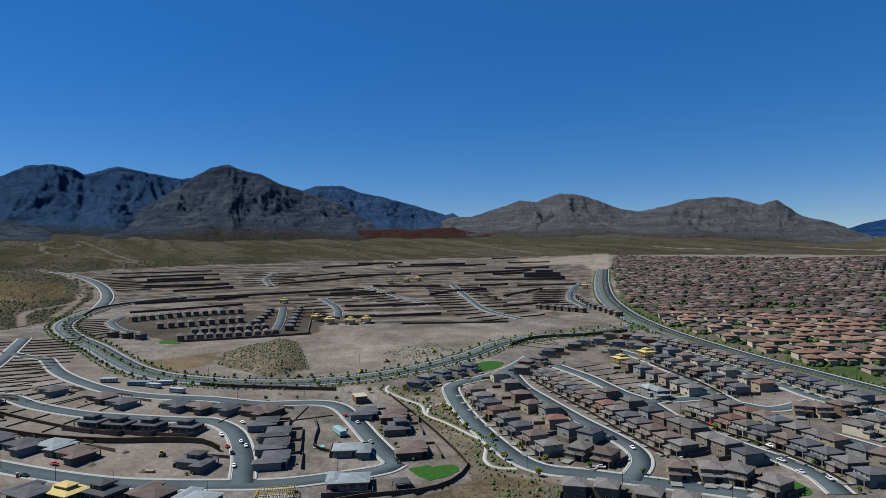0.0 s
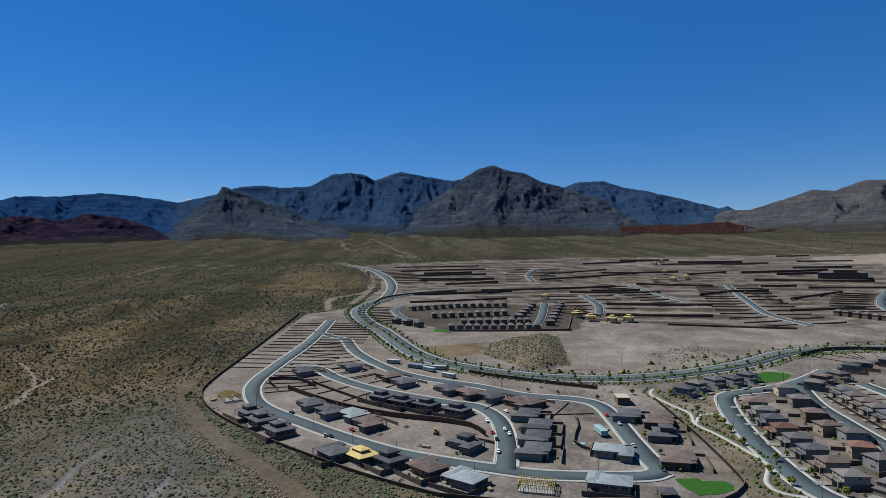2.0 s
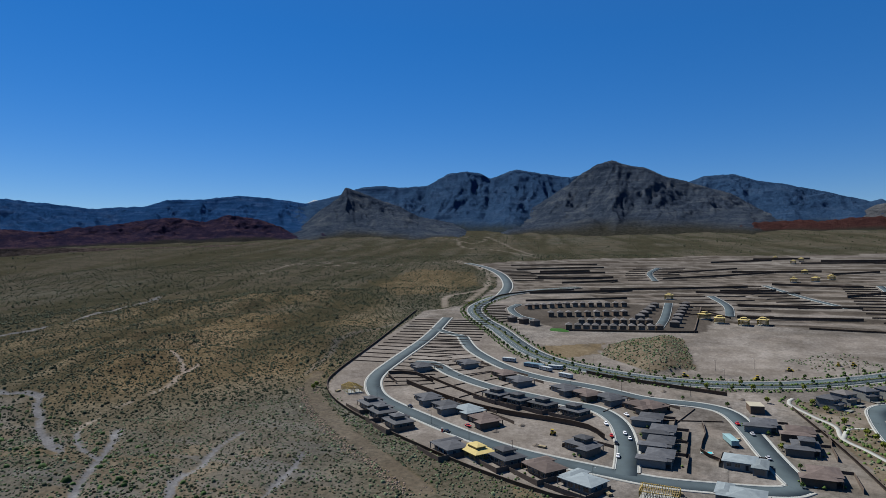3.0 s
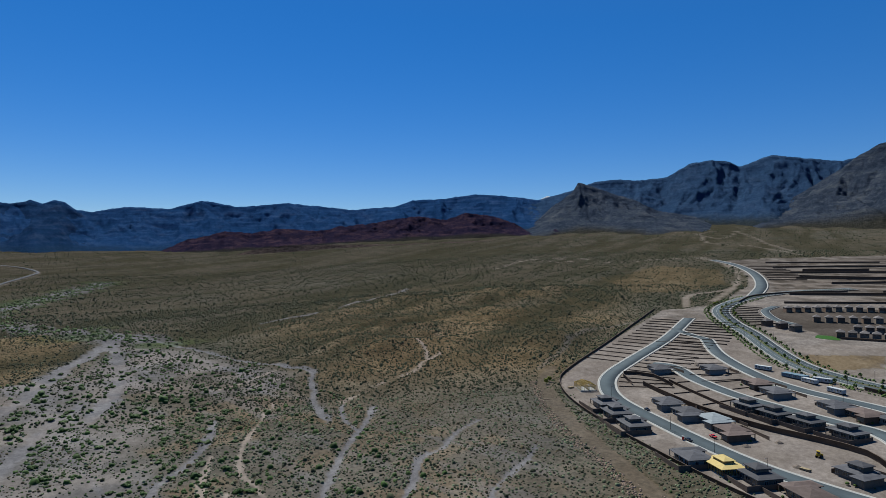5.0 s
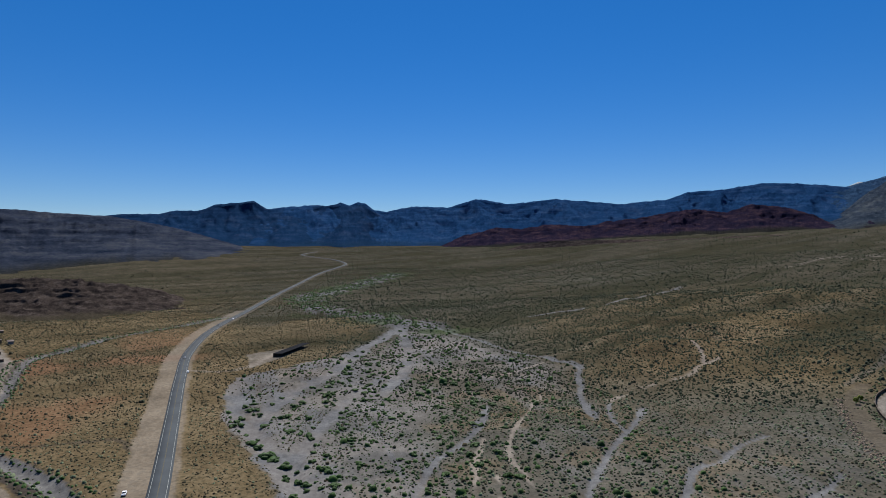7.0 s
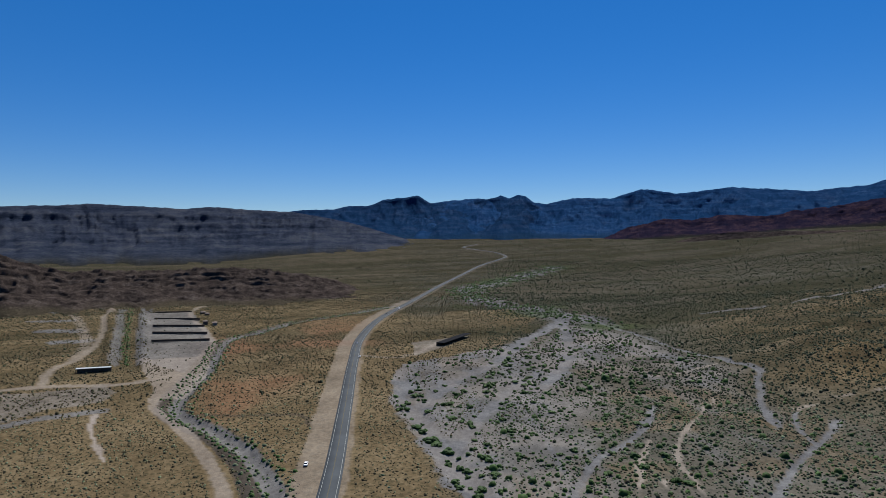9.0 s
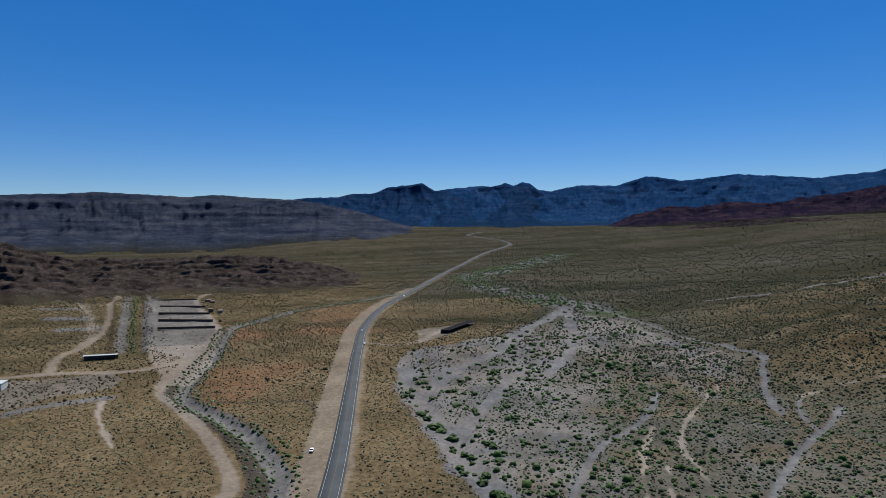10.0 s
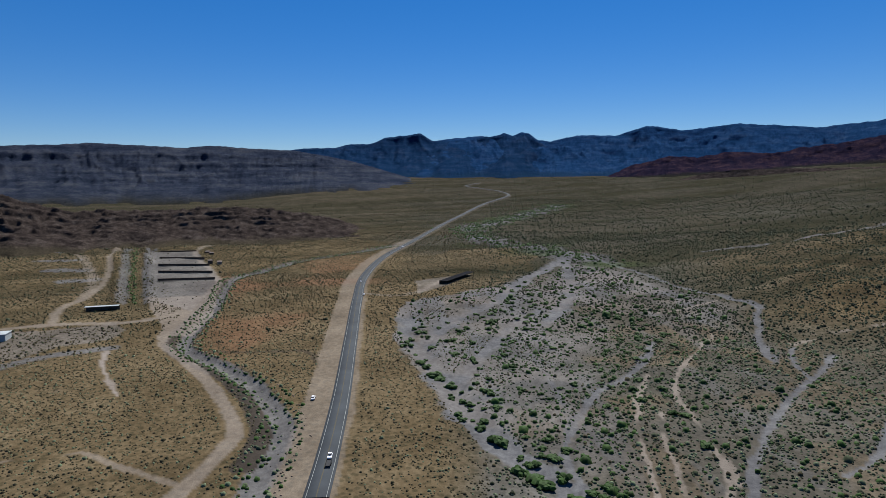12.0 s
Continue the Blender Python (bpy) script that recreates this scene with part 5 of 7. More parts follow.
def window(parent, x, y, z, w, h, face, mat=TRIM):
    """A framed window standing 6 cm proud of a wall that faces -y, +y, -x or +x."""
    fr = bmesh.new()
    t = 0.12
    def slab(bm, u0, u1, v0, v1, d):
        if face in ("-y", "+y"):
            s = -1 if face == "-y" else 1
            box(bm, x + u0, min(y, y + s * d), z + v0, x + u1, max(y, y + s * d), z + v1)
        else:
            s = -1 if face == "-x" else 1
            box(bm, min(x, x + s * d), y + u0, z + v0, max(x, x + s * d), y + u1, z + v1)
    slab(fr, -w / 2 - t, w / 2 + t, -h / 2 - t, -h / 2, 0.09)
    slab(fr, -w / 2 - t, w / 2 + t, h / 2, h / 2 + t, 0.09)
    slab(fr, -w / 2 - t, -w / 2, -h / 2, h / 2, 0.09)
    slab(fr, w / 2, w / 2 + t, -h / 2, h / 2, 0.09)
    slab(fr, -0.04, 0.04, -h / 2, h / 2, 0.07)
    win = part("window", fr, mat, parent)
    gb = bmesh.new()
    slab(gb, -w / 2, w / 2, -h / 2, h / 2, 0.03)
    part("pane", gb, GLASS, win)


def put(x, y, turn=0.0, up=0.0):
    return Matrix.Translation((x, y, float(plain(x, y)) + up)) @ Matrix.Rotation(radians(turn), 4, "Z")


def root(name, label, category, group=""):
    return tagged(new(name), label, category, group)


def two_storey(roofc, wallc, label, w=9.8, d=13.6):
    """A two-storey tract house, front towards -y: walls, hip roofs, garage, porch and windows."""
    h = root("house", label, "house", "two-storey houses of the estate")
    b = bmesh.new()
    box(b, -w / 2, -d / 2 + 2.5, -1.0, w / 2, d / 2, 5.4)
    box(b, -w / 2, -d / 2 - 0.5, -1.0, 0.6, -d / 2 + 2.6, 2.9)
    part("wall", b, STUCCO[wallc], h)
    part("roof", hip(bmesh.new(), -w / 2, -d / 2 + 2.5, w / 2, d / 2, 5.55, 2.0, 0.6), ROOFS[roofc], h)
    part("lower_roof", hip(bmesh.new(), -w / 2, -d / 2 - 0.5, 0.6, -d / 2 + 2.4, 3.05, 0.95, 0.6), ROOFS[roofc], h)
    part("garage_door", boxed(-w / 2 + 0.5, -d / 2 - 0.58, 0.0, 0.1, -d / 2 - 0.5, 2.25), GARAGE, h, "panelled garage door")
    part("front_door", boxed(1.6, -d / 2 + 2.42, 0.0, 2.6, -d / 2 + 2.5, 2.2), DARK, h, "dark front door")
    part("porch_post", boxed(w / 2 - 0.5, -d / 2 - 0.1, -0.5, w / 2 - 0.1, -d / 2 + 0.3, 2.8), STUCCO[wallc], h)
    part("porch_roof", hip(bmesh.new(), 1.0, -d / 2 + 0.1, w / 2, -d / 2 + 2.45, 2.95, 0.5, 0.3), ROOFS[roofc], h)
    for x in (-3.1, 0.2, 3.4):
        window(h, x, -d / 2 + 2.5, 4.4, 1.5, 1.3, "-y")
    for x, z, ww in ((-3.2, 4.4, 1.5), (2.6, 4.4, 1.5), (-1.4, 1.3, 2.8)):
        window(h, x, d / 2, z, ww, 1.3, "+y")
    window(h, -w / 2, -1.5, 4.4, 1.2, 1.1, "-x")
    window(h, w / 2, 2.4, 4.4, 1.2, 1.1, "+x")
    part("side_wall", boxed(w / 2 + 1.1, -1.0, -1.0, w / 2 + 1.3, d / 2 + 6.5, 1.8), BLOCK, h, "brown block side wall")
    part("driveway", boxed(-w / 2 + 0.3, -d / 2 - 6.5, -0.3, 0.4, -d / 2 - 0.6, 0.1), WALKWAY, h)
    return h


def one_storey(roofc, wallc, label, w=19.0, d=14.0, tower=False, name="house"):
    """A low custom house: two wings under broad hip roofs, deep patio, wide windows."""
    h = root(name, label, "house", "custom houses on the terraces")
    b = bmesh.new()
    box(b, -w / 2, -d / 2 + 1.5, -1.2, w / 2 - 6, d / 2, 3.4)
    box(b, w / 2 - 6.05, -d / 2 - 2.5, -1.2, w / 2, d / 2 - 3, 3.1)
    part("wall", b, STUCCO[wallc], h)
    part("roof", hip(bmesh.new(), -w / 2, -d / 2 + 1.5, w / 2 - 5, d / 2, 3.5, 1.7, 0.9), ROOFS[roofc], h)
    part("wing_roof", hip(bmesh.new(), w / 2 - 6.05, -d / 2 - 2.5, w / 2, d / 2 - 3, 3.2, 1.1, 0.8), ROOFS[roofc], h)
    if tower:
        part("upper_wall", boxed(-4.5, -2.0, 3.4, 3.0, 4.5, 6.3), STUCCO[wallc], h)
        part("upper_roof", hip(bmesh.new(), -4.5, -2.0, 3.0, 4.5, 6.4, 1.2, 0.7), ROOFS[roofc], h)
        for x in (-2.6, 0.9):
            window(h, x, -2.0, 5.4, 1.4, 0.9, "-y")
            window(h, x, 4.5, 5.4, 1.4, 0.9, "+y")
    part("garden_wall", boxed(-w / 2 - 2.2, -d / 2 + 2, -1.5, -w / 2 - 2.0, d / 2 + 7, 1.8), BLOCK, h, "dark block garden wall")
    part("garden_wall", boxed(-w / 2 - 2.0, d / 2 + 6.8, -1.5, w / 2 + 1.5, d / 2 + 7, 1.8), BLOCK, h, "dark block garden wall")
    part("garage_door", boxed(w / 2 - 5.4, -d / 2 - 2.6, 0, w / 2 - 0.7, -d / 2 - 2.5, 2.4), GARAGE, h)
    part("front_door", boxed(0.2, -d / 2 + 1.4, 0, 1.5, -d / 2 + 1.5, 2.3), DARK, h)
    for x in (-7.0, -3.2):
        window(h, x, -d / 2 + 1.5, 1.7, 2.2, 1.6, "-y")
    for x in (-7.0, -2.4, 1.6):
        window(h, x, d / 2, 1.6, 3.0, 2.0, "+y")
    for y in (-1.5, 3.0):
        window(h, -w / 2, y, 1.7, 1.6, 1.4, "-x")
    for x in (w / 2 - 5.4, w / 2 - 0.4):
        part("patio_post", boxed(x - 0.2, d / 2 - 0.5, -0.5, x + 0.2, d / 2 - 0.1, 2.9), STUCCO[wallc], h)
    part("patio_roof", boxed(w / 2 - 6, d / 2 - 3, 2.9, w / 2, d / 2, 3.15), ROOFS[roofc], h)
    return h


def small_house(roofc, wallc, label):
    h = root("house", label, "house", "small dark houses of the far cluster")
    part("wall", boxed(-3.4, -5.0, -1, 3.4, 5.0, 5.3), STUCCO[wallc], h)
    part("roof", hip(bmesh.new(), -3.4, -5.0, 3.4, 5.0, 5.4, 2.3, 0.55), ROOFS[roofc], h)
    part("garage_door", boxed(-2.9, -5.08, 0, 1.5, -5.0, 2.2), GARAGE, h)
    for x in (-1.8, 1.6):
        part("window", boxed(x - 0.7, -5.07, 3.4, x + 0.7, -5.0, 4.6), GLASS, h)
        part("window", boxed(x - 0.7, 5.0, 3.4, x + 0.7, 5.07, 4.6), GLASS, h)
    return h




def place_row(rows, protos, facing, rng, jitter=4.0):
    """Copies of the house kinds along a row; facing turns their fronts towards the street."""
    p = np.array(rows, float)
    t = np.gradient(p, axis=0)
    for (x, y), (tx, ty) in zip(p, t):
        turn = math.degrees(math.atan2(ty, tx)) + facing + rng.uniform(-jitter, jitter) * 0.4
        copy_thing(rng.choice(protos), put(x, y, turn, 0.25))


rng = random.Random(5)
TWO = [two_storey(r, w, lab) for r, w, lab in (
    ("grey", "taupe", "two-storey taupe stucco house with grey tile hip roof"),
    ("grey", "grey", "two-storey grey stucco house with grey tile hip roof"),
    ("brown", "tan", "two-storey tan stucco house with brown tile hip roof"),
    ("brown", "brown", "two-storey brown stucco house with brown tile hip roof"),
    ("grey", "cream", "two-storey cream stucco house with grey tile hip roof"),
    ("slate", "grey", "two-storey grey stucco house with dark slate roof"),
    ("red", "tan", "two-storey tan stucco house with red-brown tile roof"))]
MOST = TWO[:6] * 3 + TWO[6:]
place_row(ROW_B1, MOST, 0, rng)
place_row(ROW_B2, MOST, 180, rng)
place_row(ROW_C1, MOST, 0, rng)
place_row(ROW_C2, MOST, 180, rng)
place_row(ROW_D0, MOST, 180, rng)
place_row(ROW_D1, MOST, 0, rng)
place_row(ROW_D2, MOST, 180, rng)
place_row(ROW_E1, MOST, 0, rng)
place_row(ROW_F1, MOST, 0, rng)
place_row(ROW_F2, [TWO[4]], 0, rng)
place_row(ROW_A1, MOST + [TWO[6]] * 3, 0, rng)
place_row(ROW_A2, MOST + [TWO[6]] * 3, 180, rng)
place_row(ROW_A3, [TWO[3], TWO[0]], 0, rng)
place_row(ROW_A4, [TWO[2], TWO[3], TWO[0]], 180, rng)
place_row(ROW_A5, [TWO[0], TWO[2], TWO[6]], 0, rng)
place_row(ROW_W1, [TWO[0], TWO[1], TWO[5]], 0, rng)
place_row(ROW_W2, [TWO[0], TWO[3]], 0, rng)
for x, y in ROW_G1:
    copy_thing(rng.choice(TWO[:6]), put(x, y, 70 + rng.choice((0, 180)), 0.25))

SLATE = one_storey("slate", "grey", "low slate-roofed custom house with grey stucco walls")
SLATE2 = one_storey("slate", "taupe", "slate-roofed custom house with a small upper storey", tower=True)
BROWNH = one_storey("brown", "brown", "low brown custom house with brown tile hip roof")
UPPER = one_storey("slate", "taupe", "dark custom house with a raised middle roof", w=17, d=13, tower=True)
LIGHT = one_storey("light", "grey", "custom house with pale blue-grey unfinished roof")
for i, (x, y) in enumerate(ROW_SLATE):
    turn = -80 if i >= 12 else (155 if y < 320 else -25)
    copy_thing(SLATE2 if i in (1, 2, 3, 4) else SLATE, put(x, y, turn, 0.25))
for x, y in ROW_BROWN:
    copy_thing(BROWNH, put(x, y, -80 if x > -100 else (155 if y < 300 else -25), 0.25))
for i, (x, y) in enumerate(ROW_UPPER):
    copy_thing(UPPER, put(x, y, 165 if i < 4 else (-15 if i == 4 else -80), 0.25))
for (x, y), turn in zip(ROW_LIGHT, (165, -20, 5, 185)):
    copy_thing(LIGHT, put(x, y, turn, 0.25))
SMALL = [small_house("grey", "brown", "small dark brown two-storey house with low grey roof"), small_house("grey", "taupe", "small taupe two-storey house with grey roof")]
for rows, f in ((ROW_K1, 0), (ROW_K2, 180), (ROW_K3, 0), (ROW_K4, 180), (ROW_K5, 0), (ROW_K6, 180), (ROW_K7, 0), (ROW_M1, 0), (ROW_M2, 180)):
    place_row(rows, SMALL[:1] * 3 + SMALL[1:], f, rng)
for proto in TWO + SMALL + [SLATE, SLATE2, BROWNH, UPPER, LIGHT]:
    for ob in [*proto.children_recursive, proto]:
        bpy.data.objects.remove(ob)


# ---------------------------------------------------------------- unfinished houses and site huts
def timber_house(label, w, d, h, sheathed, storeys=1):
    """A house in timber framing: studs, plates and rafters, with or without roof boards."""
    t = root("timber_frame_house", label, "house frame", "timber frames")
    studs = bmesh.new()
    for s in range(storeys):
        z = s * h
        for x in np.arange(-w / 2, w / 2 + 0.1, 1.2):
            for y in (-d / 2, 0, d / 2):
                box(studs, x - 0.09, y - 0.09, z - (0.6 if s == 0 else 0), x + 0.09, y + 0.09, z + h)
        for y in np.arange(-d / 2, d / 2 + 0.1, 1.2):
            for x in (-w / 2, w / 2):
                box(studs, x - 0.09, y - 0.09, z - (0.6 if s == 0 else 0), x + 0.09, y + 0.09, z + h)
    part("stud_frame", studs, LUMBER, t)
    for s in range(1, storeys + 1):
        for y in (-d / 2, 0, d / 2):
            part("top_plate", boxed(-w / 2, y - 0.12, s * h, w / 2, y + 0.12, s * h + 0.3), LUMBER, t)
        for x in (-w / 2, w / 2):
            part("top_plate", boxed(x - 0.12, -d / 2, s * h, x + 0.12, d / 2, s * h + 0.28), LUMBER, t)
    part("floor_slab", boxed(-w / 2 - 0.2, -d / 2 - 0.2, -1.0, w / 2 + 0.2, d / 2 + 0.2, 0.05), CONCRETE, t)
    z = storeys * h + 0.3
    if sheathed:
        part("roof_sheathing", hip(bmesh.new(), -w / 2, -d / 2, w / 2, d / 2, z, 1.5, 0.8), SHEATH, t, "gold roof sheathing")
        part("upper_roof_sheathing", hip(bmesh.new(), -w / 4, -d / 4, w / 4, d / 5, z + 2.2, 0.9, 0.6), SHEATH, t, "gold roof sheathing")
        part("upper_wall", boxed(-w / 4, -d / 4, z, w / 4, d / 5, z + 2.2), LUMBER, t)
    else:
        rf = bmesh.new()
        for x in np.arange(-w / 2, w / 2 + 0.1, 0.9):
            for y0, y1 in ((-d / 2 - 0.5, 0), (0, d / 2 + 0.5)):
                v = box(rf, x - 0.06, y0, z - 0.1, x + 0.06, y1, z + 0.1)
        for v in rf.verts:
            v.co.z += (1 - abs(v.co.y) / (d / 2)) * 1.7
        part("rafter_frame", rf, LUMBER, t)
        part("ridge_board", boxed(-w / 2, -0.08, z + 1.45, w / 2, 0.08, z + 1.75), LUMBER, t)
    return t


GOLD = timber_house("unfinished house with bright gold roof sheathing on timber frame", 17, 12, 3.1, True)
GOLD.matrix_basis = put(*ROW_SITE[0], 155, 0.2)
FRAME1 = timber_house("bare yellow timber frame of a new house", 16, 11, 3.0, False)
FRAME1.matrix_basis = put(*ROW_SITE[1], 150, 0.2)
copy_thing(FRAME1, put(*ROW_SITE[2], 8, 0.2))
FRAME2 = timber_house("two-storey yellow timber frame of a new house", 10, 13, 2.9, True, 2)
FRAME2.matrix_basis = put(*ROW_FRAMES2[0], 15, 0.2)
copy_thing(FRAME2, put(*ROW_FRAMES2[1], 15, 0.2))
for x, y in ROW_YFRAMES:
    copy_thing(FRAME2, put(x, y, rng.uniform(-20, 20), 0.2))
BLUEF = two_storey("light", "grey", "two-storey house still wrapped in blue-grey sheeting")
BLUEF.matrix_basis = put(*ROW_FRAMES2[2], 15, 0.2)
copy_thing(BLUEF, put(*ROW_FRAMES2[3], 15, 0.2))
CREAM = root("garage_block", "cream flat-roofed garage block beside the street", "building")
part("wall", boxed(-6, -4, -1, 6, 4, 4.2), STUCCO["brown"], CREAM)
part("roof", boxed(-6.3, -4.3, 4.2, 6.3, 4.3, 4.5, bevel=0.08), STUCCO["cream"], CREAM, "pale cream flat roof")
part("garage_door", boxed(-4.5, -4.08, 0, 1.0, -4.0, 2.6), GARAGE, CREAM)
CREAM.matrix_basis = put(*ROW_SITE[3], 110, 0.2)


def site_hut(label, mat, l=14, w=4):
    t = root("site_trailer", label, "trailer", "site trailers")
    part("body", boxed(-l / 2, -w / 2, 0.6, l / 2, w / 2, 3.2, bevel=0.08), mat, t)
    part("roof", hip(bmesh.new(), -l / 2, -w / 2, l / 2, w / 2, 3.25, 0.25, 0.12, 0.08), mat, t)
    part("skirt", boxed(-l / 2 + 0.2, -w / 2 + 0.2, -0.6, l / 2 - 0.2, w / 2 - 0.2, 0.62), DARK, t)
    part("door", boxed(-0.5, -w / 2 - 0.05, 0.7, 0.5, -w / 2, 2.8), TRIM, t)
    for x in (-4.5, -2.2, 2.6, 4.8):
        window(t, x, -w / 2, 2.1, 1.1, 0.9, "-y")
    return t


HUT = site_hut("pale teal metal site trailer with small windows", TEAL)
HUT.matrix_basis = put(*ROW_SITE[4], 118, 0.1)
HUTB = site_hut("blue-grey metal site trailer at the building yard", STEELBLUE, 18, 6)
HUTB.matrix_basis = put(*ROW_TRAILERS[0], -10, 0.1)
HUTW = site_hut("white metal site trailer at the building yard", METAL, 12, 3.5)
HUTW.matrix_basis = put(*ROW_TRAILERS[1], -20, 0.1)
for x, y in ROW_TRAILERS[2:]:
    copy_thing(HUTW, put(x, y, rng.uniform(-40, 10), 0.1))
PATIO = root("shade_pavilion", "dark square pavilion with four posts by the lawn", "pavilion")
part("roof", hip(bmesh.new(), -3.5, -3.5, 3.5, 3.5, 3.0, 0.9, 0.4), ROOFS["slate"], PATIO)
for x in (-3.2, 3.2):
    for y in (-3.2, 3.2):
        part("post", boxed(x - 0.15, y - 0.15, -0.8, x + 0.15, y + 0.15, 2.85), DARK, PATIO)
PATIO.matrix_basis = put(*ROW_SITE[5], 20, 0.15)
SCHOOL = root("school_building", "wide low dark brown public building with flat roofs", "building")
part("wall", boxed(-38, -16, -3, 38, 16, 8), STUCCO["brown"], SCHOOL)
part("upper_wall", boxed(-14, -10, 8, 22, 12, 13), STUCCO["brown"], SCHOOL)
part("roof", boxed(-39, -17, 8, 39, 17, 8.8), ROOFS["slate"], SCHOOL)
part("upper_roof", boxed(-15, -11, 13, 23, 13, 13.7), ROOFS["slate"], SCHOOL)
for x in np.arange(-34, 36, 5.5):
    window(SCHOOL, x, -16, 3.5, 3, 2.4, "-y")
SCHOOL.matrix_basis = put(*ROW_SCHOOL[0], -12, 0.2)

# ---------------------------------------------------------------- dividing walls of the lots
def lots(name, street, side, first, last, count, start, length, high=1.0, label="low brown block wall between empty lots", skew=0.0):
    """Low walls at even spaces along one side of a street, running back from it; each is a thing."""
    c = spline(street, 3.0)
    d = np.concatenate([[0], np.cumsum(np.hypot(*np.diff(c, axis=0).T))])
    for s in np.linspace(first, min(last, d[-1] - 4), count):
        p = np.array([np.interp(s, d, c[:, 0]), np.interp(s, d, c[:, 1])])
        q = np.array([np.interp(s + 2, d, c[:, 0]), np.interp(s + 2, d, c[:, 1])])
        t = (q - p) / np.linalg.norm(q - p)
        n = np.array([-t[1], t[0]]) * side + t * skew
        a, b = p + n * start, p + n * (start + length)
        wall_line(name, [tuple(a), tuple((a + b) / 2), tuple(b)], high * 0.6, 0.22, BLOCK, label, 15)


lots("wall_lot", S1, 1, 150, 330, 14, 8, 38, 1.1)
lots("wall_lot", S1, 1, 20, 140, 9, 8, 48, 1.3)
lots("wall_lot", S2, -1, 20, 150, 9, 8, 40, 0.9)
lots("wall_lot", S1, -1, 20, 250, 15, 8, 30, 1.1)
lots("wall_lot", S3, 1, 30, 110, 5, 8, 24, 1.0)
lots("wall_lot", S3, -1, 40, 110, 4, 8, 28, 1.2)
lots("wall_lot", S2, -1, 270, 350, 3, 10, 34, 1.2)
lots("wall_lot", S5, 1, 15, 100, 7, 7, 26, 0.9)
lots("wall_lot", S5, -1, 15, 75, 6, 7, 22, 0.9)
lots("wall_lot", N3, -1, 20, 420, 15, 8, 45, 1.2)
lots("wall_lot", N3, 1, 20, 420, 12, 8, 40, 1.2)
lots("wall_lot", N4, 1, 30, 230, 10, 8, 50, 1.6)
lots("wall_lot", N7, -1, 20, 300, 8, 9, 50, 1.0)
lots("wall_lot", N7, 1, 20, 300, 7, 9, 40, 1.0)
lots("wall_lot", PARKWAY_N, -1, 250, 520, 9, 14, 60, 1.0)
lots("wall_lot", N1, 1, 10, 120, 10, 8, 40, 1.2)
lots("wall_lot", N5, -1, 10, 260, 9, 8, 45, 1.2)
lots("wall_lot", N6, 1, 10, 200, 6, 8, 50, 1.0)
lots("wall_lot", N6, -1, 10, 200, 5, 8, 40, 1.0)
lots("wall_lot", HWALL2, -1, 5, 120, 8, 3, 34, 0.8)

# far and near ends of finer terraces across the building land
tr = random.Random(11)
for i in range(26):
    r0, a0 = tr.uniform(1000, 1950), tr.uniform(-13, 27)
    ax, ay = -math.sin(radians(a0)) * r0, math.cos(radians(a0)) * r0
    if not inside(np.array([ax]), np.array([ay]), DEVELOPED)[0] or ax > 200:
        continue
    wid, turn = tr.uniform(50, 170), radians(a0 + tr.uniform(-14, 18))
    wall_line("wall_terrace", [(ax, ay), (ax + math.cos(turn) * wid / 2, ay + math.sin(turn) * wid / 2), (ax + math.cos(turn) * wid, ay + math.sin(turn) * wid + 8)], tr.uniform(2.0, 4.2), 0.8, BLOCK, "long dark retaining wall of a graded terrace", 25)


# ---------------------------------------------------------------- the older estate beyond the boulevard
def merged(name, templates, places, label, category, kind="stuff"):
    """Many copies of small shapes as one joined mesh: places are (template, x, y, z, turn, scale)."""
    vs, fs, ms, mats, n = [], [], [], [], 0
    for ti, (tv, tf, tm, tmat) in enumerate(templates):
        pick = np.array([p[1:] for p in places if p[0] == ti], float)
        if not len(pick):
            continue
        c, s = np.cos(pick[:, 3]), np.sin(pick[:, 3])
        x = tv[None, :, 0] * pick[:, 4, None]
        y = tv[None, :, 1] * pick[:, 4, None]
        X = x * c[:, None] - y * s[:, None] + pick[:, 0, None]
        Y = x * s[:, None] + y * c[:, None] + pick[:, 1, None]
        Zz = tv[None, :, 2] * pick[:, 4, None] + pick[:, 2, None]
        vs.append(np.stack([X, Y, Zz], -1).reshape(-1, 3))
        fs.append((tf[None] + (np.arange(len(pick)) * len(tv))[:, None, None]).reshape(-1, tf.shape[1]) + n)
        ms.append(np.tile(tm + len(mats), len(pick)))
        mats += tmat
        n += len(tv) * len(pick)
    me = flat_mesh(name, np.vstack(vs), np.vstack(fs), mats, False, np.concatenate(ms))
    return tagged(new(name, me), label, category, kind=kind)


def template(pieces):
    """Triangles of several bmeshes with their materials, as arrays."""
    v, f, m, mats, n = [], [], [], [], 0
    for bm, mat in pieces:
        bmesh.ops.triangulate(bm, faces=bm.faces[:])
        bm.verts.index_update()
        v += [tuple(p.co) for p in bm.verts]
        f += [[q.index + n for q in face.verts] for face in bm.faces]
        m += [len(mats)] * len(bm.faces)
        n += len(bm.verts)
        mats.append(mat)
        bm.free()
    return np.array(v), np.array(f), np.array(m), mats


def tiled_far(name, dark, light):
    return mottled(name, dark, light, 0.5, 0.85, vary=1.0, island=True)


FAR_ROOF = [tiled_far("far_clay_tile", (0.11, 0.066, 0.058), (0.22, 0.135, 0.12)), tiled_far("far_brown_tile", (0.056, 0.043, 0.042), (0.13, 0.1, 0.097)), tiled_far("far_pale_tile", (0.13, 0.095, 0.09), (0.24, 0.18, 0.17))]
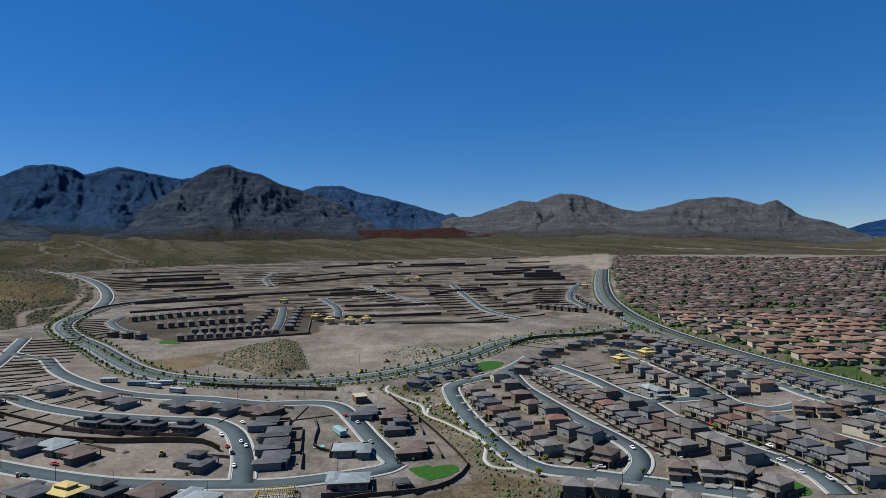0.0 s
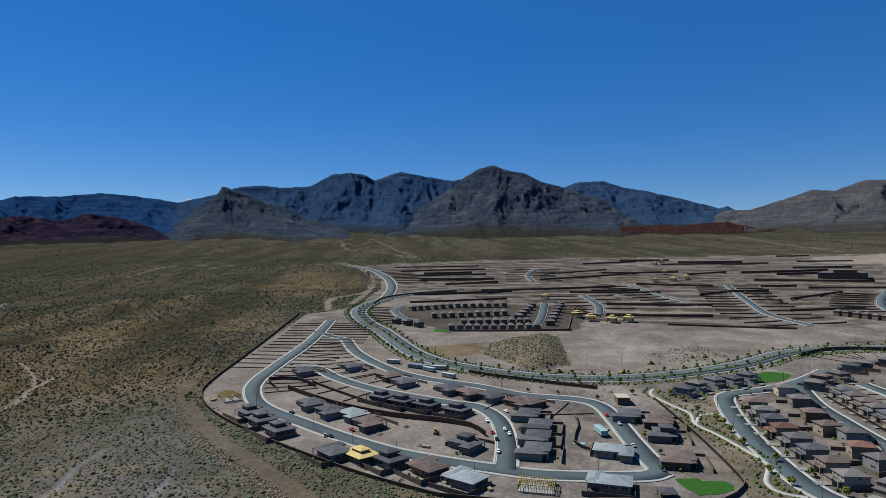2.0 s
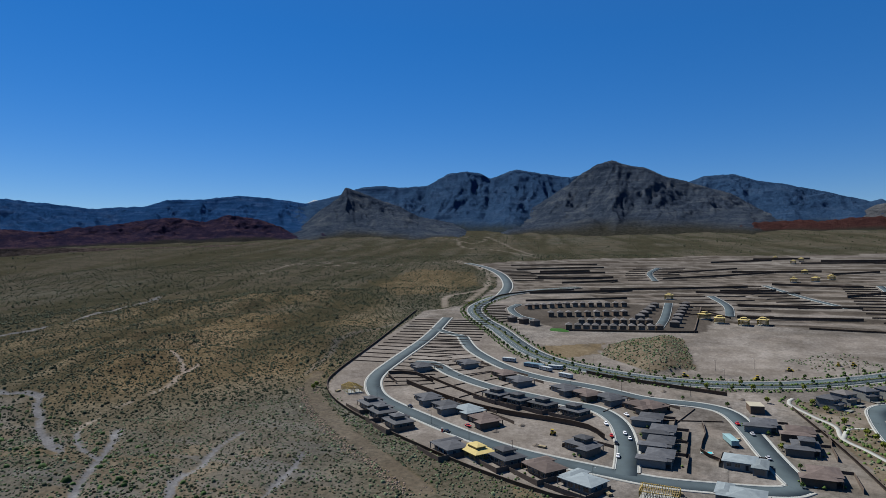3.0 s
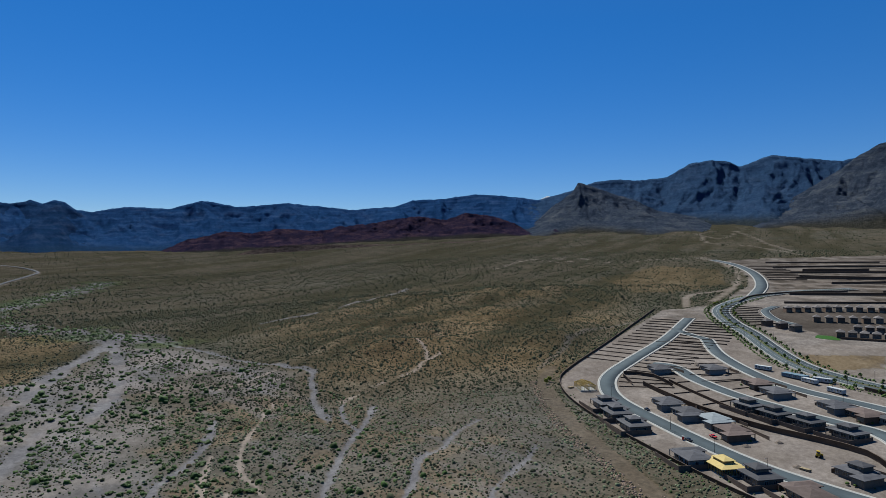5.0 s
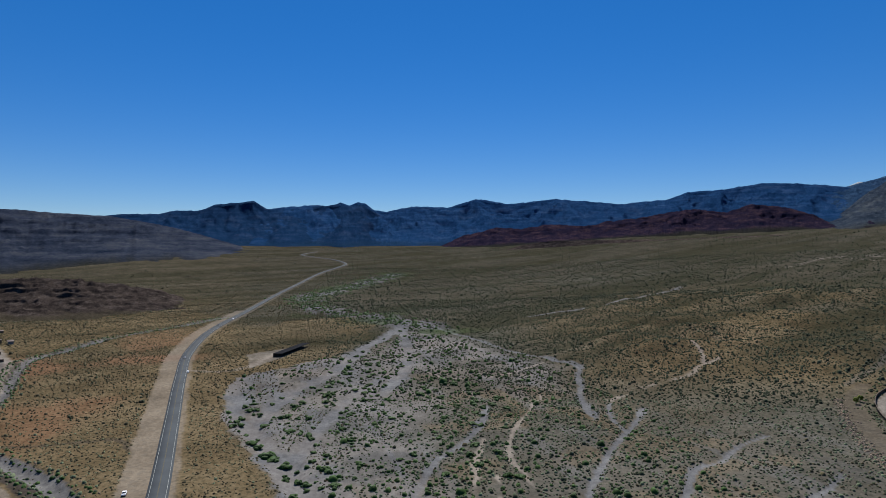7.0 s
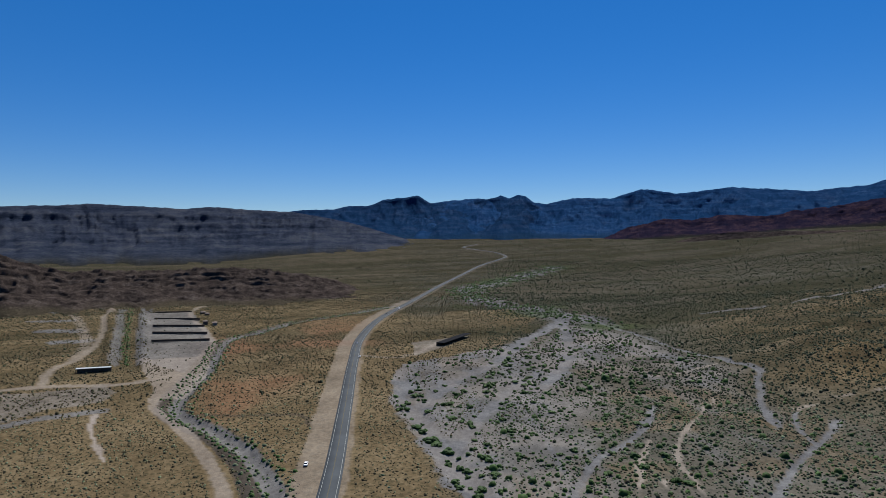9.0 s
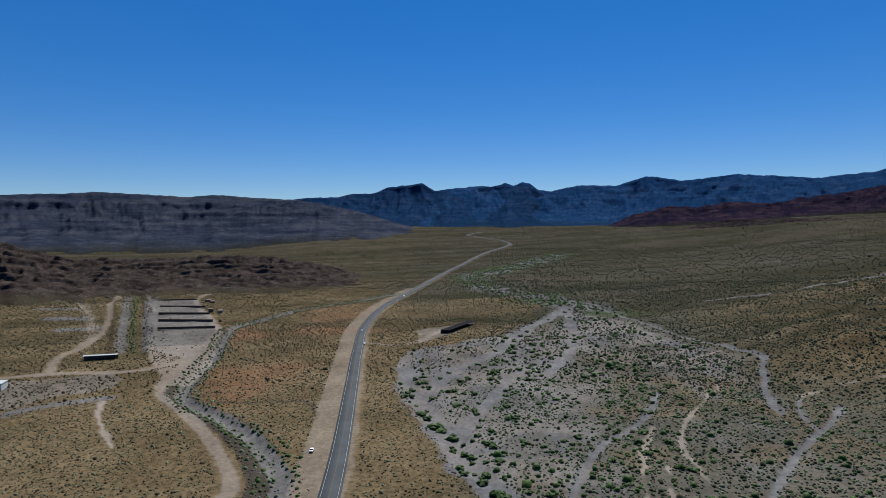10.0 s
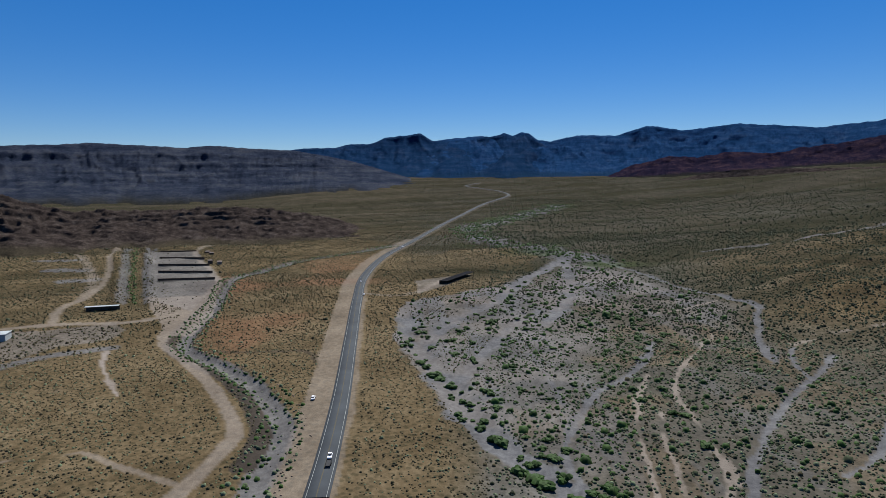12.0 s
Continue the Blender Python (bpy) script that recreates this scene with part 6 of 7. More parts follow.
FAR_WALL = [tiled_far("far_tan_stucco", (0.14, 0.115, 0.095), (0.26, 0.22, 0.18)), tiled_far("far_rose_stucco", (0.11, 0.08, 0.07), (0.2, 0.155, 0.135))]
FAR_GLASS = mottled("far_window", (0.02, 0.022, 0.025), (0.05, 0.05, 0.055), 1.0, 0.3)


def far_house(roof, wall, w, d, h):
    wins = bmesh.new()
    for x in (-3, 2.6):
        for z in ((4.3, 1.5) if h > 4 else (1.6,)):
            box(wins, x - 0.9, -d / 2 - 0.06, z - 0.6, x + 0.9, -d / 2, z + 0.6)
            box(wins, x - 0.9, d / 2, z - 0.6, x + 0.9, d / 2 + 0.06, z + 0.6)
    walls = box(box(bmesh.new(), -w / 2, -d / 2, -1.5, w / 2, d / 2, h), -w / 2, -d / 2 - 3, -1.5, 0, -d / 2 + 0.1, 2.8)
    roofs = hip(hip(bmesh.new(), -w / 2, -d / 2, w / 2, d / 2, h + 0.1, 2.5, 0.8), -w / 2, -d / 2 - 3, 0, -d / 2 + 0.05, 2.9, 0.8, 0.4)
    return template([(walls, wall), (roofs, roof), (wins, FAR_GLASS)])


FAR = [far_house(FAR_ROOF[i % 3], FAR_WALL[i % 2], w, d, h) for i, (w, d, h) in enumerate(((13, 15, 4.8), (13.5, 15, 3.0), (12.5, 16, 5.2), (13.5, 15, 3.0), (12, 15, 5.0), (13, 15, 3.4)))]
fr = random.Random(21)
ur, spots = radians(-13), []
for row in range(-4, 64):
    for col in range(-30, 90):
        u, v = 250 + col * 15.5, 330 + row * 25 - (3 if row % 2 else 0)
        x, y = u * math.cos(ur) - (v - 420) * math.sin(ur) * 0.55, u * math.sin(ur) * 0.35 + v + 40 + 9 * math.sin(u / 130)
        if fr.random() < 0.94:
            spots.append((x + fr.uniform(-1.6, 1.6), y + fr.uniform(-2.5, 2.5), (math.pi if row % 2 else 0) + ur * 0.4 + fr.uniform(-0.16, 0.16)))
sx, sy = np.array([s[0] for s in spots]), np.array([s[1] for s in spots])
clear = inside(sx, sy, Z_RIGHT) & (off_line(sx, sy, MAINROAD, 15, 60) > 27)
clear &= fbm(sx / 130, sy / 130, 2, 77) < 0.74
spots = [s for s, ok in zip(spots, clear) if ok]
spots.sort(key=lambda s: math.hypot(s[0], s[1]))


def estate_house(roofc, wallc, label, h=4.9, w=12, d=14):
    t = root("house", label, "house", "clay-roofed houses of the older estate")
    part("wall", boxed(-w / 2, -d / 2, -1.5, w / 2, d / 2, h), STUCCO[wallc], t)
    part("garage_wing", boxed(-w / 2, -d / 2 - 3, -1.5, 0, -d / 2 - 0.01, 2.8), STUCCO[wallc], t)
    part("roof", hip(bmesh.new(), -w / 2, -d / 2, w / 2, d / 2, h + 0.1, 2.3, 0.8), ROOFS[roofc], t)
    part("lower_roof", hip(bmesh.new(), -w / 2, -d / 2 - 3, 0, -d / 2 - 0.1, 2.95, 0.8, 0.4), ROOFS[roofc], t)
    for x in (-3, 2.6):
        part("window", boxed(x - 0.9, d / 2, h - 1.9, x + 0.9, d / 2 + 0.06, h - 0.7), GLASS, t)
        part("window", boxed(x - 0.9, -d / 2 - 0.06, h - 1.9, x + 0.9, -d / 2, h - 0.7), GLASS, t)
    return t


ESTATE = [estate_house("clay", "tan", "tan stucco house with orange clay tile roof"), estate_house("red", "cream", "cream stucco house with red-brown tile roof"), estate_house("brown", "tan", "low tan stucco house with brown tile roof", 3.4, 12, 14), estate_house("clay", "cream", "cream stucco house with clay tile roof", 5.2, 12, 13)]
for x, y, t in spots[:90]:
    copy_thing(fr.choice(ESTATE), put(x, y, math.degrees(t), 0.2))
for proto in ESTATE:
    for ob in [*proto.children_recursive, proto]:
        bpy.data.objects.remove(ob)
merged("distant_houses", FAR, [(fr.randrange(6), x, y, float(plain(x, y)), t, 1.0) for x, y, t in spots[90:]], "hundreds of clay-roofed stucco houses packed in rows", "houses")


# ---------------------------------------------------------------- plants
def clump(seed, blobs, flat=0.7, spread=0.8):
    """A leafy clump: several jagged domes of small facets."""
    q = np.random.RandomState(seed)
    bm = bmesh.new()
    for b in range(blobs):
        cx, cy, cz = (0, 0, 0) if b == 0 else (q.uniform(-spread, spread), q.uniform(-spread, spread), q.uniform(0.0, 0.5))
        rad = 1.0 if b == 0 else q.uniform(0.4, 0.75)
        n = 6
        rings = []
        for k, (rr_, zz) in enumerate(((0.7, 0.0), (1.0, 0.4), (0.62, 0.85))):
            rings.append([bm.verts.new((cx + rad * rr_ * q.uniform(0.72, 1.2) * math.cos(6.283 * (i + 0.5 * k) / n), cy + rad * rr_ * q.uniform(0.72, 1.2) * math.sin(6.283 * (i + 0.5 * k) / n), (cz + rad * zz * q.uniform(0.8, 1.2)) * flat)) for i in range(n)])
        tip = bm.verts.new((cx, cy, (cz + rad * q.uniform(0.95, 1.2)) * flat))
        for lo, hi in zip(rings, rings[1:]):
            for i in range(n):
                bm.faces.new((lo[i], lo[(i + 1) % n], hi[i]))
                bm.faces.new((lo[(i + 1) % n], hi[(i + 1) % n], hi[i]))
        for i in range(n):
            bm.faces.new((rings[-1][i], rings[-1][(i + 1) % n], tip))
    return bm


def tiny(seed, n=4):
    """A small ragged bush of a dozen facets."""
    q = np.random.RandomState(seed)
    bm = bmesh.new()
    step = 2 * math.pi / n
    lo = [bm.verts.new((q.uniform(0.8, 1.2) * math.cos(step * i), q.uniform(0.6, 1.15) * math.sin(step * i), 0.0)) for i in range(n)]
    hi = [bm.verts.new((q.uniform(0.45, 0.9) * math.cos(step * (i + 0.5)), q.uniform(0.45, 0.9) * math.sin(step * (i + 0.5)), q.uniform(0.45, 0.95))) for i in range(n)]
    tip = bm.verts.new((q.uniform(-0.2, 0.2), q.uniform(-0.2, 0.2), q.uniform(0.8, 1.1)))
    for i in range(n):
        bm.faces.new((lo[i], lo[(i + 1) % n], hi[i]))
        bm.faces.new((lo[(i + 1) % n], hi[(i + 1) % n], hi[i]))
        bm.faces.new((hi[i], hi[(i + 1) % n], tip))
    return bm


bq = random.Random(8)


def along(points, offset, gap, start=0.0, jitter=2.0):
    c = spline(points, 3.0)
    d = np.concatenate([[0], np.cumsum(np.hypot(*np.diff(c, axis=0).T))])
    for s in np.arange(start, d[-1], gap):
        s += bq.uniform(-jitter, jitter)
        p, n = [np.array([np.interp(v, d, c[:, 0]), np.interp(v, d, c[:, 1])]) for v in (s, s + 2)]
        t = (n - p) / (np.linalg.norm(n - p) + 1e-9)
        yield p[0] - t[1] * offset, p[1] + t[0] * offset


def scatter(count, r0, r1, a0, a1, seed):
    q = np.random.RandomState(seed)
    r = np.sqrt(q.uniform(r0 * r0, r1 * r1, count))
    a = np.radians(q.uniform(a0, a1, count))
    return -np.sin(a) * r, np.cos(a) * r, q


def dot(seed):
    """A small far shrub: a jagged mound of a few facets."""
    q = np.random.RandomState(seed)
    bm = bmesh.new()
    lo = [bm.verts.new((q.uniform(0.85, 1.25) * math.cos(2.0944 * i), q.uniform(0.85, 1.25) * math.sin(2.0944 * i), -0.1)) for i in range(3)]
    hi = [bm.verts.new((q.uniform(0.55, 0.95) * math.cos(2.0944 * i + 0.7), q.uniform(0.55, 0.95) * math.sin(2.0944 * i + 0.7), q.uniform(0.8, 1.3))) for i in range(3)]
    for i in range(3):
        bm.faces.new((lo[i], lo[(i + 1) % 3], hi[i]))
        bm.faces.new((lo[(i + 1) % 3], hi[(i + 1) % 3], hi[i]))
    bm.faces.new(hi)
    return bm


sage_at, dry_at, leaf_at, far_at = [], [], [], []
NO_BUSH = [(HIGHWAY, 9.5), ([(x, y - 11.0) for x, y in HIGHWAY[:8]], 6.0), (TRACKA, 5), (TRACKB, 5), (TRACKC, 4.5), (TRACKD, 2.5), (TRACKE, 1.2), (FIREBREAK, 4.5), (TRACK_NW, 6), (HILL_TRACK, 5), (LONG_TRAIL, 5), *((bed, 0.75 * wide) for bed, wide in BEDS), *((line, 0.7 * wide) for line, wide in THREADS)]
for count, r0, r1, seed in ((58000, 190, 450, 1), (54000, 450, 720, 2), (52000, 720, 1150, 3), (38000, 1150, 2100, 4), (18000, 2000, 3400, 5)):
    x, y, q = scatter(count, r0, r1, 14 if r0 < 1900 else -20, 136, seed)
    az_, r_ = bearing(x, y), np.hypot(x, y)
    ok = ~inside(x, y, DEVELOPED) & ~inside(x, y, PAD)
    for line, half in NO_BUSH if r0 < 1100 else NO_BUSH[:2]:
        ok &= off_line(x, y, line, 14, 25) > half
    x, y, az_, r_ = x[ok], y[ok], az_[ok], r_[ok]
    infan = inside(x, y, Z_WASHFAN)
    inwash = off_line(x, y, CHANNEL, 14, 40) < 10
    thick = fbm(x / 30, y / 30, 3, 91)
    calm_hill = inside(x, y, [(-836, 958), (-906, 1232), (-773, 1265), (-612, 1021), (-589, 881), (-640, 809)])
    bays = inside(x, y, [(-843, -474), (-867, -423), (-614, -272), (-491, -245), (-516, -287), (-608, -342)])
    keep = np.where(inwash | bays, 0.05, np.where(infan, 0.85 - 0.5 * np.maximum(sstep(77, 84, az_), sstep(450, 560, r_)) + 1.1 * (thick - 0.4), 0.55 + 0.9 * (thick - 0.3)))
    u = q.uniform(0, 1, len(x)) + 0.35 * calm_hill
    ok = u < keep
    x, y, az_, r_, infan = x[ok], y[ok], az_[ok], r_[ok], infan[ok]
    z = land(x, y) - 0.08
    ochre_side = (az_ > 90) | (off_line(x, y, HIGHWAY[:7], 14, 60) < 34)
    size = np.exp(q.normal(0, 0.32, len(x))) * np.where(ochre_side, 0.46, 0.58) * (1 + 0.2 * sstep(430, 470, r_) + 1.0 * sstep(600, 1400, r_) + 0.9 * sstep(1800, 3000, r_))
    turn = q.uniform(0, 6.28, len(x))
    pick = q.uniform(0, 1, len(x))
    for i in range(len(x)):
        row = (int(pick[i] * 977) % 4 + (4 if r0 > 400 else 0), x[i], y[i], z[i], turn[i], size[i])
        if infan[i] and pick[i] < (0.2 if az_[i] > 76 else 0.07):
            leaf_at.append((*row[:5], size[i] * (1.1 + 1.5 * ((pick[i] * 613) % 1.0) ** 2)))
        elif ochre_side[i] and pick[i] < 0.8:
            dry_at.append(row)
        elif r0 > 400 or pick[i] < 0.5:
            far_at.append(row)
        elif pick[i] < 0.62:
            dry_at.append(row)
        else:
            sage_at.append(row)
# planted slope by the footpath and rough slopes inside the estate
for poly, count, size0, seed in ((PLANTED, 600, 0.7, 31), (Z_SLOPE, 900, 0.9, 32), ([(-330, 345), (-300, 318), (-200, 276), (-80, 262), (0, 275), (60, 255), (40, 215), (-170, 225), (-260, 265)], 1100, 0.7, 33), ([(-60, 590), (-30, 560), (10, 600), (-20, 650)], 160, 0.9, 34)):
    q = np.random.RandomState(seed)
    p = np.array(poly, float)
    x, y = q.uniform(p[:, 0].min(), p[:, 0].max(), count * 2), q.uniform(p[:, 1].min(), p[:, 1].max(), count * 2)
    ok = inside(x, y, poly) & (off_line(x, y, PATH, 8, 20) > 2) & (off_line(x, y, S4, 8, 20) > 8) & (off_line(x, y, PERI, 8, 20) > 1.5) & (off_line(x, y, FIREBREAK, 8, 20) > 5)
    for xx, yy, zz in zip(x[ok], y[ok], land(x[ok], y[ok])):
        (sage_at if q.uniform() < 0.6 else leaf_at if q.uniform() < 0.5 else dry_at).append((q.randint(4), xx, yy, zz, q.uniform(0, 6), size0 * q.uniform(0.5, 1.3)))
gq = np.random.RandomState(44)
for off in (-9, -6, 6, 9, 2):
    for x, y in along(CHANNEL, off, 3.2, 0, 1.4):
        (leaf_at if gq.uniform() < 0.5 else sage_at).append((gq.randint(4), x + gq.normal(0, 1.6), y + gq.normal(0, 1.6), 0.0, gq.uniform(0, 6), gq.uniform(0.5, 1.5)))
for x, y in along(PERI, -5, 2.6, 0, 1.2):
    leaf_at.append((gq.randint(4), x + gq.normal(0, 2.5), y + gq.normal(0, 2.5), 0.0, gq.uniform(0, 6), gq.uniform(0.4, 1.0)))
for x, y in along(UPSTREAM, 0, 1.1, 0, 0.6):
    leaf_at.append((gq.randint(4), x + gq.normal(0, 18), y + gq.normal(0, 22), 0.0, gq.uniform(0, 6), gq.uniform(1.2, 3.0)))
for x, y in along([(-514, -309), (-690, -412), (-871, -514)], 0, 2.2, 0, 1.0):
    leaf_at.append((gq.randint(4), x + gq.normal(0, 2), y + gq.normal(0, 2), 0.0, gq.uniform(0, 6), gq.uniform(0.6, 1.6)))
for rows in (leaf_at, sage_at):
    low = [i for i, v in enumerate(rows) if v[3] == 0.0]
    for i, z in zip(low, land(np.array([rows[i][1] for i in low]), np.array([rows[i][2] for i in low]))):
        rows[i] = (*rows[i][:3], z - 0.1, *rows[i][4:])
for name, mat, rows, lab in (("sagebrush", SAGE, sage_at, "grey-green desert scrub scattered over the plain"), ("creosote_brush", CREOSOTE, far_at, "dark olive creosote bushes dotted over the desert plain"), ("dry_brush", DRY, dry_at, "small dry brown desert shrubs on ochre soil"), ("creosote_scrub", LEAF, leaf_at, "dark green creosote scrub in the wash")):
    merged(name, [template([(tiny(s), mat)]) for s in range(4)] + [template([(dot(s), mat)]) for s in range(4)], rows, lab, "shrubs")

# larger bushes of the wash, each its own thing
BUSHES = []
for s in range(4):
    BUSHES.append(tagged(part("bush", clump(40 + s, 9, 0.75, 1.0), LEAF), "large dark green bush in the sandy wash", "bush", "large bushes of the wash"))


bushes_at = []


def bush_at(x, y, size):
    bushes_at.append((x, y, size))


def grow_bush(x, y, z, size):
    m = Matrix.Translation((x, y, z)) @ Matrix.Rotation(bq.uniform(0, 6.28), 4, "Z") @ Matrix.Diagonal((size * bq.uniform(0.8, 1.3), size, size * bq.uniform(1.0, 1.5), 1))
    o = copy_thing(bq.choice(BUSHES), Matrix.Identity(4))
    o.matrix_basis = m


for i, (x, y) in enumerate(Z_BIGBUSH):
    bush_at(x, y, 2.8 if i in (0, 1, 8, 9, 10) else bq.uniform(1.6, 2.4))
bush_at(-228, 11, 2.6), bush_at(-219, 20, 2.8), bush_at(-336, -27, 2.4), bush_at(-259, 3, 2.3)
for k in range(300):
    i = bq.randrange(len(WASHA) - 1) if k < 150 else None
    if i is not None:
        (ax, ay), (bx, by), f = WASHA[i], WASHA[i + 1], bq.random()
        bx, by = ax + (bx - ax) * f + bq.uniform(-4, 60), ay + (by - ay) * f + bq.uniform(-14, 34)
        if inside(np.array([bx]), np.array([by]), Z_WASHFAN)[0]:
            bush_at(bx, by, bq.uniform(1.0, 2.3))
    else:
        r, a = bq.uniform(300, 620), radians(bq.uniform(72, 94))
        if inside(np.array([-math.sin(a) * r]), np.array([math.cos(a) * r]), Z_WASHFAN)[0]:
            bush_at(-math.sin(a) * r, math.cos(a) * r, bq.uniform(0.9, 2.0))
for (x, y, size), z in zip(bushes_at, land(np.array([b[0] for b in bushes_at], float), np.array([b[1] for b in bushes_at], float))):
    grow_bush(x, y, float(z) - 0.1, size)
for proto in BUSHES:
    for ob in [*proto.children_recursive, proto]:
        bpy.data.objects.remove(ob)


def tree(label, leafmat, tall, seed):
    t = root("tree", label, "tree", "street trees")
    tk = bmesh.new()
    bmesh.ops.create_cone(tk, segments=6, radius1=0.16, radius2=0.08, depth=tall * 0.55, cap_ends=True, matrix=Matrix.Translation((0, 0, tall * 0.25 - 0.2)))
    for k in range(4):
        m = Matrix.Translation((0, 0, tall * 0.45)) @ Matrix.Rotation(k * 1.57 + 0.4, 4, "Z") @ Matrix.Rotation(0.7, 4, "Y") @ Matrix.Translation((0, 0, tall * 0.15))
        bmesh.ops.create_cone(tk, segments=5, radius1=0.07, radius2=0.03, depth=tall * 0.3, cap_ends=False, matrix=m)
    part("trunk", tk, BARK, t)
    cr = bmesh.new()
    q = np.random.RandomState(seed)
    for k in range(64):
        th, ph = q.uniform(0, 6.28), q.uniform(-0.9, 1.4)
        rad = tall * 0.36 * q.uniform(0.45, 1.05)
        c = Vector((math.cos(th) * math.cos(ph) * rad, math.sin(th) * math.cos(ph) * rad, tall * 0.56 + math.sin(ph) * rad * 0.9))
        m = Matrix.Translation(c) @ Euler((q.uniform(0, 6), q.uniform(0, 6), 0)).to_matrix().to_4x4()
        bmesh.ops.create_cone(cr, segments=3, radius1=tall * 0.15 * q.uniform(0.6, 1.2), radius2=0, depth=tall * 0.12, cap_ends=True, matrix=m)
    part("crown", cr, leafmat, t)
    return t


TREES = [tree("small green street tree on the verge", TREELEAF, 3.0, 1), tree("small green street tree with open crown", TREELEAF, 3.6, 2), tree("yellow-green palo verde tree in bloom", LIME, 4.5, 3)]


for pts, off, gap in ((PARKWAY[2:], 14.5, 17), (PARKWAY[2:], -14.5, 15), (PARKWAY[2:], 0, 26), (MAINROAD, 16, 16), (MAINROAD, -17, 13), (S4, 7.5, 26), (S2[5:], 8, 24), (S5, 7.5, 30)):
    for x, y in along(pts, off, gap):
        if math.hypot(x, y) < 950:
            copy_thing(bq.choice(TREES[:2] * 4 + TREES[2:]), put(x, y, bq.uniform(0, 360), 0.1))
for x, y in ((12, 372), (-12, 428), (30, 322), (44, 300), (26, 352), (-22, 450), (6, 392), (54, 282), (22, 335), (-1, 412), (3, 405), (-340, 332), (-337, 326), (-55, 455), (-30, 462), (200, 660), (215, 668), (232, 672), (150, 690)):
    copy_thing(TREES[2], put(x, y, bq.uniform(0, 360), 0.1))
for proto in TREES:
    for ob in [*proto.children_recursive, proto]:
        bpy.data.objects.remove(ob)
tq = random.Random(14)
garden = []
for _ in range(8000):
    s = tq.choice(spots)
    x, y = s[0] + tq.uniform(-9, 9), s[1] + tq.choice((-1, 1)) * tq.uniform(9.5, 13)
    garden.append((tq.randrange(3), x, y, float(plain(x, y)), tq.uniform(0, 6), tq.uniform(1.2, 3.6)))
merged("garden_trees", [template([(clump(60 + s, 1, 1.1, 1.0), GARDENLEAF)]) for s in range(3)], garden, "green garden trees between the distant houses", "trees")
yard = []
for rows in (ROW_B1, ROW_B2, ROW_C1, ROW_C2, ROW_D0, ROW_D1, ROW_D2, ROW_E1, ROW_A1, ROW_A2, ROW_A4, ROW_A5, ROW_W1, ROW_G1, ROW_SLATE[12:], ROW_UPPER, ROW_BROWN):
    for x, y in rows:
        for k in range(5):
            a, rad = tq.uniform(0, 6.28), tq.uniform(9.5, 12)
            yard.append((tq.randrange(3), x + math.cos(a) * rad, y + math.sin(a) * rad, float(plain(x, y)), tq.uniform(0, 6), tq.uniform(0.4, 1.1)))
merged("garden_shrubs", [template([(clump(70 + s, 1, 1.0), TREELEAF)]) for s in range(3)], yard, "small green shrubs in the front gardens", "shrubs")
# plants of the medians and verges
verge = []
for pts, off in ((PARKWAY[2:], 0.0), (PARKWAY[2:], 14), (PARKWAY[2:], -14), (PARKWAY[2:], -18), (MAINROAD, 0), (MAINROAD, -16), (MAINROAD, 16), (PATH, 4), (PATH, -4)):
    for x, y in along(pts, off, 2.4, 0, 1.2):
        verge.append((tq.randrange(3), x + tq.uniform(-1.2, 1.2), y + tq.uniform(-1.2, 1.2), float(plain(x, y)) + 0.2, tq.uniform(0, 6), tq.uniform(0.45, 1.25)))
px_, py_ = np.array([tq.uniform(-60, 110) for _ in range(900)]), np.array([tq.uniform(255, 480) for _ in range(900)])
free = inside(px_, py_, PLANTED) & (off_line(px_, py_, PATH, 6, 30) > 2.2) & (off_line(px_, py_, S4, 6, 30) > 8)
for x, y in zip(px_[free], py_[free]):
    verge.append((tq.randrange(4) if tq.random() < 0.4 else tq.randrange(3), x, y, float(plain(x, y)) - 0.05, tq.uniform(0, 6), tq.uniform(0.3, 1.1)))
merged("verge_shrubs", [template([(tiny(80 + s, 6), LIME if s == 3 else TREELEAF)]) for s in range(4)], verge, "low shrubs planted along parkway and path", "shrubs")


# ---------------------------------------------------------------- lawns, pools, rubble
def lawn(points, label, rnd=2.0):
    c = spline(points + points[:1], rnd)[:-1]
    bm = bmesh.new()
    top = [bm.verts.new((x, y, float(plain(x, y)) + 0.16)) for x, y in c]
    low = [bm.verts.new((v.co.x, v.co.y, v.co.z - 0.5)) for v in top]
    bm.faces.new(top)
    for i in range(len(top)):
        j = (i + 1) % len(top)
        bm.faces.new((low[i], low[j], top[j], top[i]))
    bmesh.ops.recalc_face_normals(bm, faces=bm.faces[:])
    return tagged(part("lawn", bm, GRASS), label, "lawn", kind="structure")


lawn(LAWN, "bright green turf lawn with straight edges", 40.0)
lawn(LAWN2, "bright green oval lawn by the estate entrance")
lawn([(152, 292), (157, 288), (160, 276), (155, 270), (150, 276)], "small green back garden lawn")
lawn([(-296, 652), (-283, 655), (-270, 640), (-290, 638)], "green strip of lawn by the dark houses")
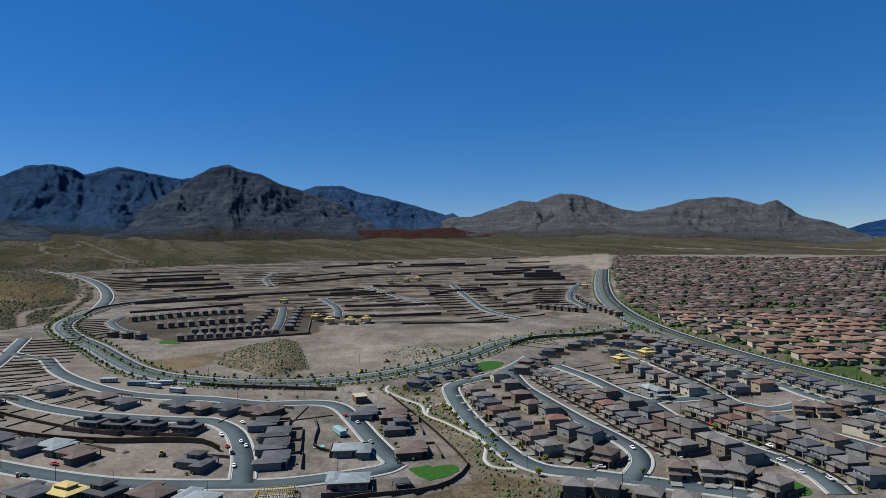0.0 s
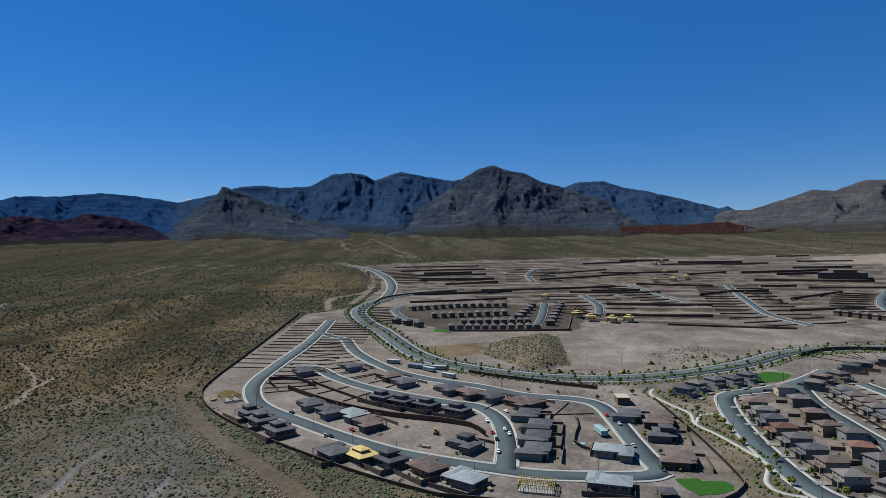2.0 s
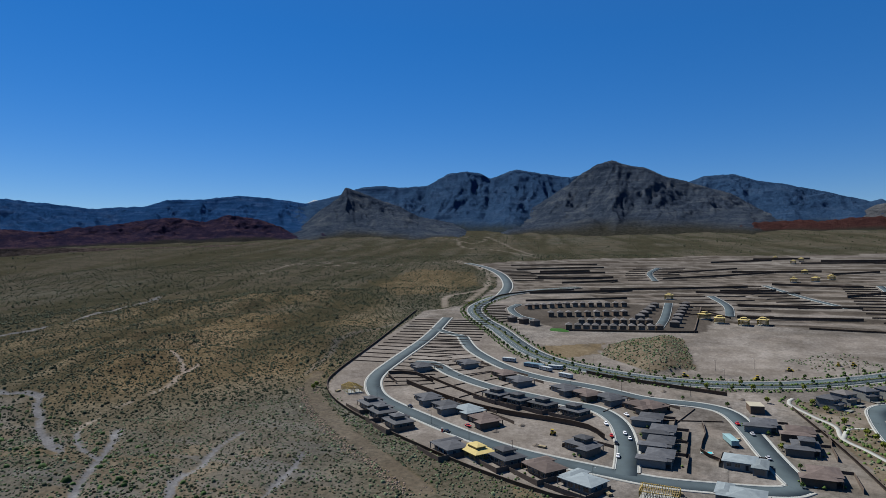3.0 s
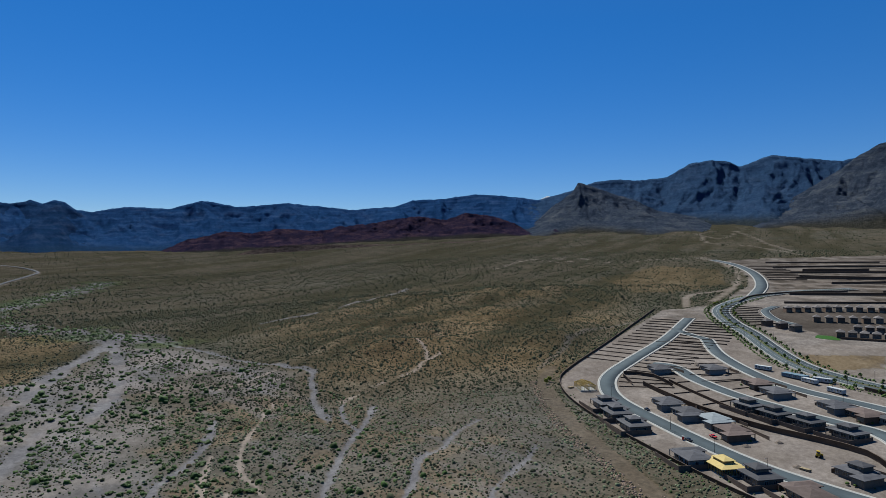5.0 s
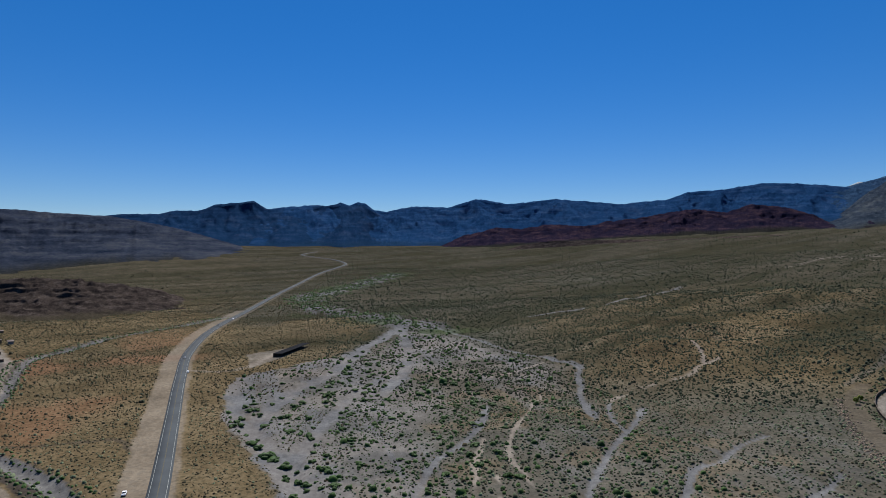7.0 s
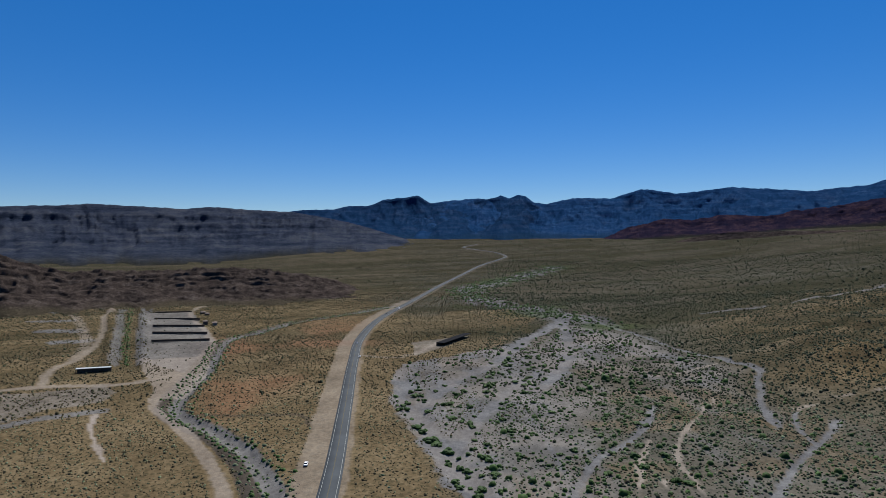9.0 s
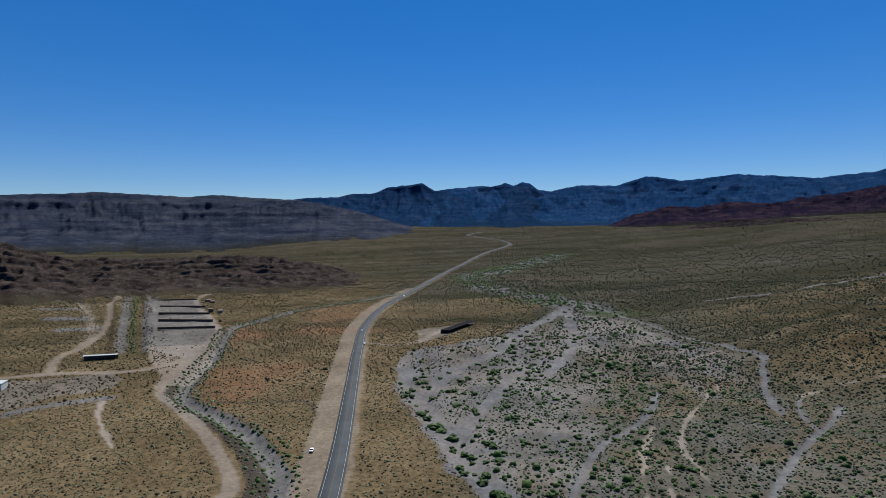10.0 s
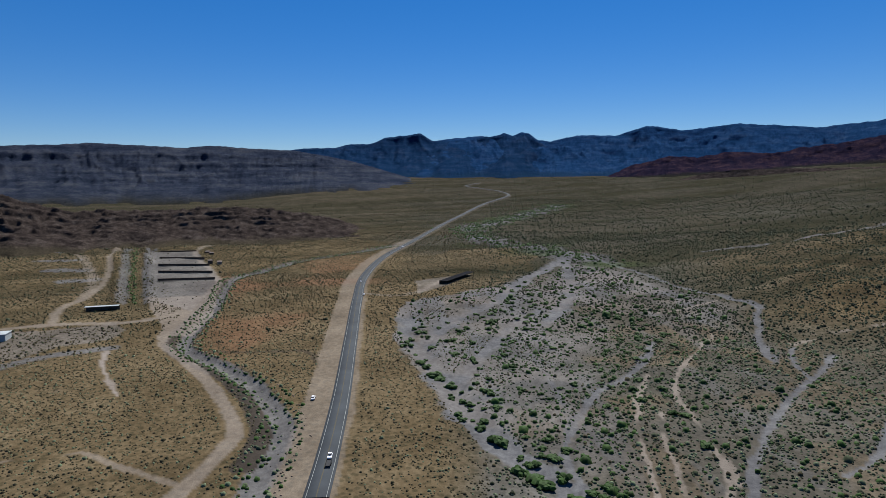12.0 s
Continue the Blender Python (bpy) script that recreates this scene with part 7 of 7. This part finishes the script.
for x, y, t in ((134, 303, 10), (-70, 345, 20)):
    pool = root("swimming_pool", "small turquoise swimming pool with pale rim", "pool")
    part("water", boxed(-2.6, -1.5, -0.2, 2.6, 1.5, 0.22), POOL, pool)
    rim = bmesh.new()
    box(rim, -3.1, -2.0, -0.2, 3.1, -1.5, 0.3), box(rim, -3.1, 1.5, -0.2, 3.1, 2.0, 0.3), box(rim, -3.1, -1.5, -0.2, -2.6, 1.5, 0.3), box(rim, 2.6, -1.5, -0.2, 3.1, 1.5, 0.3)
    part("rim", rim, CONCRETE, pool)
    pool.matrix_basis = put(x, y, t)
rub, rq = [], random.Random(3)
for x, y in along(FIREBREAK[1:], -8.5, 1.0, 0, 0.8):
    for k in range(4):
        xx, yy = x + rq.gauss(0, 2.0), y + rq.gauss(0, 2.0)
        rub.append((rq.randrange(4), xx, yy, 0.0, rq.uniform(0, 6), rq.uniform(0.3, 0.9)))
for x, y in along(CHANNEL[:5], -9, 1.6, 0, 0.8):
    rub.append((rq.randrange(4), x + rq.gauss(0, 2), y + rq.gauss(0, 2), 0.0, rq.uniform(0, 6), rq.uniform(0.25, 0.7)))
rz = land(np.array([v[1] for v in rub]), np.array([v[2] for v in rub])) - 0.1
rub = [(*v[:3], z, *v[4:]) for v, z in zip(rub, rz)]
merged("rubble", [template([(tiny(20 + s), BOULDER)]) for s in range(4)], rub, "pale broken rock rubble along the graded track", "rocks")


# ---------------------------------------------------------------- vehicles, lamps, machines
def car(color, label, kind="car"):
    t = root("car" if kind == "car" else "pickup_truck", label, kind)
    b = boxed(-2.25, -0.9, 0.35, 2.25, 0.9, 0.95, bevel=0.12)
    part("body", b, CAR_PAINT[color], t)
    c = boxed(-1.3, -0.78, 0.94, 0.9, 0.78, 1.5, bevel=0.1) if kind == "car" else boxed(-0.4, -0.8, 0.94, 1.2, 0.8, 1.75, bevel=0.1)
    for v in c.verts:
        if v.co.z > 1.3:
            v.co.x = v.co.x * 0.75 - 0.05
            v.co.y *= 0.85
    cab = part("cabin", c, GLASS, t, "dark glazed cabin")
    part("car_roof", boxed(-0.95, -0.62, 1.49, 0.6, 0.62, 1.54) if kind == "car" else boxed(-0.3, -0.66, 1.74, 0.85, 0.66, 1.79), CAR_PAINT[color], t)
    for x in (-1.4, 1.4):
        for y in (-0.9, 0.9):
            wb = bmesh.new()
            bmesh.ops.create_cone(wb, segments=12, radius1=0.34, radius2=0.34, depth=0.24, cap_ends=True, matrix=Matrix.Translation((x, y, 0.34)) @ Matrix.Rotation(radians(90), 4, "X"))
            part("wheel", wb, RUBBER, t)
    return t


CARS = {c: car(c, f"{c} parked car on the street") for c in CAR_PAINT}
PICK = car("white", "white pickup truck on the highway", "pickup_truck")
cq = random.Random(6)
for x, y in Z_CARS + Z_CARS0:
    # parked along the nearest street
    best = min(((float(off_line(np.array([x]), np.array([y]), s, 6, 90)[0]), s) for s in (S1, S2, S3, S4, S4B, S5)), key=lambda b: b[0])[1]
    c = spline(best, 4)
    k = int(np.argmin(np.hypot(c[:, 0] - x, c[:, 1] - y)).clip(1, len(c) - 2))
    d = c[k + 1] - c[k - 1]
    copy_thing(CARS[cq.choice(("white", "white", "white", "black", "black", "silver", "silver", "red"))], put(x, y, math.degrees(math.atan2(d[1], d[0])), 0.3))
hx = spline(HIGHWAY, 4)
for (x, y), kind, side in zip(Z_HWCARS, ("white", "pick", "white", "silver", "black", "white"), (0, -1.8, -1.8, 1.8, -1.8, 1.8)):
    k = int(np.argmin(np.hypot(hx[:, 0] - x, hx[:, 1] - y)).clip(1, len(hx) - 2))
    d = hx[k + 1] - hx[k - 1]
    copy_thing(PICK if kind == "pick" else CARS[kind], put(x, y, math.degrees(math.atan2(d[1], d[0])), 0.28 if side else 0.1))
trailer = root("flatbed_trailer", "dark flatbed trailer behind the pickup truck", "trailer")
part("deck", boxed(-2.6, -1.0, 0.55, 2.6, 1.0, 0.8, bevel=0.05), DARK, trailer)
part("side_rail", boxed(-2.6, 0.9, 0.8, 2.6, 1.0, 1.5), DARK, trailer)
part("side_rail", boxed(-2.6, -1.0, 0.8, 2.6, -0.9, 1.5), DARK, trailer)
for x in (-0.6, 0.6):
    for y in (-1.0, 1.0):
        wb = bmesh.new()
        bmesh.ops.create_cone(wb, segments=12, radius1=0.36, radius2=0.36, depth=0.24, cap_ends=True, matrix=Matrix.Translation((x, y, 0.36)) @ Matrix.Rotation(radians(90), 4, "X"))
        part("wheel", wb, RUBBER, trailer)
trailer.matrix_basis = put(-227.6, -61.9, 8, 0.28)
for proto in [*CARS.values(), PICK]:
    for ob in [*proto.children_recursive, proto]:
        bpy.data.objects.remove(ob)


def street_lamp():
    t = root("street_lamp", "tall dark steel street lamp with one arm", "street lamp", "street lamps")
    p = bmesh.new()
    bmesh.ops.create_cone(p, segments=8, radius1=0.14, radius2=0.08, depth=8.6, cap_ends=True, matrix=Matrix.Translation((0, 0, 3.9)))
    part("pole", p, DARK, t)
    part("arm", boxed(0, -0.05, 8.0, 1.9, 0.05, 8.12), DARK, t)
    part("lamp_head", boxed(1.5, -0.16, 7.9, 2.3, 0.16, 8.05, bevel=0.03), METAL, t)
    part("base", boxed(-0.25, -0.25, -0.5, 0.25, 0.25, 0.35), CONCRETE, t)
    return t


LAMP = street_lamp()
for x, y in Z_LAMPS:
    copy_thing(LAMP, put(x, y, bq.uniform(0, 360)))
for pts, off, gap in ((PARKWAY[4:], 12.5, 55), (PARKWAY[4:], -12.5, 55), (MAINROAD, 14, 60), (S4, -6.6, 45), (S5, 6.2, 45), (S7, 6.2, 45)):
    for x, y in along(pts, off, gap, 15):
        copy_thing(LAMP, put(x, y, bq.uniform(0, 360)))
LAMP.matrix_basis = put(-180, 430)


def digger(label):
    t = root("bulldozer", label, "construction machine", "earth movers")
    part("body", boxed(-1.6, -0.8, 0.8, 1.5, 0.8, 1.9, bevel=0.1), DOZER, t)
    part("cab", boxed(-1.2, -0.7, 1.9, 0.2, 0.7, 3.0, bevel=0.08), GLASS, t)
    part("cab_roof", boxed(-1.35, -0.85, 3.0, 0.35, 0.85, 3.15), DOZER, t)
    for y in (-1.05, 1.05):
        part("track", boxed(-2.0, y - 0.28, 0.0, 1.9, y + 0.28, 0.95, bevel=0.25), RUBBER, t)
    part("blade", boxed(2.2, -1.6, 0.1, 2.45, 1.6, 1.2, bevel=0.06), DOZER, t)
    for y in (-0.9, 0.9):
        part("push_arm", boxed(0.3, y - 0.08, 0.5, 2.25, y + 0.08, 0.7), DOZER, t)
    return t


DIG = digger("yellow bulldozer standing on graded soil")
DIG.matrix_basis = put(*Z_DOZERS[0], 20, 0.05)
for x, y in Z_DOZERS[1:]:
    copy_thing(DIG, put(x, y, bq.uniform(0, 360), 0.05))

# ---------------------------------------------------------------- the shooting ground and its shelters
def shelter_row(a, b, deep, high, label, roofmat=DARK, name="shade_shelter"):
    """A long open shelter between two places: flat roof on posts with a low back wall."""
    (ax, ay), (bx, by) = a, b
    l = math.hypot(bx - ax, by - ay)
    t = root(name, label, "shelter", "shelters of the shooting ground")
    part("roof", boxed(-l / 2, -deep / 2, high, l / 2, deep / 2, high + 0.25), roofmat, t)
    part("back_wall", boxed(-l / 2, deep / 2 - 0.3, -2.0, l / 2, deep / 2, high), BLOCK, t)
    for k in range(5):
        x = -l / 2 + 0.4 + (l - 0.8) * k / 4
        part("post", boxed(x - 0.12, -deep / 2 + 0.1, -2.0, x + 0.12, -deep / 2 + 0.34, high), DARK, t)
    t.matrix_basis = put((ax + bx) / 2, (ay + by) / 2, math.degrees(math.atan2(by - ay, bx - ax)), 0.1)
    return t


for i in range(0, 10, 2):
    (ax, ay), (bx, by) = Z_BERMS[i], Z_BERMS[i + 1]
    ax, ay, bx, by = ax - 0.15 * (bx - ax), ay - 0.15 * (by - ay), bx + 0.3 * (bx - ax), by + 0.3 * (by - ay)
    wall_line("wall_range", [(ax, ay), ((ax + bx) / 2, (ay + by) / 2), (bx, by)], 1.5, 0.8, BLOCK, "dark low wall closing a gravel firing bay", 10)
shelter_row(SHELTER[0], SHELTER[1], 9, 2.3, "long dark shade shelter on a gravel pad", FELT)
shelter_row(Z_BLD[0], Z_BLD[1], 5, 1.9, "long grey open shed beside the dirt road", METAL)
for x, y, w, d, h, mat, t in ((*Z_BLD[2], 9, 6, 3, STUCCO["brown"], 30), (*Z_BLD[3], 12, 5, 2.6, STUCCO["grey"], 25), (*Z_BLD[4], 11, 8, 4, METAL, 20), (*Z_BLD[5], 40, 20, 10, METAL, 10), (-815, -375, 9, 5, 3, STUCCO["brown"], 30), (-745, -345, 8, 5, 3, STUCCO["brown"], 30)):
    t_ = root("shed", "plain metal or stucco shed on bare ground", "shed")
    part("wall", boxed(-w / 2, -d / 2, -1.5, w / 2, d / 2, h), mat, t_)
    part("roof", hip(bmesh.new(), -w / 2, -d / 2, w / 2, d / 2, h + 0.1, 0.8, 0.4), METAL if mat is METAL else ROOFS["brown"], t_)
    part("door", boxed(-1, -d / 2 - 0.06, 0, 1, -d / 2, 2.2), DARK, t_)
    t_.matrix_basis = put(x, y, t, 0.1)

toilet = root("portable_toilet", "red plastic portable toilet at the building yard", "toilet")
part("cabin", boxed(-0.6, -0.6, 0.0, 0.6, 0.6, 2.1, bevel=0.05), CAR_PAINT["red"], toilet)
part("roof", hip(bmesh.new(), -0.6, -0.6, 0.6, 0.6, 2.12, 0.2, 0.06, 0.05), METAL, toilet)
part("door", boxed(-0.4, -0.64, 0.15, 0.4, -0.6, 1.95), CAR_PAINT["red"], toilet)
toilet.matrix_basis = put(-206.1, 301.5, 30, 0.05)


# ---------------------------------------------------------------- heaps and stacks on the building lots
def dirt_heap(label, seed):
    """A tipped heap of soil: an uneven mound that flattens out at its foot."""
    q = np.random.RandomState(seed)
    bm = bmesh.new()
    rings = []
    for k, (rad, high) in enumerate(((2.6, -0.3), (2.1, 0.25), (1.35, 0.8), (0.6, 1.2))):
        rings.append([bm.verts.new((rad * q.uniform(0.8, 1.2) * math.cos(6.283 * (i + 0.5 * k) / 9), rad * q.uniform(0.75, 1.1) * math.sin(6.283 * (i + 0.5 * k) / 9), high * q.uniform(0.85, 1.15))) for i in range(9)])
    tip = bm.verts.new((q.uniform(-0.3, 0.3), q.uniform(-0.3, 0.3), 1.35))
    for lo, hi in zip(rings, rings[1:]):
        for i in range(9):
            bm.faces.new((lo[i], lo[(i + 1) % 9], hi[i]))
            bm.faces.new((lo[(i + 1) % 9], hi[(i + 1) % 9], hi[i]))
    for i in range(9):
        bm.faces.new((rings[-1][i], rings[-1][(i + 1) % 9], tip))
    return tagged(part("dirt_heap", bm, HEAP), label, "dirt heap", "heaps on the building lots")


def lumber_stack(label):
    """Sawn timber in two packs on bearers."""
    t = root("lumber_stack", label, "lumber", "lumber stacks on the building lots")
    for x in (-1.6, 1.6):
        part("bearer", boxed(x - 0.08, -1.0, -0.15, x + 0.08, 1.0, 0.12), LUMBER, t)
    for y in (-0.55, 0.55):
        pack = bmesh.new()
        for k in range(4):
            box(pack, -2.4 + 0.07 * k, y - 0.48, 0.12 + 0.2 * k, 2.4 - 0.05 * k, y + 0.48, 0.29 + 0.2 * k)
        part("timber_pack", pack, TIMBER, t)
    return t


HEAPS = [dirt_heap("low heap of tipped brown soil on graded ground", 5 + k) for k in range(3)]
hq = random.Random(19)
for x, y in HEAP_AT:
    copy_thing(hq.choice(HEAPS), put(x, y, hq.uniform(0, 360), 0.0))
STACK = lumber_stack("stack of yellow sawn lumber on a bare building lot")
for x, y in STACK_AT:
    copy_thing(STACK, put(x, y, hq.uniform(0, 180), 0.15))
for proto in [*HEAPS, STACK]:
    for ob in [*proto.children_recursive, proto]:
        bpy.data.objects.remove(ob)
